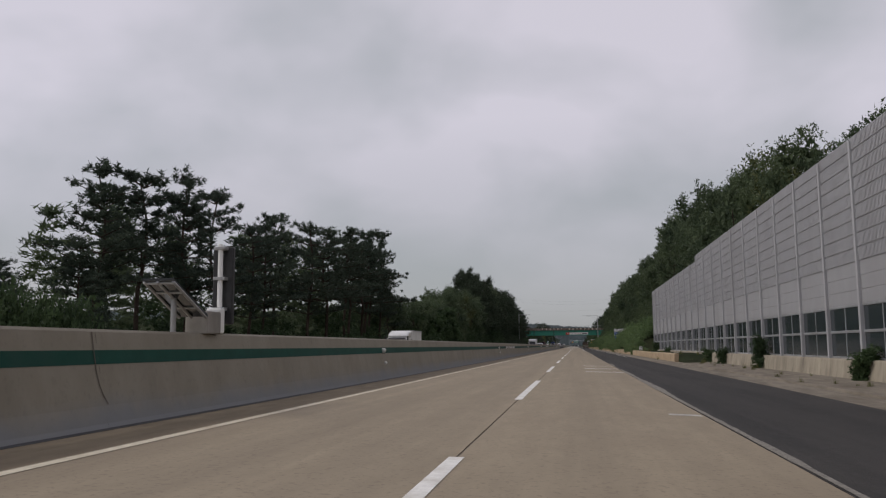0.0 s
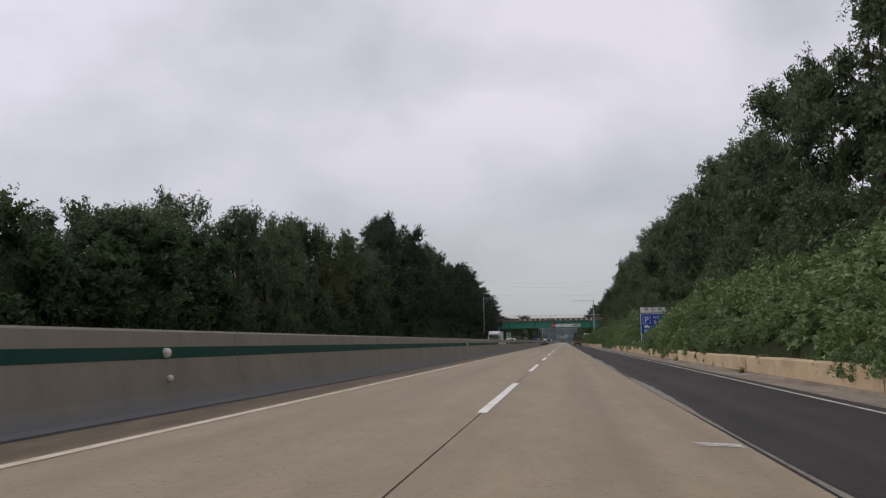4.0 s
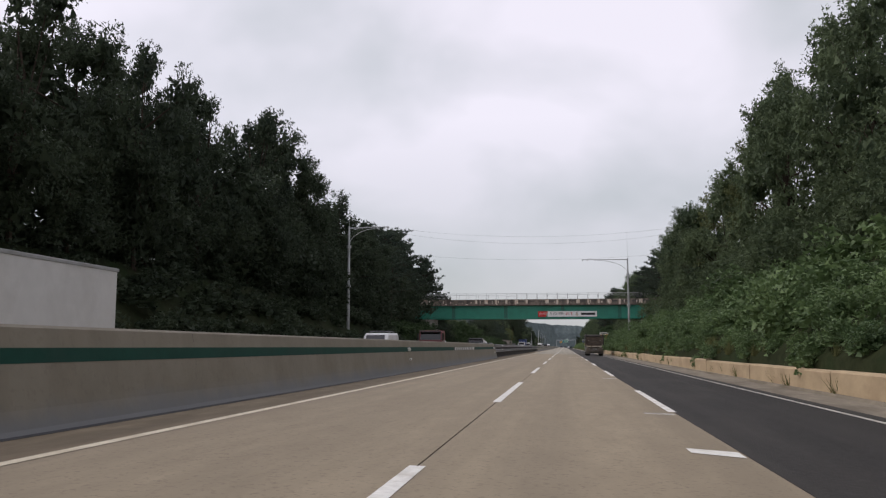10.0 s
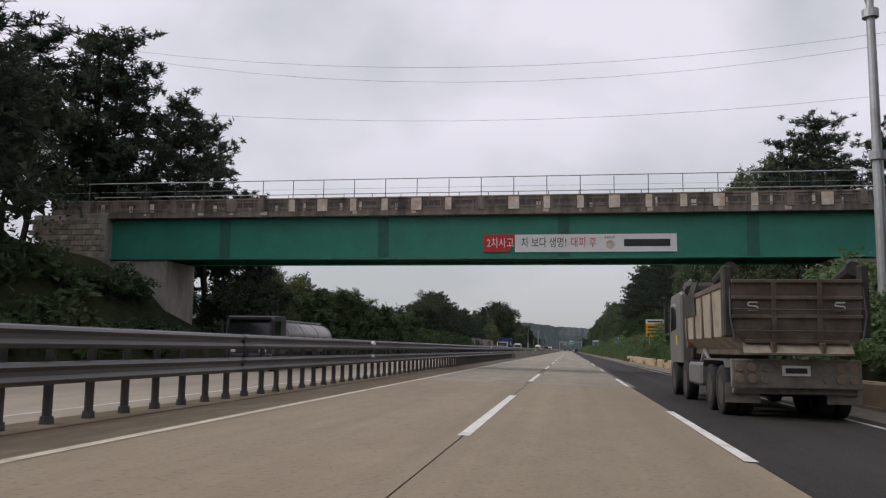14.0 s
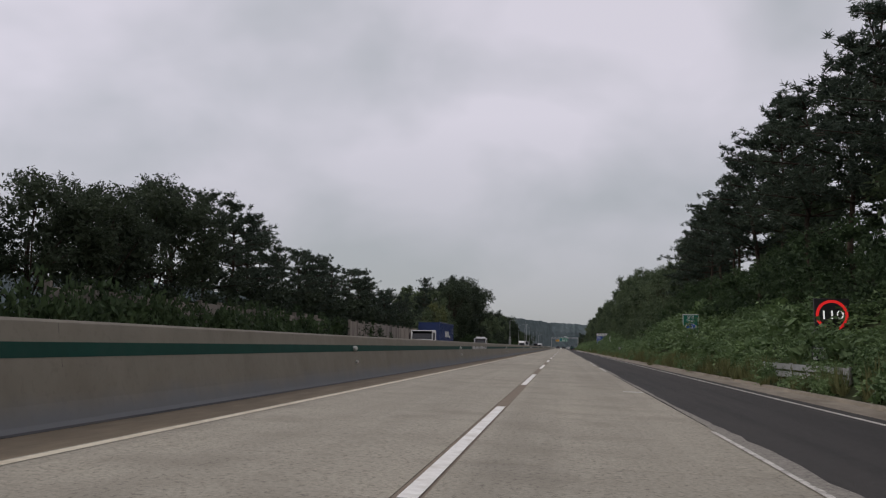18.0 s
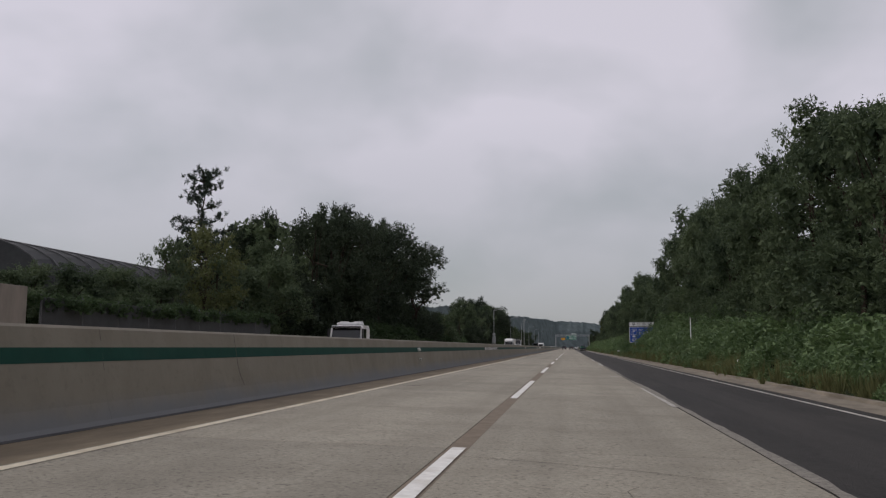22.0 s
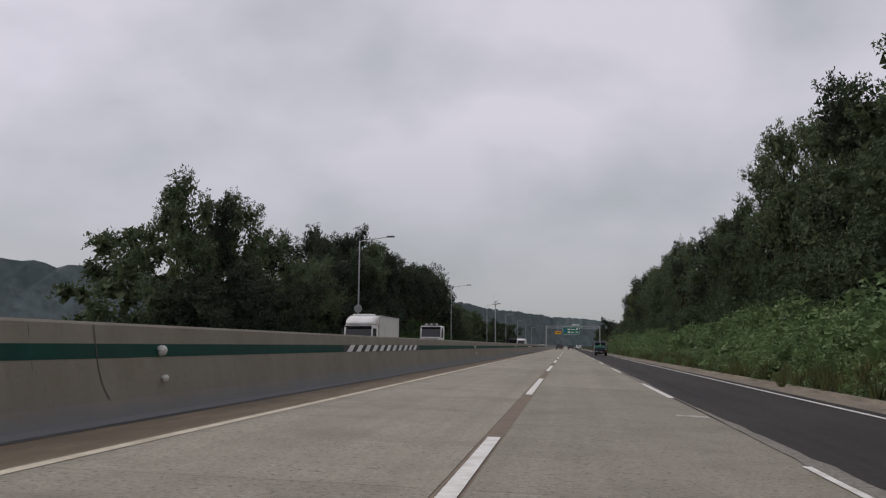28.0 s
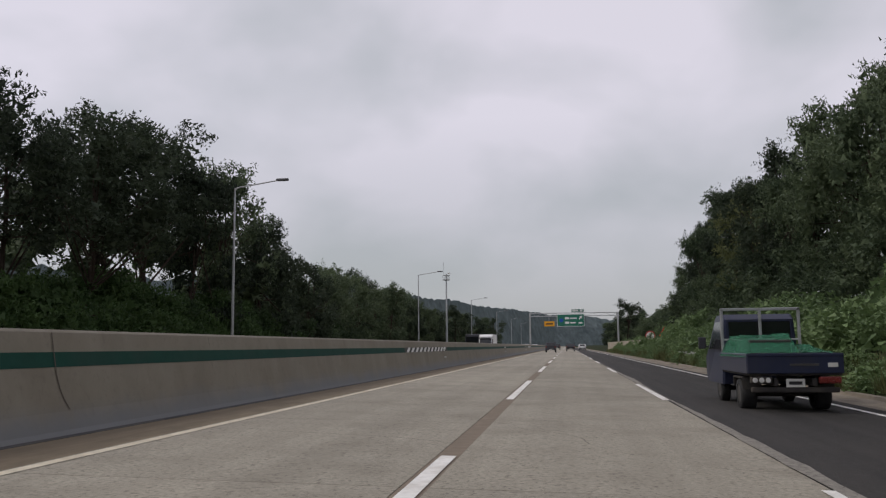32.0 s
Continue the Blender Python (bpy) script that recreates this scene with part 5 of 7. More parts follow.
# grass along the kerbs
TUFT = []
for i in range(5):
    n = 46
    a = rs.rand(n) * 6.283
    base = np.stack([np.cos(a), np.sin(a), np.zeros(n)], 1) * (0.3 * rs.rand(n))[:, None]
    tip = base * 2.2 + np.stack([np.zeros(n), np.zeros(n), 0.5 + 0.5 * rs.rand(n)], 1) + rs.normal(size=(n, 3)) * 0.1
    side_ = np.stack([-np.sin(a), np.cos(a), np.zeros(n)], 1) * 0.035
    TUFT.append(np.stack([base - side_, base + side_, tip], 1).reshape(-1, 3))
for y0 in range(0, 1000, 250):
    items = []
    for _ in range(520 if y0 < 400 else 950):
        y = random.uniform(y0, y0 + 250)
        x = random.choice((random.gauss(8.75, 0.12), random.gauss(9.3, 0.35)))
        if y < 470:
            if y > 70 and x < 9.0:
                continue
            x = random.gauss(9.0, 0.2) if y > 70 else random.gauss(9.9, 0.5)
        if y < 112 and random.random() < 0.7:
            continue
        w = random.uniform(0.3, 0.75) if y > 112 else random.uniform(0.18, 0.4)
        items.append((random.choice(TUFT), x, y, max(ground_z(x, y), -0.1) - 0.03, w, w * random.uniform(0.7, 1.4)))
    scatter("grass", "dry and green grass tufts along the kerb", "grass", items, "grass")


# ---- far hills ----
def ridge(name, pts, foot, seed):
    """A wooded ridge with a ragged crest, from (x, y, z) points."""
    b = Build()
    rows = []
    path = [Vector(p) for p in pts]
    n = 0
    for a, c in zip(path, path[1:]):
        k = max(4, int((c - a).length / 7))
        for i in range(k):
            p = a.lerp(c, i / k)
            h = p.z * (1 + 0.10 * noise.noise(Vector((p.x * 0.012, p.y * 0.012, seed)))) + 2.6 * noise.noise(Vector((p.x * 0.11, p.y * 0.11, seed))) + 1.5 * noise.noise(Vector((p.x * 0.3, p.y * 0.3, seed)))
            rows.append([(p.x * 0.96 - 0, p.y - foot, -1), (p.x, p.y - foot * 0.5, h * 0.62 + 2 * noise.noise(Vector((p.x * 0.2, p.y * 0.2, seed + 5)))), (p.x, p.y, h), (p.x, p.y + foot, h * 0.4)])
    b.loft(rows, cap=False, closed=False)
    return tagged(part(name, b, "hill"), "wooded hills on the horizon, haze mixed into their colour", "hills", kind="structure")


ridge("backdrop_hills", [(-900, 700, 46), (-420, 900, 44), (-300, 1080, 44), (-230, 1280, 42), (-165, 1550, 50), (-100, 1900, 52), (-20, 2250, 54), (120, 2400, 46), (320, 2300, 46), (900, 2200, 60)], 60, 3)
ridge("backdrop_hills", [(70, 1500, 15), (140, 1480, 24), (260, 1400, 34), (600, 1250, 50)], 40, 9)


# ---- vehicles ----
M.update(
    tyre=material("tyre rubber", (0.022, 0.022, 0.023), 0.85, 0.2, 0.1, 0.3, world_space=False),
    rim=material("dull steel rim", (0.11, 0.105, 0.10), 0.4, 0.15, 0.1, metal=0.7, world_space=False),
    chassis=material("dirty chassis black", (0.035, 0.032, 0.03), 0.8, 0.3, 0.3, stain=(0.09, 0.075, 0.06), stain_size=0.5, world_space=False),
    dump_steel=material("muddy brown dump body steel", (0.115, 0.088, 0.068), 0.8, 0.25, 0.3, 0.2, stain=(0.19, 0.155, 0.125), stain_size=0.5, stain_amount=0.7, world_space=False),
    dump_pale=material("dusty beige dump body side", (0.36, 0.32, 0.255), 0.8, 0.15, 0.3, 0.2, stain=(0.2, 0.16, 0.12), stain_size=0.5, stain_amount=0.8, world_space=False),
    cab_silver=material("dusty silver cab paint", (0.20, 0.20, 0.205), 0.45, 0.1, 0.6, metal=0.3, stain=(0.2, 0.18, 0.16), stain_size=0.9, world_space=False),
    dusty_grey=material("dust-caked grey steel", (0.20, 0.18, 0.155), 0.85, 0.2, 0.2, 0.2, stain=(0.09, 0.08, 0.07), stain_size=0.35, stain_amount=0.8, world_space=False),
    orange_rust=material("rusty orange guard", (0.22, 0.10, 0.06), 0.8, 0.3, 0.3, stain=(0.15, 0.08, 0.05), stain_size=0.4, world_space=False),
    lamp_red=material("red tail lamp", (0.17, 0.022, 0.018), 0.35, 0.1, 0.1, world_space=False),
    lamp_orange=material("dusty amber lamp", (0.22, 0.165, 0.125), 0.35, 0.1, 0.1, world_space=False),
    lamp_white=material("clear lamp", (0.6, 0.6, 0.58), 0.25, 0.1, 0.1, world_space=False),
    car_glass=glass("tinted vehicle glass", (0.012, 0.014, 0.016), 0.08),
    navy=material("navy blue truck paint", (0.016, 0.022, 0.055), 0.35, 0.1, 0.5, stain=(0.035, 0.036, 0.05), stain_size=0.6, world_space=False),
    net_green=see_through(material("green netting", (0.010, 0.125, 0.062), 0.8, 0.5, 0.05, 0.6, world_space=False), 0.3),
    van_white=material("white truck paint", (0.72, 0.72, 0.72), 0.4, 0.05, 0.6, stain=(0.5, 0.49, 0.47), stain_size=1.5, world_space=False),
    box_grey=material("dull white box panel", (0.60, 0.60, 0.585), 0.5, 0.05, 0.6, stain=(0.45, 0.44, 0.42), stain_size=1.5, world_space=False),
    container=material("blue container steel", (0.01, 0.03, 0.12), 0.5, 0.12, 0.6, stain=(0.02, 0.035, 0.11), stain_size=1.5, world_space=False),
    dark_grey=material("dark grey car paint", (0.045, 0.047, 0.055), 0.3, 0.06, 0.5, world_space=False),
    car_black=material("black car paint", (0.018, 0.018, 0.02), 0.25, 0.06, 0.5, world_space=False),
    tank_steel=material("dull tanker steel", (0.33, 0.32, 0.30), 0.4, 0.15, 0.6, metal=0.6, stain=(0.2, 0.18, 0.15), stain_size=0.8, world_space=False),
    maroon=material("maroon truck paint", (0.16, 0.045, 0.05), 0.4, 0.1, 0.5, world_space=False),
    plate=material("number plate", (0.62, 0.62, 0.58), 0.5, 0.05, 0.2, world_space=False),
    plate_yellow=material("yellow plate", (0.62, 0.45, 0.06), 0.5, 0.05, 0.2, world_space=False),
)


def wheel(parent, x, y, r=0.5, w=0.28, dual=False, out=1):
    """A tyre with its rim, axle along x; out: the side that shows."""
    b = Build()
    prof = [(-0.5, 0.62), (-0.5, 0.9), (-0.42, 0.985), (-0.2, 1.0), (0.2, 1.0), (0.42, 0.985), (0.5, 0.9), (0.5, 0.62)]
    k = 22
    b.loft([[(x + a * w, y + q * r * math.cos(6.2832 * i / k), r + q * r * math.sin(6.2832 * i / k)) for i in range(k)] for a, q in prof], cap=False)
    t = part("wheel", b, "tyre", parent, smooth=True)
    rim = Build()
    d = out * w * (0.2 if not dual else 0.0)
    rim.loft([[(x + a, y + q * r * math.cos(6.2832 * i / k), r + q * r * math.sin(6.2832 * i / k)) for i in range(k)]
              for a, q in ((out * w * 0.48, 0.63), (d, 0.56), (d, 0.3), (d + out * 0.05, 0.26), (d + out * 0.05, 0.12))], cap=True)
    for i in range(8):
        a = 6.2832 * i / 8
        rim.tube((x + d, y + 0.38 * r * math.cos(a), r + 0.38 * r * math.sin(a)), (x + d + out * 0.03, y + 0.38 * r * math.cos(a), r + 0.38 * r * math.sin(a)), 0.03, 0.025, 6)
    part("rim", rim, "rim", t)
    return t


def cab_over(t, y0, y1, w, z0, z1, paint, front=1, sleeper=0.0, visor=True):
    """A forward-control truck cab from y0 (back) to y1 (front)."""
    h = w / 2
    s = 1 if y1 > y0 else -1
    d = abs(y1 - y0)
    at = lambda q: y0 + s * q
    zs = z0 + (z1 - z0) * 0.46
    side = [(0, z0), (d * 0.97, z0), (d, z0 + 0.25), (d, zs), (d * 0.88, z1 - 0.12), (d * 0.8, z1 - 0.02), (0.12, z1), (0, z1 - 0.1)]
    b = Build()
    rings = []
    for x, k in ((-h, 0.96), (-h + 0.06, 1.0), (h - 0.06, 1.0), (h, 0.96)):
        rings.append([(x, at(d / 2 + (q - d / 2) * k), z0 + (z - z0) * (0.99 if k < 1 else 1)) for q, z in side])
    b.loft(rings)
    body = part("cab", b, paint, t)
    # windscreen, following the rake
    n = Build().poly([(-h + 0.12, at(d + 0.008), zs + 0.06), (h - 0.12, at(d + 0.008), zs + 0.06),
                      (h - 0.16, at(d * 0.885 + 0.012), z1 - 0.2), (-h + 0.16, at(d * 0.885 + 0.012), z1 - 0.2)], [(0, 1, 2, 3)])
    part("windscreen", n, "car_glass", body)
    for sx in (-1, 1):
        x = sx * (h + 0.006)
        part("side_window", Build().poly([(x, at(d * 0.38), zs + 0.04), (x, at(d * 0.9), zs - 0.02), (x, at(d * 0.8), z1 - 0.28), (x, at(d * 0.38), z1 - 0.28)], [(0, 1, 2, 3)]), "car_glass", body)
        m = Build().box(sx * (h + 0.1) - 0.06, sx * (h + 0.1) + 0.06, min(at(d * 0.98), at(d * 1.06)), max(at(d * 0.98), at(d * 1.06)), zs - 0.05, zs + 0.75, 0.02)
        m.tube((sx * h, at(d * 0.95), zs + 0.6), (sx * (h + 0.1), at(d), zs + 0.6), 0.02)
        part("mirror", m, "black", body)
        part("headlamp", Build().box(sx * (h - 0.42) - 0.18, sx * (h - 0.42) + 0.18, min(at(d), at(d + 0.03)), max(at(d), at(d + 0.03)), z0 + 0.05, z0 + 0.25, 0.01), "lamp_white", body)
    part("grille", Build().box(-h + 0.35, h - 0.35, min(at(d), at(d + 0.02)), max(at(d), at(d + 0.02)), z0 + 0.3, zs - 0.12, 0.006), "black", body)
    if visor:
        part("sun_visor", Build().box(-h + 0.1, h - 0.1, min(at(d * 0.9), at(d * 1.03)), max(at(d * 0.9), at(d * 1.03)), z1 - 0.2, z1 - 0.08, 0.02), "black", body)
    part("bumper", Build().box(-h, h, min(at(d * 0.9), at(d + 0.06)), max(at(d * 0.9), at(d + 0.06)), z0 - 0.45, z0 - 0.01, 0.05), paint, body)
    return body


# dump truck, seen from behind on the asphalt lane
dump = thing("dump_truck", "muddy brown dump truck with a dusty silver cab", "truck", (5.78, 386.6, road_z(5.78)))
for x in (-0.42, 0.42):
    part("chassis_rail", Build().box(x - 0.06, x + 0.06, -1.1, 8.4, 0.85, 1.12, 0.01), "chassis", dump)
for y in (0.0, 1.36):
    for s in (-1, 1):
        wheel(dump, s * 0.78, y, 0.52, 0.27, True, s)
        wheel(dump, s * 1.09, y, 0.52, 0.27, True, s)
    part("axle", Build().tube((-0.9, y, 0.52), (0.9, y, 0.52), 0.11), "chassis", dump)
for y in (5.35, 7.75):
    for s in (-1, 1):
        wheel(dump, s * 1.07, y, 0.52, 0.3, False, s)
    part("axle", Build().tube((-0.9, y, 0.52), (0.9, y, 0.52), 0.09), "chassis", dump)
# body: floor, sloped sides, front guard, tailgate
for s in (-1, 1):
    side = Build()
    side.extrude_y([(s * 0.86, 1.32), (s * 1.22, 1.62), (s * 1.25, 2.62), (s * 1.19, 2.62), (s * 1.16, 1.68), (s * 0.83, 1.38)], -1.15, 5.0)
    wall = part("body_side", side, "dump_pale", dump, "dusty beige side board")
    for i in range(5):
        y = -0.7 + i * 1.3
        part("rib", Build().box(s * 1.235 - 0.035, s * 1.235 + 0.035, y, y + 0.12, 1.6, 2.6, 0.01), "dump_steel", wall)
    part("top_rail", Build().box(s * 1.22 - 0.06, s * 1.22 + 0.06, -1.15, 5.0, 2.6, 2.72, 0.015), "dump_steel", wall)
    part("cover_arm", Build().path([(s * 1.25, 4.9, 2.7), (s * 1.12, 5.2, 3.15), (s * 1.12, 4.6, 3.2)], 0.035), "galv", dump)
    part("mudguard", Build().extrude_x([(-0.75, 1.0), (-0.55, 1.16), (1.9, 1.16), (2.1, 1.0), (2.06, 0.98), (1.88, 1.13), (-0.53, 1.13), (-0.71, 0.98)], s * 0.62, s * 1.24), "cab_silver", dump)
    part("strut", Build().tube((s * 1.0, 3.3, 1.35), (s * 0.95, 2.5, 0.95), 0.05).tube((s * 1.0, 3.3, 1.35), (s * 0.95, 4.3, 0.95), 0.05), "galv", dump)
    part("mudflap", Build().box(s * 0.95 - 0.33, s * 0.95 + 0.33, -0.9, -0.88, 0.32, 0.72), "dusty_grey", dump)
    part("side_tank", Build().box(s * 1.0 - 0.22, s * 1.0 + 0.22, 2.6, 4.6, 0.5, 1.05, 0.06), "cab_silver", dump)
part("body_floor", Build().box(-0.95, 0.95, -1.1, 5.0, 1.25, 1.38, 0.02), "dump_steel", dump)
part("front_guard", Build().box(-1.2, 1.2, 4.9, 5.02, 1.4, 3.1, 0.02), "orange_rust", dump, "rusty orange front guard")
part("cover_roll", Build().tube((-1.15, 4.6, 2.92), (1.15, 4.6, 2.92), 0.2, 0.2, 10).tube((-1.2, 4.0, 2.86), (-1.12, 4.7, 3.0), 0.16, 0.2, 8), "chassis", dump, "black rolled load cover")
for s in (-1, 1):
    part("cover_sheet", Build().extrude_y([(s * 1.27, 2.2), (s * 1.29, 2.74), (s * 1.2, 3.02), (s * 1.16, 3.0), (s * 1.25, 2.72), (s * 1.24, 2.2)], 2.9, 4.9), "chassis", dump, "black cover sheet hanging over the side")
    part("gate_chain", Build().path([(s * 1.22, -1.32, 2.6), (s * 1.24, -1.42, 2.0), (s * 1.16, -1.4, 1.5)], 0.018, 5), "post_steel", dump)
part("gate_bar", Build().path([(-1.2, -1.42, 2.14), (0, -1.44, 2.12), (1.2, -1.42, 2.14)], 0.016, 5).path([(-1.2, -1.39, 1.72), (1.2, -1.39, 1.72)], 0.014, 5), "post_steel", dump)
part("cab_shield", Build().extrude_x([(4.9, 3.1), (5.9, 3.02), (6.0, 3.06), (5.0, 3.16)], -1.2, 1.2), "chassis", dump, "black overhanging shield")
gate = part("tailgate", Build().loft([[(x, y - 0.03 * k, z) for x, y, z in ((-0.92, -1.20, 1.45), (0.92, -1.20, 1.45), (1.2, -1.235, 1.75), (1.2, -1.30, 2.72), (-1.2, -1.30, 2.72), (-1.2, -1.235, 1.75))] for k in (0, 2)]), "dump_steel", dump, "brown ribbed tailgate")
for x in (-0.42, 0.42):
    part("rib", Build().extrude_x([(-1.262, 1.45), (-1.362, 2.72), (-1.43, 2.72), (-1.33, 1.45)], x - 0.045, x + 0.045), "dump_steel", gate)
for z in (1.52, 2.0, 2.36, 2.68):
    y = -1.26 - (z - 1.45) * 0.079
    w = 0.95 if z < 1.6 else 1.2
    part("cross_rib", Build().box(-w, w, y - 0.06, y, z - 0.035, z + 0.035, 0.01), "dump_steel", gate)
part("lip", Build().extrude_x([(-1.18, 1.46), (-1.40, 1.26), (-1.42, 1.30), (-1.22, 1.5)], -1.0, 1.0), "dump_pale", gate, "pale scraped lower lip")
for x in (-0.45, 0.45):
    part("latch", Build().box(x - 0.05, x + 0.05, -1.42, -1.2, 1.28, 1.5, 0.02), "dump_steel", gate)
for x in (-0.8, 0.8):
    b = Build().path([(x + 0.09, -1.342, 2.27), (x - 0.08, -1.342, 2.27), (x - 0.09, -1.338, 2.21), (x + 0.08, -1.338, 2.19), (x + 0.09, -1.334, 2.13), (x - 0.08, -1.334, 2.12)], 0.018, 5)
    part("maker_mark", b, "plate", gate, "pale worn mark")
for s in (-1, 1):
    part("hinge_post", Build().box(s * 1.26 - 0.08, s * 1.26 + 0.08, -1.34, -1.0, 1.6, 3.0, 0.03), "chassis", dump)
    part("tarp_roll", Build().tube((s * 1.15, -1.1, 2.95), (s * 1.2, 0.1, 2.82), 0.15, 0.11, 10), "chassis", dump, "black rolled cover")
rear = part("lamp_board", Build().box(-1.2, 1.2, -1.16, -1.04, 0.62, 1.18, 0.02), "dusty_grey", dump, "dusty rear lamp board")
for s in (-1, 1):
    for i in range(3):
        for j in range(2):
            part("lamp", Build().tube((s * (1.05 - 0.24 * i), -1.16, 1.02 - 0.22 * j), (s * (1.05 - 0.24 * i), -1.19, 1.02 - 0.22 * j), 0.085, 0.08, 14), "lamp_orange" if i < 2 else "dusty_grey", rear)
part("number_plate", Build().box(-0.26, 0.26, -1.185, -1.16, 0.86, 1.06, 0.004), "plate", rear)
part("plate_bar", Build().box(-0.2, 0.2, -1.19, -1.186, 0.91, 1.01), "black", rear)
part("underrun_bar", Build().box(-1.15, 1.15, -1.0, -0.9, 0.5, 0.62, 0.02), "dusty_grey", dump)
cab_body = cab_over(dump, 5.95, 8.5, 2.45, 1.0, 3.0, "cab_silver")
part("number_panel", Build().box(-1.245, -1.232, 6.6, 6.95, 1.5, 1.78), "plate_yellow", cab_body, "yellow panel with black figures")
part("exhaust_stack", Build().tube((0.8, 5.7, 1.1), (0.8, 5.7, 2.7), 0.1).box(-1.0, 1.0, 5.45, 5.8, 1.1, 2.4, 0.03), "chassis", dump)

# small flatbed truck with a net over its load
flat = thing("flatbed_truck", "navy blue small flatbed truck with green netting over its load", "truck", (5.58, 858.7, road_z(5.58)))
for y in (0.0, 2.44):
    for s in (-1, 1):
        wheel(flat, s * 0.70, y, 0.31, 0.2 if y else 0.3, False, s)
    part("axle", Build().tube((-0.6, y, 0.31), (0.6, y, 0.31), 0.06), "chassis", flat)
for x in (-0.35, 0.35):
    part("chassis_rail", Build().box(x - 0.04, x + 0.04, -1.0, 3.2, 0.5, 0.64, 0.008), "chassis", flat)
part("bed_floor", Build().box(-0.84, 0.84, -1.02, 1.75, 0.70, 0.78, 0.01), "chassis", flat)
tg = part("tailgate", Build().box(-0.87, 0.87, -1.06, -1.02, 0.74, 1.12, 0.012).box(-0.87, 0.87, -1.075, -1.05, 1.06, 1.12, 0.008), "navy", flat)
part("maker_mark", Build().box(-0.1, 0.42, -1.072, -1.062, 0.885, 0.925), "rim", tg, "pale bar of lettering")
part("model_mark", Build().box(0.58, 0.76, -1.072, -1.062, 0.86, 0.94), "plate", tg)
for s in (-1, 1):
    part("bed_side", Build().box(s * 0.86 - 0.02, s * 0.86 + 0.02, -1.02, 1.75, 0.74, 1.12, 0.01), "navy", flat)
    lamp = part("tail_lamp", Build().box(s * 0.62 - 0.2, s * 0.62 + 0.2, -1.04, -0.94, 0.55, 0.68, 0.02), "lamp_red" if s > 0 else "chassis", flat)
    for i in range(3):
        part("lens", Build().tube((s * 0.62 - 0.12 + i * 0.12, -1.04, 0.615), (s * 0.62 - 0.12 + i * 0.12, -1.055, 0.615), 0.05, 0.045, 12), "lamp_white" if s < 0 else "lamp_red", lamp)
    part("mudguard", Build().extrude_x([(-0.45, 0.42), (-0.42, 0.66), (0.42, 0.66), (0.45, 0.45), (0.42, 0.45), (0.4, 0.63), (-0.4, 0.63), (-0.42, 0.42)], s * 0.5, s * 0.86), "chassis", flat)
    part("rack_post", Build().box(s * 0.82 - 0.03, s * 0.82 + 0.03, 1.66, 1.72, 0.78, 2.1, 0.008), "galv", flat)
part("rack_bar", Build().box(-0.85, 0.85, 1.66, 1.72, 2.04, 2.1, 0.008), "galv", flat)
part("rack_post", Build().box(-0.03, 0.03, 1.66, 1.72, 0.78, 2.05, 0.008), "galv", flat)
part("rack_bar", Build().box(-0.85, 0.85, 1.67, 1.71, 1.38, 1.42, 0.006), "galv", flat)
part("number_plate", Build().box(-0.17, 0.17, -1.0, -0.985, 0.48, 0.64, 0.004), "plate", flat)
part("plate_bar", Build().box(-0.12, 0.12, -1.004, -1.001, 0.53, 0.59), "black", flat)
part("rear_bumper", Build().box(-0.8, 0.8, -0.98, -0.9, 0.38, 0.48, 0.02), "chassis", flat)
h = 0.84
body = Build()
side = [(1.8, 0.42), (3.75, 0.42), (3.92, 0.6), (3.9, 1.0), (3.55, 1.22), (3.0, 1.90), (2.8, 1.97), (1.95, 1.97), (1.8, 1.85)]
body.loft([[(x, 2.8 + (y - 2.8) * k, z) for y, z in side] for x, k in ((-h, 0.97), (-h + 0.05, 1), (h - 0.05, 1), (h, 0.97))])
narrow = lambda z: 1 - 0.13 * max(0, (z - 1.1) / 0.85)
body.v = [(x * narrow(z), y, z) for x, y, z in body.v]
cab_b = part("cab", body, "navy", flat)
part("rear_window", Build().box(-0.66, 0.66, 1.782, 1.80, 1.27, 1.80, 0.01), "car_glass", cab_b)
part("windscreen", Build().poly([(-0.72, 3.58, 1.24), (0.72, 3.58, 1.24), (0.68, 3.06, 1.86), (-0.68, 3.06, 1.86)], [(0, 1, 2, 3)]), "car_glass", cab_b)
for s in (-1, 1):
    part("side_window", Build().poly([(s * 0.846 * narrow(z), y, z) for y, z in ((2.0, 1.2), (3.4, 1.2), (2.95, 1.82), (2.0, 1.82))], [(0, 1, 2, 3)]), "car_glass", cab_b)
    part("mirror", Build().box(s * 1.0 - 0.09, s * 1.0 + 0.09, 3.35, 3.42, 1.2, 1.48, 0.02).tube((s * 0.84, 3.4, 1.25), (s * 1.0, 3.4, 1.28), 0.015), "dark_grey", cab_b)
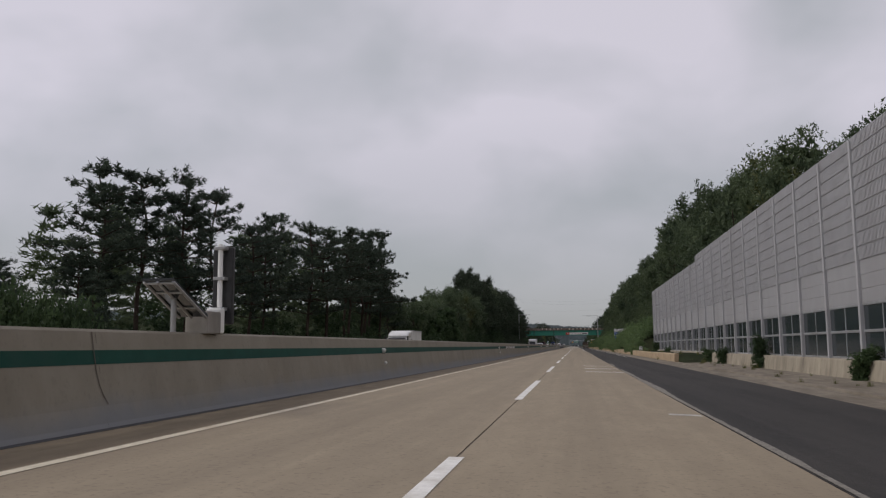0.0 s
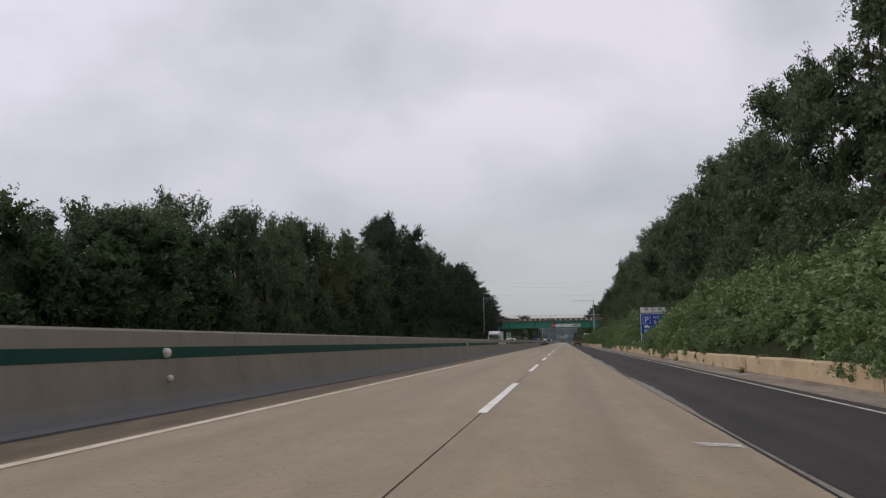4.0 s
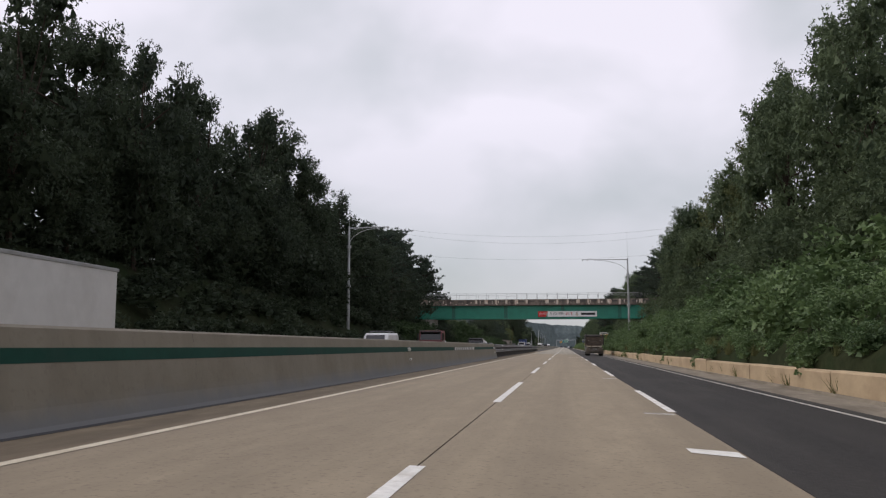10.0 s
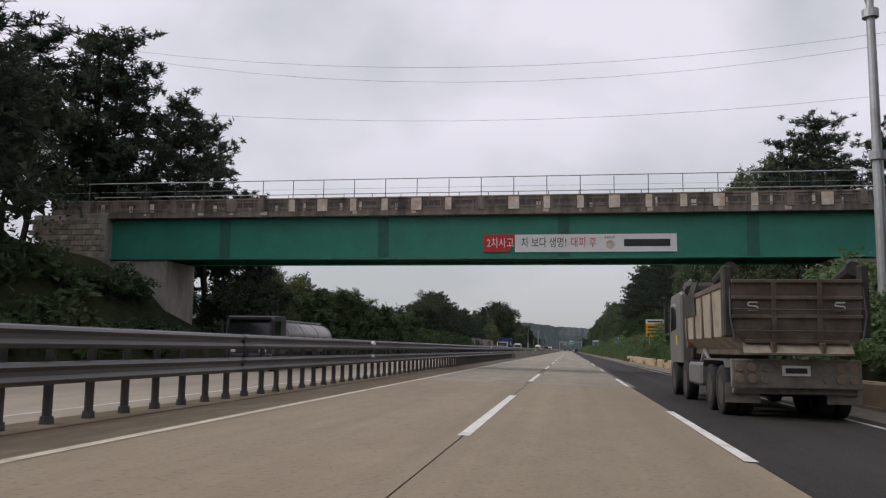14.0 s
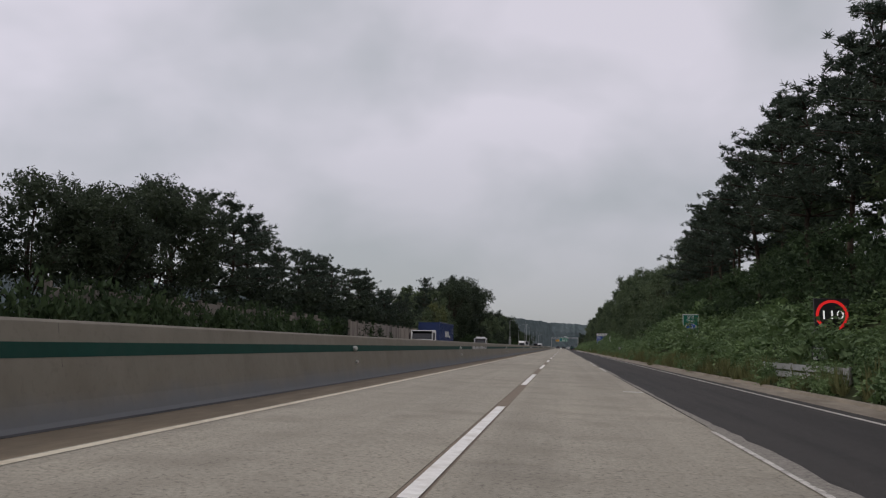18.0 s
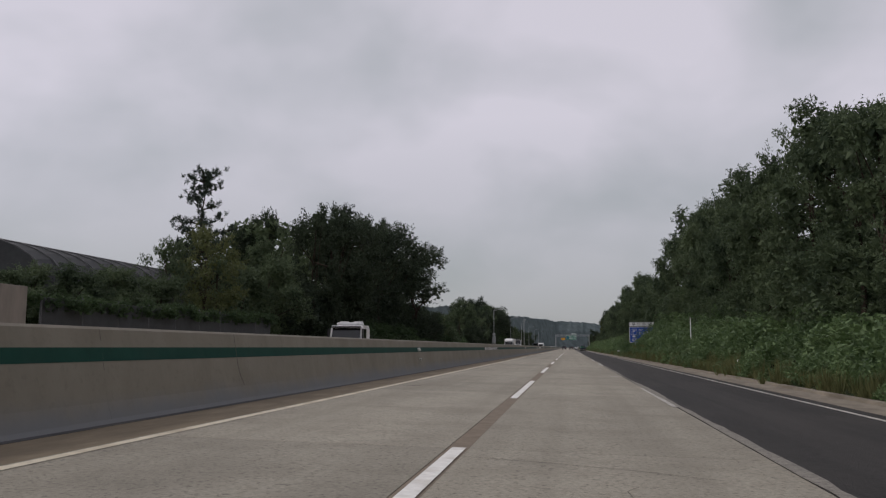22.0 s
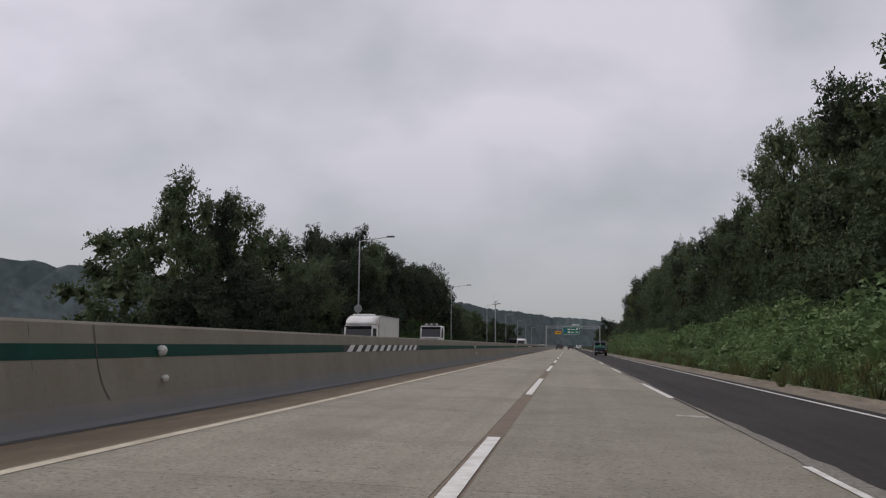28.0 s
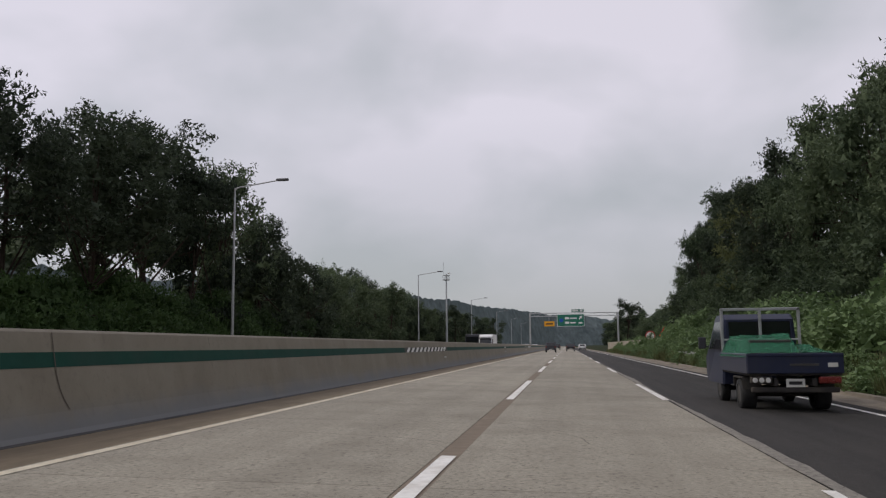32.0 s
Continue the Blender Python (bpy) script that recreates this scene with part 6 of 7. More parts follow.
# the crates under the net stand against the headboard, lower towards the kerb side
part("crate", Build().box(-0.6, 0.22, 0.0, 1.5, 0.79, 1.38, 0.02), "chassis", flat, "dark crate under the net")
part("crate", Build().box(0.3, 0.7, 0.2, 1.4, 0.79, 1.1, 0.02), "chassis", flat)
net = Build()
nx, ny = 23, 21
random.seed(5)
for j in range(ny):
    for i in range(nx):
        u, v = i / (nx - 1), j / (ny - 1)
        x, y = -0.9 + 1.8 * u, -1.0 + 2.65 * v
        tall = 0.34 * clamp((x + 0.86) / 0.2, 0, 1) * clamp((0.34 - x) / 0.1, 0, 1) + 0.14 * clamp((x - 0.2) / 0.1, 0, 1) * clamp((0.86 - x) / 0.2, 0, 1)
        z = 1.135 + tall * clamp((y + 0.45) / 0.8, 0, 1) + 0.03 * noise.noise(Vector((x * 7, y * 7, 0)))
        if i in (0, nx - 1):
            z = 1.05 + 0.02 * noise.noise(Vector((0, y * 5, 2)))
        net.v.append((x, y, z))
net.f = [(j * nx + i, j * nx + i + 1, (j + 1) * nx + i + 1, (j + 1) * nx + i) for j in range(ny - 1) for i in range(nx - 1)]
part("net", net, "net_green", flat, "green net tied over the load")


def car(name, label, at, turn, paint, pickup=False, w=1.86):
    """A car or pickup; the front looks along +y before turning."""
    t = thing(name, label, "car", at, turn)
    h = w / 2
    L = 4.9 if pickup else 4.6
    side = ([(-2.4, 0.45), (2.3, 0.42), (2.45, 0.7), (2.4, 0.98), (1.25, 1.12), (0.55, 1.74), (-0.75, 1.78), (-0.95, 1.15), (-2.42, 1.15)] if pickup else
            [(-2.25, 0.45), (2.2, 0.4), (2.32, 0.7), (2.2, 0.95), (1.1, 1.06), (0.4, 1.62), (-1.6, 1.66), (-2.15, 1.1), (-2.3, 0.9)])
    b = Build()
    b.loft([[(x, y * k, 0.4 + (z - 0.4) * kz) for y, z in side] for x, k, kz in ((-h, 0.96, 0.97), (-h + 0.1, 1, 1), (h - 0.1, 1, 1), (h, 0.96, 0.97))])
    body = part("body", b, paint, t)
    yb, zb, yt, zt = (-0.96, 1.2, -0.78, 1.7) if pickup else (-2.13, 1.14, -1.68, 1.58)
    part("rear_window", Build().poly([(-h + 0.2, yb - 0.02, zb), (h - 0.2, yb - 0.02, zb), (h - 0.28, yt - 0.02, zt), (-h + 0.28, yt - 0.02, zt)], [(0, 1, 2, 3)]), "car_glass", body)
    part("windscreen", Build().poly([(-h + 0.16, 1.17, 1.12), (h - 0.16, 1.17, 1.12), (h - 0.26, 0.52, 1.62), (-h + 0.26, 0.52, 1.62)], [(0, 1, 2, 3)]), "car_glass", body)
    for s in (-1, 1):
        part("side_window", Build().poly([(s * (h + 0.004), -0.7 if pickup else -1.5, 1.14), (s * (h + 0.004), 0.95, 1.12), (s * (h + 0.004), 0.42, 1.55), (s * (h + 0.004), -0.65 if pickup else -1.3, 1.56)], [(0, 1, 2, 3)]), "car_glass", body)
        part("tail_lamp", Build().box(s * (h - 0.16) - 0.12, s * (h - 0.16) + 0.12, side[0][0] - 0.03, side[0][0] + 0.1, 0.85, 1.08, 0.02), "lamp_red", body)
        part("headlamp", Build().box(s * (h - 0.25) - 0.2, s * (h - 0.25) + 0.2, 2.28, 2.46, 0.72, 0.86, 0.02), "lamp_white", body)
        part("mirror", Build().box(s * (h + 0.1) - 0.1, s * (h + 0.1) + 0.1, 0.75, 0.85, 1.05, 1.2, 0.02), paint, body)
        for y in (-1.45, 1.5):
            wheel(t, s * (h - 0.12), y, 0.36, 0.24, False, s)
    part("rear_bumper", Build().box(-h + 0.05, h - 0.05, side[0][0] - 0.08, side[0][0] + 0.1, 0.42, 0.66, 0.03), "chassis" if not pickup else paint, body)
    part("number_plate", Build().box(-0.26, 0.26, side[0][0] - 0.1, side[0][0] - 0.08, 0.5, 0.62), "plate", body)
    if pickup:
        part("bed_cover", Build().box(-h + 0.12, h - 0.12, -2.38, -1.0, 1.14, 1.19, 0.01), "black", body)
    return t


car("pickup_truck", "dark grey double-cab pickup in the inner lane", (-1.6, 990.5, road_z(-1.6)), 0, "dark_grey", True)
car("suv", "black car in the middle lane", (1.95, 1024.5, road_z(1.95)), 0, "car_black", False)
for x, y, pt in ((5.3, 1075, "van_white"), (-1.7, 1090, "car_black"), (1.8, 1120, "dark_grey")):
    car("car", "small distant car driving ahead", (x, y, road_z(x)), 0, pt)
for x, y, pt in ((-9.0, 372, "dark_grey"), (-12.5, 1010, "van_white"), (-9, 1046, "van_white"), (-12.5, 1075, "dark_grey"), (-9, 1105, "van_white")):
    car("car", "oncoming car on the opposite carriageway", (x, y, road_z(x)), 180, pt)


def rigid_truck(label, at, paint, box, L=8.2, top=3.5, reefer=False, w=2.4, cab_top=2.75):
    """An oncoming box truck; front looks along -y at the pose given, the box starts at y = 0."""
    t = thing("box_truck", label, "truck", at)
    for x in (-0.4, 0.4):
        part("chassis_rail", Build().box(x - 0.05, x + 0.05, -1.6, L - 0.4, 0.7, 0.95, 0.01), "chassis", t)
    bx = part("cargo_box", Build().box(-w / 2, w / 2, 0, L, 1.0, top, 0.10), box, t)
    for x in (-w / 2, w / 2):
        for z in (1.03, top - 0.04):
            part("corner_rail", Build().box(x - 0.02, x + 0.02, 0.03, L - 0.03, z - 0.05, z + 0.05, 0.008), "galv", bx)
    cab_over(t, -0.25, -2.1, w - 0.15, 0.85, cab_top, paint)
    rise = top - cab_top
    side = [(-0.1, -0.02), (-1.78, -0.02), (-1.86, 0.12), (-1.74, 0.34), (-1.45, 0.62), (-1.0, 0.84), (-0.5, 0.95), (-0.1, 0.97)]
    rings = []
    for q, k in ((-1.0, 0.80), (-0.96, 0.90), (-0.82, 0.98), (-0.5, 1.0), (0.5, 1.0), (0.82, 0.98), (0.96, 0.90), (1.0, 0.80)):
        rings.append([(q * (w / 2 - 0.06), -0.1 + (y + 0.1) * k, cab_top + z * rise * (k if z > 0 else 1)) for y, z in side])
    part("wind_deflector", Build().loft(rings), "van_white", t, smooth=True)
    if reefer:
        unit = part("cooling_unit", Build().box(-0.85, 0.85, -0.6, 0.0, top - 0.55, top + 0.1, 0.06), "van_white", t)
        for i in range(4):
            part("vent", Build().box(-0.6, -0.08, -0.62, -0.6, top - 0.4 + 0.1 * i, top - 0.35 + 0.1 * i).box(0.08, 0.6, -0.62, -0.6, top - 0.4 + 0.1 * i, top - 0.35 + 0.1 * i), "black", unit)
    for y in (-1.2, L - 2.2):
        for s in (-1, 1):
            wheel(t, s * (w / 2 - 0.2), y, 0.46, 0.27, False, s)
    return t


rigid_truck("white box truck with a rounded wind deflector, oncoming", (-12.7, 276.4, road_z(-12.7)), "van_white", "box_grey")
rigid_truck("white refrigerated box truck, oncoming", (-14.6, 802.2, road_z(-14.6)), "van_white", "box_grey", 7.4, 3.5, True)
rigid_truck("small white box truck, oncoming", (-14.0, 74.0, road_z(-14.0)), "van_white", "box_grey", 4.6, 2.7, False, 1.9, 2.1)
rigid_truck("white box truck far off on the opposite carriageway", (-12.5, 985.0, road_z(-12.5)), "van_white", "van_white", 6.5, 3.3)


def tractor(t, paint, top=3.0, w=2.45):
    """A tractor unit; front along -y, fifth wheel at y = 0."""
    for x in (-0.42, 0.42):
        part("chassis_rail", Build().box(x - 0.06, x + 0.06, -4.6, 1.4, 0.8, 1.05, 0.01), "chassis", t)
    c = cab_over(t, -2.6, -4.9, w, 1.0, top, paint)
    for y in (-4.0, -0.3, 1.0):
        for s in (-1, 1):
            wheel(t, s * 1.05, y, 0.5, 0.3, False, s)
    for s in (-1, 1):
        part("side_deflector", Build().box(s * 1.1 - 0.03, s * 1.1 + 0.03, -2.6, -2.0, 1.2, top - 0.2, 0.01), paint, t)
        part("mudguard", Build().box(s * 1.05 - 0.18, s * 1.05 + 0.18, -0.85, 1.55, 1.05, 1.1, 0.01), "chassis", t)
        part("tail_post", Build().box(s * 0.6 - 0.16, s * 0.6 + 0.16, 1.5, 1.6, 1.0, 1.9, 0.03), "van_white", t)
    part("fifth_wheel", Build().tube((0, 0.3, 1.1), (0, 0.3, 1.2), 0.5, 0.45, 16), "chassis", t)
    return c


bob = thing("tractor_unit", "white truck tractor without its trailer, oncoming", "truck", (-15.2, 645.5, road_z(-15.2)))
c = tractor(bob, "van_white", 2.9)
part("roof_box", Build().box(-0.9, 0.9, -4.3, -2.9, 2.9, 3.12, 0.08), "van_white", c)
for x in (-0.6, 0.5):
    part("roof_lamp", Build().box(x - 0.35, x + 0.35, -3.2, -3.0, 3.1, 3.22, 0.02), "lamp_white", c)
tall = thing("cargo_truck", "white high-cab truck with a roof rack and lamps, oncoming", "truck", (-14.5, 838.0, road_z(-14.5)))
c = tractor(tall, "van_white", 3.45)
part("roof_rack", Build().box(-0.85, 0.85, -4.2, -3.0, 3.46, 3.52, 0.01).box(-0.85, 0.85, -4.25, -4.19, 3.46, 3.72, 0.01), "post_steel", c, "dark roof rack")
for x in (-0.6, 0.0, 0.6):
    part("roof_lamp", Build().tube((x, -4.26, 3.62), (x, -4.34, 3.62), 0.11, 0.12, 12), "lamp_white", c)
part("headboard", Build().box(-1.1, 1.1, -2.3, -2.2, 1.1, 3.2, 0.03), "galv", tall)

van = thing("minibus", "white minibus with a roof carrier, oncoming", "van", (-12.2, 323.0, road_z(-12.2)))
side = [(2.5, 0.4), (-2.3, 0.4), (-2.52, 0.6), (-2.5, 1.05), (-2.1, 1.32), (-1.35, 2.12), (-1.0, 2.22), (2.3, 2.26), (2.5, 2.05)]
rings = [[(x, y * k, 0.4 + (z - 0.4) * kz) for y, z in side] for x, k, kz in ((-0.92, 0.96, 0.93), (-0.84, 0.99, 0.99), (-0.7, 1, 1), (0.7, 1, 1), (0.84, 0.99, 0.99), (0.92, 0.96, 0.93))]
vb = part("body", Build().loft(rings), "van_white", van)
part("windscreen", Build().poly([(-0.76, -2.08, 1.36), (0.76, -2.08, 1.36), (0.68, -1.42, 2.08), (-0.68, -1.42, 2.08)], [(0, 1, 2, 3)]), "car_glass", vb)
for q in (-1, 1):
    for y0, y1 in ((-1.45, -0.45), (-0.35, 0.9), (1.0, 2.2)):
        part("side_window", Build().poly([(q * 0.925, y0, 1.3), (q * 0.925, y1, 1.3), (q * 0.9, y1, 1.95), (q * 0.9, y0 + (0.35 if y0 < -1 else 0), 1.95)], [(0, 1, 2, 3)]), "car_glass", vb)
    part("headlamp", Build().box(q * 0.68 - 0.16, q * 0.68 + 0.16, -2.55, -2.44, 0.72, 0.92, 0.02), "lamp_white", vb)
    part("carrier_rail", Build().tube((q * 0.6, -0.9, 2.32), (q * 0.6, 2.0, 2.36), 0.03), "post_steel", vb)
    for y in (-1.6, 1.55):
        wheel(van, q * 0.8, y, 0.34, 0.22, False, q)
for y in (-0.6, 0.6, 1.8):
    part("carrier_bar", Build().tube((-0.65, y, 2.37), (0.65, y, 2.37), 0.025), "post_steel", vb)
maroon = thing("tractor_unit", "maroon truck tractor, oncoming", "truck", (-12.6, 354.0, road_z(-12.6)))
tractor(maroon, "maroon", 2.95)

semi = thing("container_truck", "blue shipping container on a semi-trailer behind a white tractor", "truck", (-14.0, 568.2, road_z(-14.0)))
c = tractor(semi, "van_white", 2.95)
CL = 12.2
walls = Build()
n = 61
for s in (-1, 1):
    rings = []
    for i in range(n * 4):
        y = 0.2 + (CL - 0.4) * i / (n * 4 - 1)
        d = 0.0 if i % 4 in (0, 1) else 0.036
        rings.append([(s * (1.2 - d), y, 1.42), (s * (1.2 - d), y, 3.9)])
    walls.loft(rings, cap=False, closed=False)
walls.box(-1.18, 1.18, 0.1, CL - 0.1, 3.86, 3.93).box(-1.18, 1.18, 0.1, 0.16, 1.4, 3.9).box(-1.18, 1.18, CL - 0.16, CL - 0.1, 1.4, 3.9).box(-1.16, 1.16, 0.1, CL - 0.1, 1.32, 1.4)
box = part("container", walls, "container", semi, "blue corrugated container")
for s in (-1, 1):
    for z in (1.37, 3.93):
        part("corner_rail", Build().box(s * 1.2 - 0.03, s * 1.2 + 0.03, 0, CL, z - 0.07, z + 0.05, 0.01), "container", box)
    for y in (0.06, CL - 0.06):
        part("corner_post", Build().box(s * 1.2 - 0.04, s * 1.2 + 0.04, y - 0.08, y + 0.08, 1.3, 4.0, 0.01), "container", box)
    part("trailer_rail", Build().box(s * 0.5 - 0.06, s * 0.5 + 0.06, 0, CL, 1.0, 1.3, 0.01), "chassis", semi)
    for y in (8.6, 9.9, 11.2):
        wheel(semi, s * 1.05, y, 0.5, 0.35, False, s)
mark = Build()
for i, w in enumerate((0.62, 0.75, 0.62, 0.6)):
    mark.box(1.205, 1.212, 4.7 + i * 0.85, 4.7 + i * 0.85 + w, 2.3, 3.0)
part("company_mark", mark, "plate", box, "row of white block shapes")
part("company_mark", Build().box(1.205, 1.212, 8.15, 9.3, 2.25, 2.5), "plate", box, "small white bar")
part("code_bar", Build().box(1.205, 1.212, 11.15, 11.2, 2.4, 3.6).box(1.205, 1.212, 11.4, 11.45, 2.7, 3.6), "plate", box)

tank = thing("tank_truck", "steel tank truck with a dark cab, oncoming", "truck", (-14.0, 409.5, road_z(-14.0)))
k = 20
rings = [[(1.15 * q * math.cos(6.2832 * i / k), y, 1.75 + 0.85 * q * math.sin(6.2832 * i / k)) for i in range(k)] for y, q in ((-0.1, 0.6), (0.05, 0.95), (0.2, 1.0), (8.2, 1.0), (8.4, 0.95), (8.5, 0.6))]
tk = part("tank", Build().loft(rings), "tank_steel", tank, "ribbed steel tank", True)
for y in (0.3, 2.9, 5.5, 8.1):
    rr = [[(1.18 * math.cos(6.2832 * i / k), y + d, 1.75 + 0.88 * math.sin(6.2832 * i / k)) for i in range(k)] for d in (-0.05, 0.05)]
    part("band", Build().loft(rr), "tank_steel", tk)
part("walkway", Build().box(-0.4, 0.4, 0.2, 8.2, 2.58, 2.66, 0.01), "galv", tk)
for x in (-0.42, 0.42):
    part("chassis_rail", Build().box(x - 0.06, x + 0.06, -2.2, 8.3, 0.75, 1.0, 0.01), "chassis", tank)
cab_over(tank, -0.3, -2.4, 2.4, 0.9, 2.75, "dark_grey")
for y in (-1.6, 5.6, 6.9):
    for s in (-1, 1):
        wheel(tank, s * 1.02, y, 0.5, 0.3, False, s)
coach = thing("coach", "dark coach far off on the opposite carriageway", "bus", (-15.0, 985.0, road_z(-15)))
part("body", Build().box(-1.25, 1.25, 0, 11, 0.5, 3.4, 0.12), "dark_grey", coach)
part("windscreen", Build().box(-1.1, 1.1, -0.012, 0.0, 1.4, 3.0, 0.0), "car_glass", coach)
for s in (-1, 1):
    part("window_band", Build().box(s * 1.25 - 0.006, s * 1.25 + 0.006, 0.4, 10.6, 1.8, 2.8), "car_glass", coach)
    for y in (2.4, 8.4):
        wheel(coach, s * 1.08, y, 0.5, 0.3, False, s)


# ---- poles, signs and roadside things ----
def street_lamp(y, boxes=False):
    t = thing("street_lamp", "tall slim galvanised street lamp with one arm" if not boxes else "tall slim street lamp carrying a round sign and a cabinet",
              "street lamp", (-20.6, y, -0.2), group="street lamps on the far verge")
    part("pole", Build().tube((0, 0, 0), (0, 0, 12.2), 0.11, 0.06, 10).tube((0, 0, 0), (0, 0, 0.4), 0.16, 0.15, 10), "galv", t, smooth=False)
    part("arm", Build().path([(0, 0, 12.0), (0.15, 0, 12.2), (3.1, 0, 12.62)], 0.045), "galv", t)
    part("lantern", Build().box(2.9, 3.75, -0.14, 0.14, 12.56, 12.72, 0.05), "post_steel", t, "dark flat lantern")
    if boxes:
        part("round_sign", Build().tube((0, -0.08, 5.1), (0, -0.12, 5.1), 0.42, 0.42, 20), "galv", t)
        part("cabinet", Build().box(-0.48, 0.48, -0.35, 0.0, 2.4, 4.5, 0.03), "galv", t)
    return t


for k in range(7):
    street_lamp(823.5 + 70 * k, k == 0)
mast = thing("camera_mast", "tall steel mast with a camera platform and aerials", "mast", (-21.2, 997.0, -0.2))
part("pole", Build().tube((0, 0, 0), (0, 0, 15.2), 0.2, 0.12, 10), "galv", mast)
part("platform", Build().tube((0, 0, 14.0), (0, 0, 14.15), 0.7, 0.7, 10).tube((0, 0, 14.9), (0, 0, 14.95), 0.7, 0.7, 10), "galv", mast)
for i in range(6):
    a = i * 1.047
    part("rail_post", Build().tube((0.68 * math.cos(a), 0.68 * math.sin(a), 14.1), (0.68 * math.cos(a), 0.68 * math.sin(a), 14.95), 0.025), "galv", mast)
part("camera_head", Build().box(0.3, 0.8, -0.12, 0.12, 15.2, 15.45, 0.03).tube((0, 0, 15.1), (0.4, 0, 15.3), 0.03), "white_paint", mast)
part("aerial", Build().tube((-0.5, 0, 14.9), (-0.5, 0, 17.6), 0.02), "galv", mast)


def detector_pole(x, y, z0, top, reach, whip, label):
    """A thick stepped pole with a level arm braced by a bow, over the carriageway."""
    t = thing("detector_pole", label, "pole", (x, y, z0))
    s = 1 if reach > 0 else -1
    h = top - z0
    part("pole", Build().tube((0, 0, 0), (0, 0, h * 0.42), 0.19, 0.17, 12).tube((0, 0, h * 0.42), (0, 0, h * 0.8), 0.16, 0.14, 12).tube((0, 0, h * 0.8), (0, 0, h), 0.13, 0.11, 12), "galv", t, smooth=False)
    for q in (0.42, 0.8):
        part("collar", Build().tube((0, 0, h * q - 0.14), (0, 0, h * q + 0.14), 0.27, 0.27, 12), "galv", t)
    part("arm", Build().tube((0, 0, h - 0.2), (reach, 0, h - 0.1), 0.07, 0.045), "galv", t)
    bow = [(0, 0, h * 0.8 + 0.1)] + [(reach * 0.72 * (1 - math.cos(a)), 0, h * 0.8 + 0.1 + (h * 0.2 - 0.35) * math.sin(a)) for a in (0.3, 0.6, 0.9, 1.2, 1.5)]
    part("bow_brace", Build().path(bow, 0.035), "galv", t)
    for q in (0.72, 0.9, 1.0):
        part("detector", Build().box(reach * q - 0.09, reach * q + 0.09, -0.2, 0.1, h - 0.3, h - 0.08, 0.02), "galv", t)
    part("whip_aerial", Build().tube((0, 0, h), (0, 0, h + whip), 0.02, 0.01), "galv", t)
    return t


detector_pole(-21.9, 350.2, ground_z(-21.9, 350.2) - 0.2, 14.4, 4.4, 2.0, "thick galvanised pole with a level detector arm on the far bank")
detector_pole(11.7, 397.5, ground_z(11.7, 397.5) - 0.3, 15.35, -7.1, 4.4, "thick galvanised pole with a bow-braced arm over the lanes")

for n_, (z0, sag, y) in enumerate(((25.2, 3.0, 432.0), (26.2, 2.4, 433.0), (20.6, 1.8, 431.0))):
    pts = [(-61 + 6 * i, y, z0 - sag * (1 - ((-60 + 6 * i) / 33) ** 2)) for i in range(21)]
    t = thing("overhead_cable", "thin cable strung across the motorway beyond the overpass", "cable")
    part("cable", Build().path([Vector(p) for p in pts], 0.011, 5), "cable", t)
    for x in (-61, 59):
        part("pylon", Build().tube((x, y, 1), (x, y, z0 + 2.4 * sag), 0.16, 0.12, 8), "abut", t)


def board(t, x0, x1, z0, z1, mat, frame_mat=None, y=0.0):
    """A flat sign plate with a thin border of its own."""
    p = part("plate", Build().box(x0, x1, y - 0.02, y + 0.02, z0, z1, 0.008), frame_mat or mat, t)
    if frame_mat:
        e = 0.07 if x1 - x0 > 2 else 0.035
        part("field", Build().box(x0 + e, x1 - e, y - 0.028, y - 0.021, z0 + e, z1 - e), mat, p)
    return p


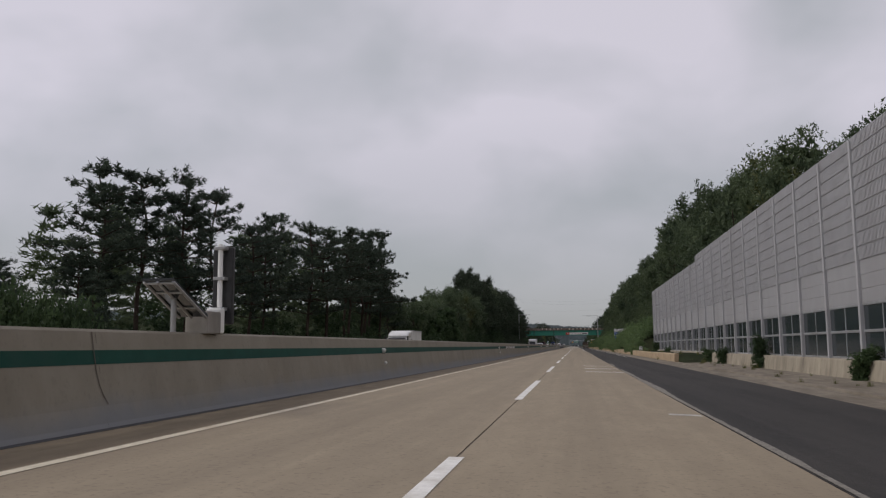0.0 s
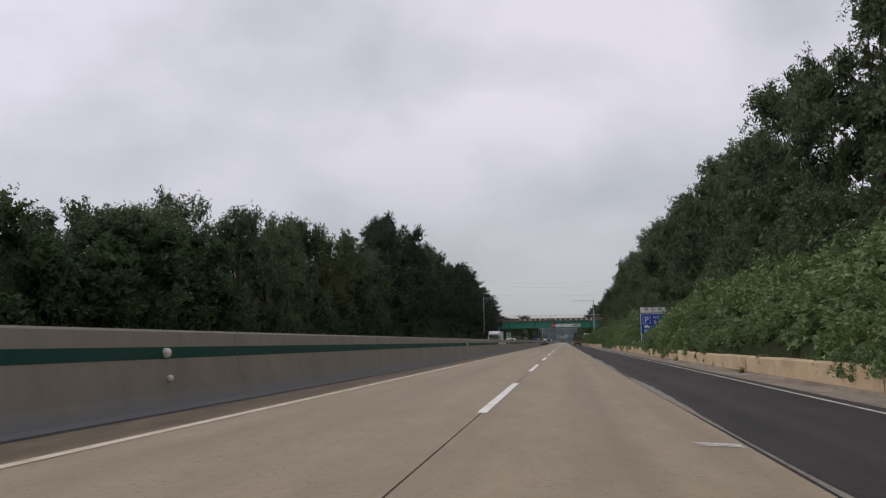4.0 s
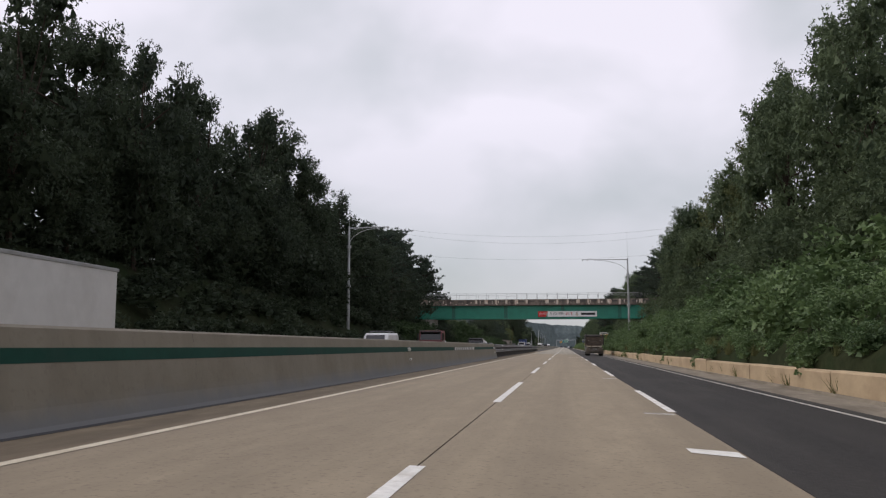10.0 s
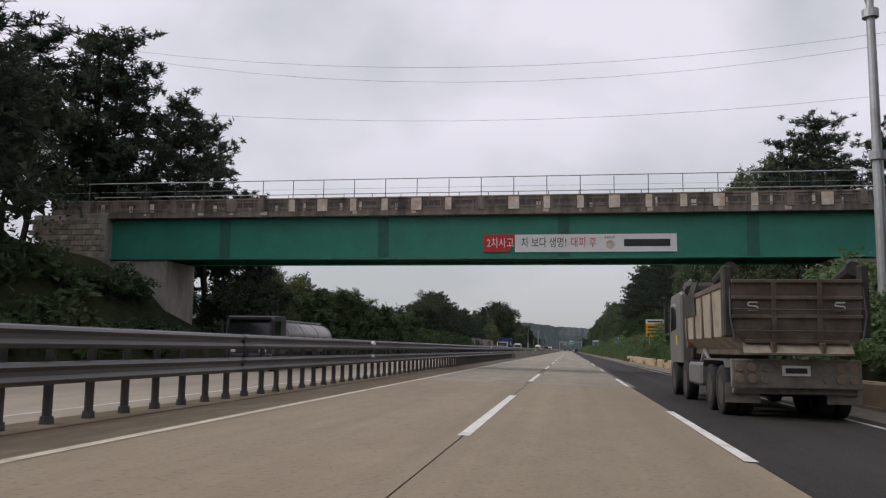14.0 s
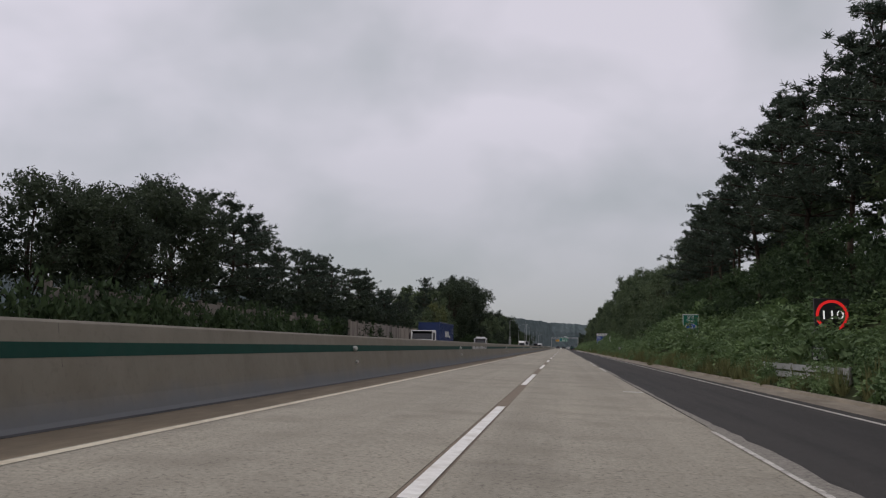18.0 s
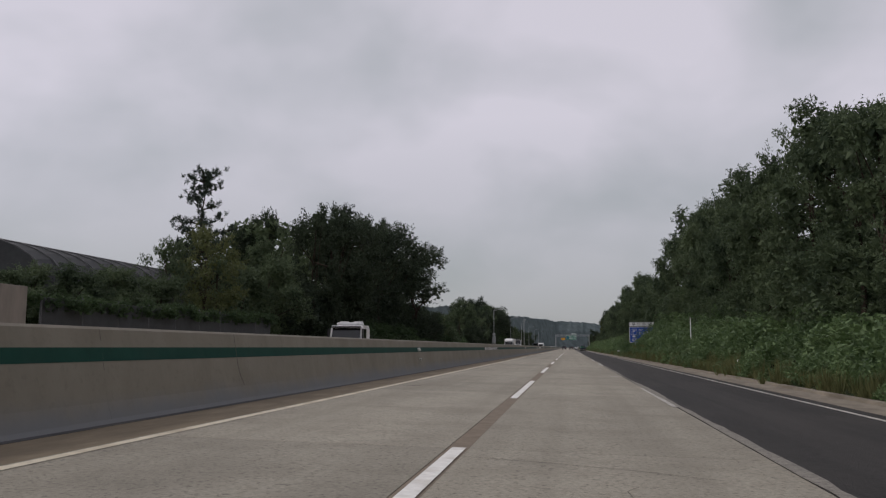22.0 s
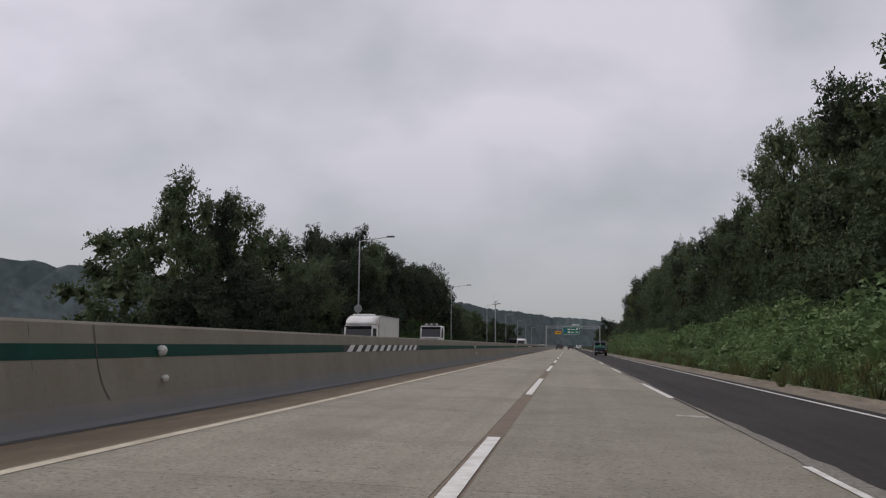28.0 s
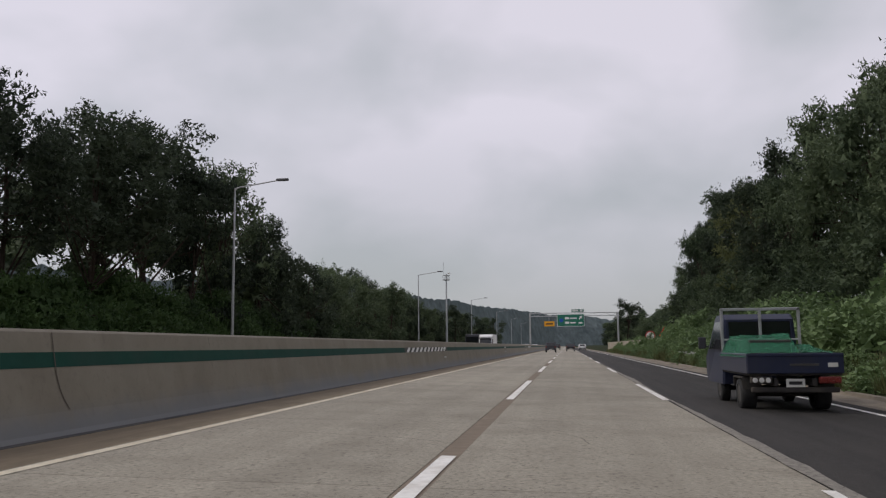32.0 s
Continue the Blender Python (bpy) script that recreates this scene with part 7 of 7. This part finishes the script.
def parking_sign(at, distance, next_area):
    t = thing("parking_sign", "blue parking area sign under a white title board", "road sign", at)
    for x in (0.9, 3.1):
        part("post", Build().box(x - 0.07, x + 0.07, 0.03, 0.17, -1.4, 4.2, 0.01), "galv", t)
    board(t, -0.05, 4.05, 3.42, 4.22, "sign_white", "black")
    plate_text("lettering", "푸 드 트 럭", 0.62, "black", t, (2.0, -0.034, 3.82), width=3.1, align="CENTER")
    f = board(t, 0, 4.0, 0.78, 3.38, "sign_blue", "sign_white")
    part("pictogram_box", Build().box(0.28, 1.2, -0.034, -0.0285, 2.1, 3.02), "sign_white", f)
    part("pictogram_field", Build().box(0.32, 1.16, -0.038, -0.0345, 2.14, 2.98), "sign_blue", f)
    plate_text("letter", "P", 0.95, "sign_white", t, (0.74, -0.041, 2.56), align="CENTER")
    carb = Build().extrude_y([(0.42, 1.68), (1.06, 1.68), (1.06, 1.84), (0.94, 1.86), (0.86, 1.98), (0.58, 1.98), (0.48, 1.86), (0.42, 1.84)], -0.034, -0.0285)
    part("car_pictogram", carb, "sign_white", f)
    part("pictogram_box", Build().box(0.38, 1.12, -0.034, -0.0285, 1.0, 1.52), "sign_white", f)
    part("pictogram_field", Build().box(0.41, 0.72, -0.038, -0.0345, 1.03, 1.49).box(0.78, 1.09, -0.038, -0.0345, 1.03, 1.49), "sign_blue", f)
    for x in (0.565, 0.935):
        part("wc_pictogram", Build().box(x - 0.09, x + 0.09, -0.043, -0.0385, 1.08, 1.3, 0.0).tube((x, -0.0385, 1.39), (x, -0.043, 1.39), 0.06, 0.06, 10), "sign_white", f)
    plate_text("lettering", "당진", 0.42, "sign_white", t, (1.5, -0.034, 2.86), width=0.72)
    plate_text("lettering", "졸 음 쉼 터", 0.52, "sign_white", t, (1.5, -0.034, 2.32), width=2.2)
    plate_text("lettering", distance, 0.46, "sign_white", t, (1.45, -0.034, 1.42), width=1.55)
    ar = Build().extrude_y([(3.25, 1.22), (3.55, 1.5), (3.4, 1.62), (3.75, 1.66), (3.74, 1.28), (3.65, 1.4), (3.36, 1.12)], -0.034, -0.0285)
    part("arrow", ar, "sign_white", f)
    if next_area:
        board(t, 0.02, 4.0, -0.02, 0.72, "sign_blue", "sign_white")
        plate_text("lettering", "다음휴게소  서산  27", 0.34, "sign_white", t, (0.2, -0.034, 0.48), width=3.5)
        plate_text("lettering", "Next Service Area  Seosan", 0.2, "sign_white", t, (0.2, -0.034, 0.18), width=2.9)
    return t


parking_sign((10.72, 210.0, 1.1), "1.9km 앞", True)
parking_sign((11.15, 722.0, 1.2), "1.4km 앞", False)

route = thing("route_sign", "green exit sign with a blue route shield on one post", "road sign", (10.62, 541.0, 1.95))
part("post", Build().box(0.55, 0.65, 0.03, 0.13, -1.8, 1.9, 0.01), "galv", route)
f = board(route, 0, 1.2, 0, 1.95, "sign_green", "sign_white")
plate_text("lettering", "당진", 0.3, "sign_white", route, (0.6, -0.034, 1.72), width=0.5, align="CENTER")
plate_text("lettering", "Dangjin", 0.19, "sign_white", route, (0.6, -0.034, 1.48), width=0.6, align="CENTER")
rings = [[(0.6 + 0.44 * q * math.cos(6.2832 * i / 20), y, 0.95 + 0.3 * q * math.sin(6.2832 * i / 20)) for i in range(20)] for y, q in ((-0.0285, 1.0), (-0.034, 1.0))]
part("shield_border", Build().loft(rings), "sign_white", f)
rings = [[(0.6 + 0.38 * math.cos(6.2832 * i / 20), y, 0.95 + 0.24 * math.sin(6.2832 * i / 20)) for i in range(20)] for y in (-0.0345, -0.038)]
part("shield", Build().loft(rings), "sign_blue", f)
plate_text("lettering", "32", 0.36, "sign_white", route, (0.6, -0.041, 0.95), align="CENTER")
plate_text("lettering", "3km", 0.3, "sign_white", route, (0.12, -0.034, 0.3), width=0.52)
part("arrow", Build().extrude_y([(0.8, 0.15), (0.88, 0.15), (0.88, 0.38), (1.0, 0.38), (1.0, 0.3), (1.12, 0.42), (1.0, 0.54), (1.0, 0.46), (0.8, 0.46)], -0.034, -0.0285), "sign_white", f)

limit = thing("speed_limit_sign", "electronic black speed limit sign with a red ring", "road sign", (12.63, 511.0, 2.7))
part("post", Build().box(-0.06, 0.06, 0.06, 0.18, -2.3, 0.6, 0.01), "galv", limit)
part("cabinet", Build().box(-0.72, 0.72, -0.06, 0.06, -0.72, 0.72, 0.02), "black", limit)
ring = [[(q * math.cos(6.2832 * i / 28), y, q * math.sin(6.2832 * i / 28)) for i in range(28)] for y, q in ((-0.062, 0.66), (-0.07, 0.66), (-0.07, 0.54), (-0.062, 0.54))]
part("ring", Build().loft(ring, cap=False), "led_red", limit, "lit red ring")
plate_text("lettering", "110", 0.52, "led_white", limit, (0, -0.075, 0), width=0.84, align="CENTER", label="lit white figures")

yellow = thing("work_sign", "yellow sign board with a white strip on two posts", "road sign", (9.6, 460.0, 2.7))
for x in (0.35, 1.6):
    part("post", Build().tube((x, 0.06, -2.6), (x, 0.06, 1.9), 0.04), "galv", yellow)
fy = board(yellow, 0, 2.0, 0, 1.35, "sign_yellow")
board(yellow, 0, 2.0, 1.39, 1.85, "sign_white")
part("text_bar", Build().box(0.2, 1.75, -0.028, -0.021, 0.95, 1.12).box(0.2, 1.5, -0.028, -0.021, 0.6, 0.76).box(0.2, 1.75, -0.028, -0.021, 0.25, 0.41), "black", fy)
part("text_bar", Build().box(0.2, 1.75, -0.028, -0.021, 1.54, 1.7), "black", yellow)

km = thing("distance_sign", "narrow green distance sign standing on the barrier", "road sign", (-5.86, 211.6, 1.47))
part("post", Build().box(0.36, 0.44, 0.03, 0.1, 0.0, 1.0, 0.01), "galv", km)
f = board(km, 0.0, 0.8, 0.05, 1.28, "sign_green", "sign_white")
board(km, 0.03, 0.77, 0.08, 0.36, "sign_white", y=-0.012)
part("shield", Build().box(0.24, 0.56, -0.034, -0.0285, 1.0, 1.22, 0.0), "sign_blue", f)
plate_text("lettering", "15", 0.18, "sign_white", km, (0.4, -0.036, 1.11), align="CENTER")
plate_text("lettering", "군산", 0.3, "sign_white", km, (0.4, -0.034, 0.84), width=0.5, align="CENTER")
plate_text("lettering", "122", 0.3, "sign_white", km, (0.4, -0.034, 0.54), width=0.5, align="CENTER")
plate_text("lettering", "당진3", 0.22, "black", km, (0.4, -0.036, 0.22), width=0.58, align="CENTER")
km.scale = (0.66, 1, 0.72)

for x, y, z, word in ((9.2, 106.2, 0.52, "268"), (9.25, 203.0, 0.62, "268"), (9.6, 598.9, 0.75, "267"), (10.3, 505.0, 0.75, "267"), (10.0, 699.6, 0.55, "267"), (10.0, 800.4, 0.7, "267")):
    t = thing("kilometre_plate", "small white kilometre plate on a short post", "road sign", (x, y, z))
    part("post", Build().tube((0, 0.03, -0.7), (0, 0.03, 0.4), 0.025), "galv", t)
    board(t, -0.22, 0.22, 0.08, 0.58, "sign_white", "black")
    plate_text("lettering", word, 0.24, "black", t, (0, -0.034, 0.42), align="CENTER")
    part("mark", Build().tube((0, -0.0285, 0.2), (0, -0.034, 0.2), 0.08, 0.08, 10), "black", t)
t = thing("marker_post", "thin white marker post on the bank", "post", (11.0, 649.8, 1.2))
part("post", Build().tube((0, 0, -0.6), (0, 0, 2.4), 0.04), "white_paint", t)
for y in (585, 622, 768, 815):
    t = thing("edge_marker", "short white edge marker in the grass", "post", (9.3, y, 0.0))
    part("post", Build().box(-0.05, 0.05, -0.03, 0.03, -0.1, 0.62, 0.01), "white_paint", t)
    part("lens", Build().box(-0.04, 0.04, -0.036, -0.03, 0.42, 0.54), "lamp_orange", t)

# on the median near the start: solar panel, controller and message board seen from behind
solar = thing("solar_panel", "tilted solar panel on a short post on the median", "solar panel", (-5.62, 14.75, 1.45))
part("post", Build().tube((0, 0, 0), (0, 0, 0.62), 0.05, 0.05, 10), "galv", solar)
part("panel", Build().poly([(-0.26, -0.62, 0.92), (0.30, -0.62, 0.92), (0.30, 0.72, 0.36), (-0.26, 0.72, 0.36), (-0.26, -0.62, 0.88), (0.30, -0.62, 0.88), (0.30, 0.72, 0.32), (-0.26, 0.72, 0.32)],
                           [(0, 1, 2, 3), (7, 6, 5, 4), (0, 4, 5, 1), (1, 5, 6, 2), (2, 6, 7, 3), (3, 7, 4, 0)]), "car_glass", solar)
fr = Build()
for x in (-0.24, 0.0, 0.28):
    fr.tube((x, -0.6, 0.86), (x, 0.7, 0.3), 0.025)
for q in (0.05, 0.30, 0.72):
    fr.tube((-0.26, -0.62 + 1.34 * q, 0.87 - 0.56 * q), (0.30, -0.62 + 1.34 * q, 0.87 - 0.56 * q), 0.022)
part("panel_frame", fr, "galv", solar)
ctrl = thing("control_cabinet", "small grey control cabinet on the median", "cabinet", (-5.6, 15.9, 1.46))
part("body", Build().box(-0.22, 0.22, -0.3, 0.3, 0, 0.42, 0.02), "abut", ctrl)
vms = thing("message_board", "narrow dark message board on a white post, seen from behind", "sign", (-5.6, 16.6, 1.46))
part("post", Build().tube((0, 0, 0), (0, 0, 1.78), 0.05, 0.05, 10), "white_paint", vms)
part("board", Build().box(-0.2, 0.22, 0.1, 0.22, 0.2, 1.74, 0.02), "black", vms)
for z in (0.5, 1.1, 1.7):
    part("clamp", Build().box(-0.12, 0.12, -0.07, 0.1, z - 0.03, z + 0.03, 0.005), "galv", vms)
part("box", Build().box(-0.14, 0.14, -0.3, -0.05, 0.02, 0.5, 0.02), "white_paint", vms)

# precast wall on the far verge, with a dark hedge and net-covered house behind
pw = thing("precast_wall", "stained grey precast panel wall on the far verge", "wall", kind="structure")
random.seed(21)
panel_ = Build().box(-0.08, 0.08, 0.03, 2.97, -0.4, 3.55, 0.02).mesh("wall_panel")
colm = Build().box(-0.14, 0.14, -0.1, 0.1, -0.4, 3.75, 0.02).mesh("column")
y = 506.0
i = 0
while y < 611:
    if not (546 < y < 556):
        ob = part("wall_panel", panel_, "wall_conc", pw)
        ob.location = (-20.5, y, random.uniform(-0.08, 0.08))
        ob = part("column", colm, "wall_conc", pw)
        ob.location = (-20.5, y, 0)
    y += 3.0
items = []
for y in np.arange(612, 640, 0.7):
    items.append((random.choice(SMALL), -20.6 + random.uniform(-0.2, 0.2), y, 2.75 + random.uniform(-0.15, 0.2), 1.2, 0.9))
net_fence = thing("net_fence", "black net fence with ivy growing over its top", "fence", (-20.5, 612.0, -0.2), kind="structure")
for k in range(9):
    part("net_panel", Build().box(-0.03, 0.03, 0.04 + 3 * k, 2.96 + 3 * k, 0, 3.45, 0.01), "net", net_fence)
    part("post", Build().tube((0, 3 * k, 0), (0, 3 * k, 3.6), 0.05), "post_steel", net_fence)
for y in np.arange(505, 612, 1.6):
    if random.random() < (0.55 if y < 572 else 0.12):
        items.append((random.choice(SMALL), -20.75 + random.uniform(-0.2, 0.25), y, 1.2 + random.uniform(0, 1.2), 1.8, random.uniform(1.4, 2.4)))
for y in np.arange(22, 38, 0.9):
    items.append((random.choice(BUSH), -21.5 + random.uniform(-0.3, 0.3), y, -0.2, 2.4, 4.6))
for y in np.arange(496, 543, 1.3):
    for x in (-19.9, -20.3):
        if random.random() < 0.85:
            items.append((random.choice(SMALL), x + random.uniform(-0.3, 0.3), y, -0.2, random.uniform(2.0, 3.0), random.uniform(3.2, 5.0)))
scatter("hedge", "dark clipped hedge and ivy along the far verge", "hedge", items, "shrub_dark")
house = thing("net_house", "tall growing house covered with black shade net", "greenhouse", (-38.0, 628.0, 0.0))
hoop = lambda y, q: [(6.4 * q * math.cos(a), y, 5.4 + 3.0 * q * math.sin(a)) for a in [math.pi * i / 12 for i in range(13)]]
part("net", Build().loft([hoop(y, 1.0 if i % 2 == 0 else 0.95) for i, y in enumerate(np.arange(0, 27, 1.1))], closed=False), "net", house)
for i, y in enumerate(np.arange(0, 27, 2.2)):
    part("hoop", Build().path([Vector(p) for p in hoop(y, 1.015)], 0.05, 5), "post_steel", house)
for s in (-1, 1):
    part("side_wall", Build().box(s * 6.35 - 0.05, s * 6.35 + 0.05, 0, 26.4, 0, 5.4), "net", house)

# near the exit: gantry, signs, shelter, guardrail pieces, panel fence
gantry = thing("sign_gantry", "steel gantry with a green direction sign and a yellow board", "gantry", (0, 1000.0, 0))
for x in (-5.6, 10.8):
    part("leg", Build().tube((x, 0, -0.3), (x, 0, 7.4), 0.18, 0.15, 10), "galv", gantry)
for z in (6.75, 7.35):
    part("chord", Build().tube((-5.6, 0, z), (10.8, 0, z), 0.07), "galv", gantry)
for i in range(14):
    x = -5.6 + i * 1.171
    part("lacing", Build().tube((x, 0, 6.75 if i % 2 else 7.35), (x + 1.171, 0, 7.35 if i % 2 else 6.75), 0.03), "galv", gantry)
f = board(gantry, -0.5, 4.6, 4.8, 7.1, "sign_green", "sign_white", -0.25)
part("shield", Build().tube((0.3, -0.28, 5.95), (0.3, -0.287, 5.95), 0.36, 0.36, 16), "sign_blue", f)
part("text_bar", Build().box(1.0, 1.75, -0.285, -0.279, 6.15, 6.55).box(1.95, 3.2, -0.285, -0.279, 6.2, 6.45).box(1.0, 1.75, -0.285, -0.279, 5.3, 5.7).box(1.95, 3.0, -0.285, -0.279, 5.35, 5.6).box(3.5, 4.2, -0.285, -0.279, 5.3, 5.6), "sign_white", f)
part("arrow", Build().extrude_y([(3.5, 6.2), (3.8, 6.5), (3.65, 6.65), (4.2, 6.8), (4.1, 6.2), (3.98, 6.35), (3.66, 6.05)], -0.285, -0.279), "sign_white", f)
f2 = board(gantry, 2.2, 4.6, 7.45, 8.05, "sign_green", "sign_white", -0.25)
part("text_bar", Build().box(2.4, 3.5, -0.285, -0.279, 7.62, 7.9).box(3.8, 4.3, -0.285, -0.279, 7.6, 7.92), "sign_white", f2)
f3 = board(gantry, -2.9, -1.0, 4.85, 5.8, "sign_yellow", None, -0.25)
part("hanger", Build().tube((-2.0, -0.2, 5.7), (-2.0, -0.05, 6.75), 0.04), "galv", f3)
part("text_bar", Build().box(-2.6, -1.3, -0.285, -0.279, 5.2, 5.45), "black", f3)
warn = thing("warning_sign", "yellow triangular warning sign with a red border", "road sign", (13.0, 945.0, 2.1))
part("post", Build().tube((0, 0.05, -2.4), (0, 0.05, 1.0), 0.04), "galv", warn)
part("border", Build().extrude_y([(-0.75, 0), (0.75, 0), (0, 1.3)], -0.02, 0.02), "sign_red", warn)
part("field", Build().extrude_y([(-0.58, 0.1), (0.58, 0.1), (0, 1.1)], -0.03, -0.021), "sign_yellow", warn)
part("mark", Build().box(-0.18, 0.18, -0.036, -0.031, 0.22, 0.6), "black", warn)
ban = thing("prohibition_sign", "round white prohibition sign with a black arrow", "road sign", (11.8, 950.0, 2.35))
part("post", Build().tube((0, 0.05, -2.4), (0, 0.05, 0.4), 0.04), "galv", ban)
part("disc", Build().tube((0, 0.02, 0), (0, -0.02, 0), 0.62, 0.62, 24), "sign_white", ban)
ring = [[(q * math.cos(6.2832 * i / 24), y, q * math.sin(6.2832 * i / 24)) for i in range(24)] for y, q in ((-0.021, 0.62), (-0.028, 0.62), (-0.028, 0.5), (-0.021, 0.5))]
part("ring", Build().loft(ring, cap=False), "sign_red", ban)
part("mark", Build().extrude_y([(-0.1, -0.35), (0.05, -0.35), (0.05, 0.05), (0.28, 0.3), (0.15, 0.38), (-0.1, 0.12)], -0.028, -0.021), "black", ban)
shelter = thing("roadside_shelter", "small shelter with a white board under a flat dark roof", "shelter", (14.2, 930.0, ground_z(15, 930) - 0.3))
part("roof", Build().box(-0.5, 3.2, -1.2, 1.2, 2.6, 2.75, 0.03), "chassis", shelter)
part("board", Build().box(0.0, 2.2, -0.1, 0.0, 1.2, 2.5, 0.02), "sign_white", shelter)
for x in (0.0, 2.6):
    for y in (-1.0, 1.0):
        part("post", Build().tube((x, y, -0.8), (x, y, 2.6), 0.06), "galv", shelter)
for y0, y1 in ((498.0, 508.0), (716.5, 721.5), (894, 903)):
    g = thing("guardrail", "short pale steel guardrail beside the shoulder", "guardrail", (9.1, y0, 0))
    for z in (0.35, 0.62):
        part("beam", Build().extrude_y([(0, z - 0.1), (0.04, z - 0.05), (0.0, z), (0.04, z + 0.05), (0, z + 0.1), (-0.02, z + 0.1), (-0.02, z - 0.1)], 0, y1 - y0), "galv", g)
    for k in range(int((y1 - y0) / 2) + 1):
        part("post", Build().tube((0.06, 0.2 + 2 * k, -0.3), (0.06, 0.2 + 2 * k, 0.75), 0.06), "galv", g)
fence = thing("panel_fence", "pale concrete panel fence along the shoulder", "fence", (10.5, 945.0, -0.2), kind="structure")
pf = Build().box(-0.06, 0.06, 0.02, 1.98, 0, 2.05, 0.015).mesh("fence_panel")
for k in range(45):
    ob = part("fence_panel", pf, "footing", fence)
    ob.location = (0, 2.0 * k, 0)

# vines on the footing of the noise wall
items = []
for y, h in ((47, 1.6), (31, 0.9), (58, 0.8), (64, 0.7), (104.5, 1.5), (91, 0.8)):
    for i in range(7):
        items.append((random.choice(SMALL), 10.85 + random.uniform(-0.1, 0.15), y + random.uniform(-0.5, 0.5), -0.2 + h * i / 7, 0.8, 0.7))
scatter("vines", "dark ivy climbing the footing of the noise barrier", "vines", items, "shrub_dark")

# tar-filled breaks in the concrete
for x, y, w, d in ((1.1, 576.4, 0.85, 0.45), (3.0, 811.0, 0.8, 0.5), (-3.3, 604.6, 0.7, 0.25), (2.2, 640.5, 0.6, 0.3)):
    t = thing("tar_patch", "ragged black tar patch in the concrete lane", "patch", (x, y, road_z(x) + 0.006), kind="structure")
    k = 26
    ring_ = [(w / 2 * math.cos(6.2832 * i / k) * random.uniform(0.7, 1.1), d / 2 * math.sin(6.2832 * i / k) * random.uniform(0.5, 1.2), -FALL * w / 2 * math.cos(6.2832 * i / k)) for i in range(k)]
    part("patch", Build().poly(ring_ + [(0, 0, 0.002)], [(i, (i + 1) % k, k) for i in range(k)]), "joint", t)

# the model trees have been planted; drop the originals
for group_ in TREES.values():
    for t in group_:
        for o in (*t.children_recursive, t):
            bpy.data.objects.remove(o)

# ---- concrete slabs, last ----
slab_1 = strip(-3.975, -0.135, 0.006, 5.994, 0, 0.2).mesh("slab")
slab_2 = strip(0.125, 3.555, 0.006, 5.994, 0, 0.2).mesh("slab")
for k in range(100):
    for me in (slab_1, slab_2):
        ob = part("slab", me, "slab", road)
        ob.location = (0, SLABS0 + 6 * k + 0.004, 0)
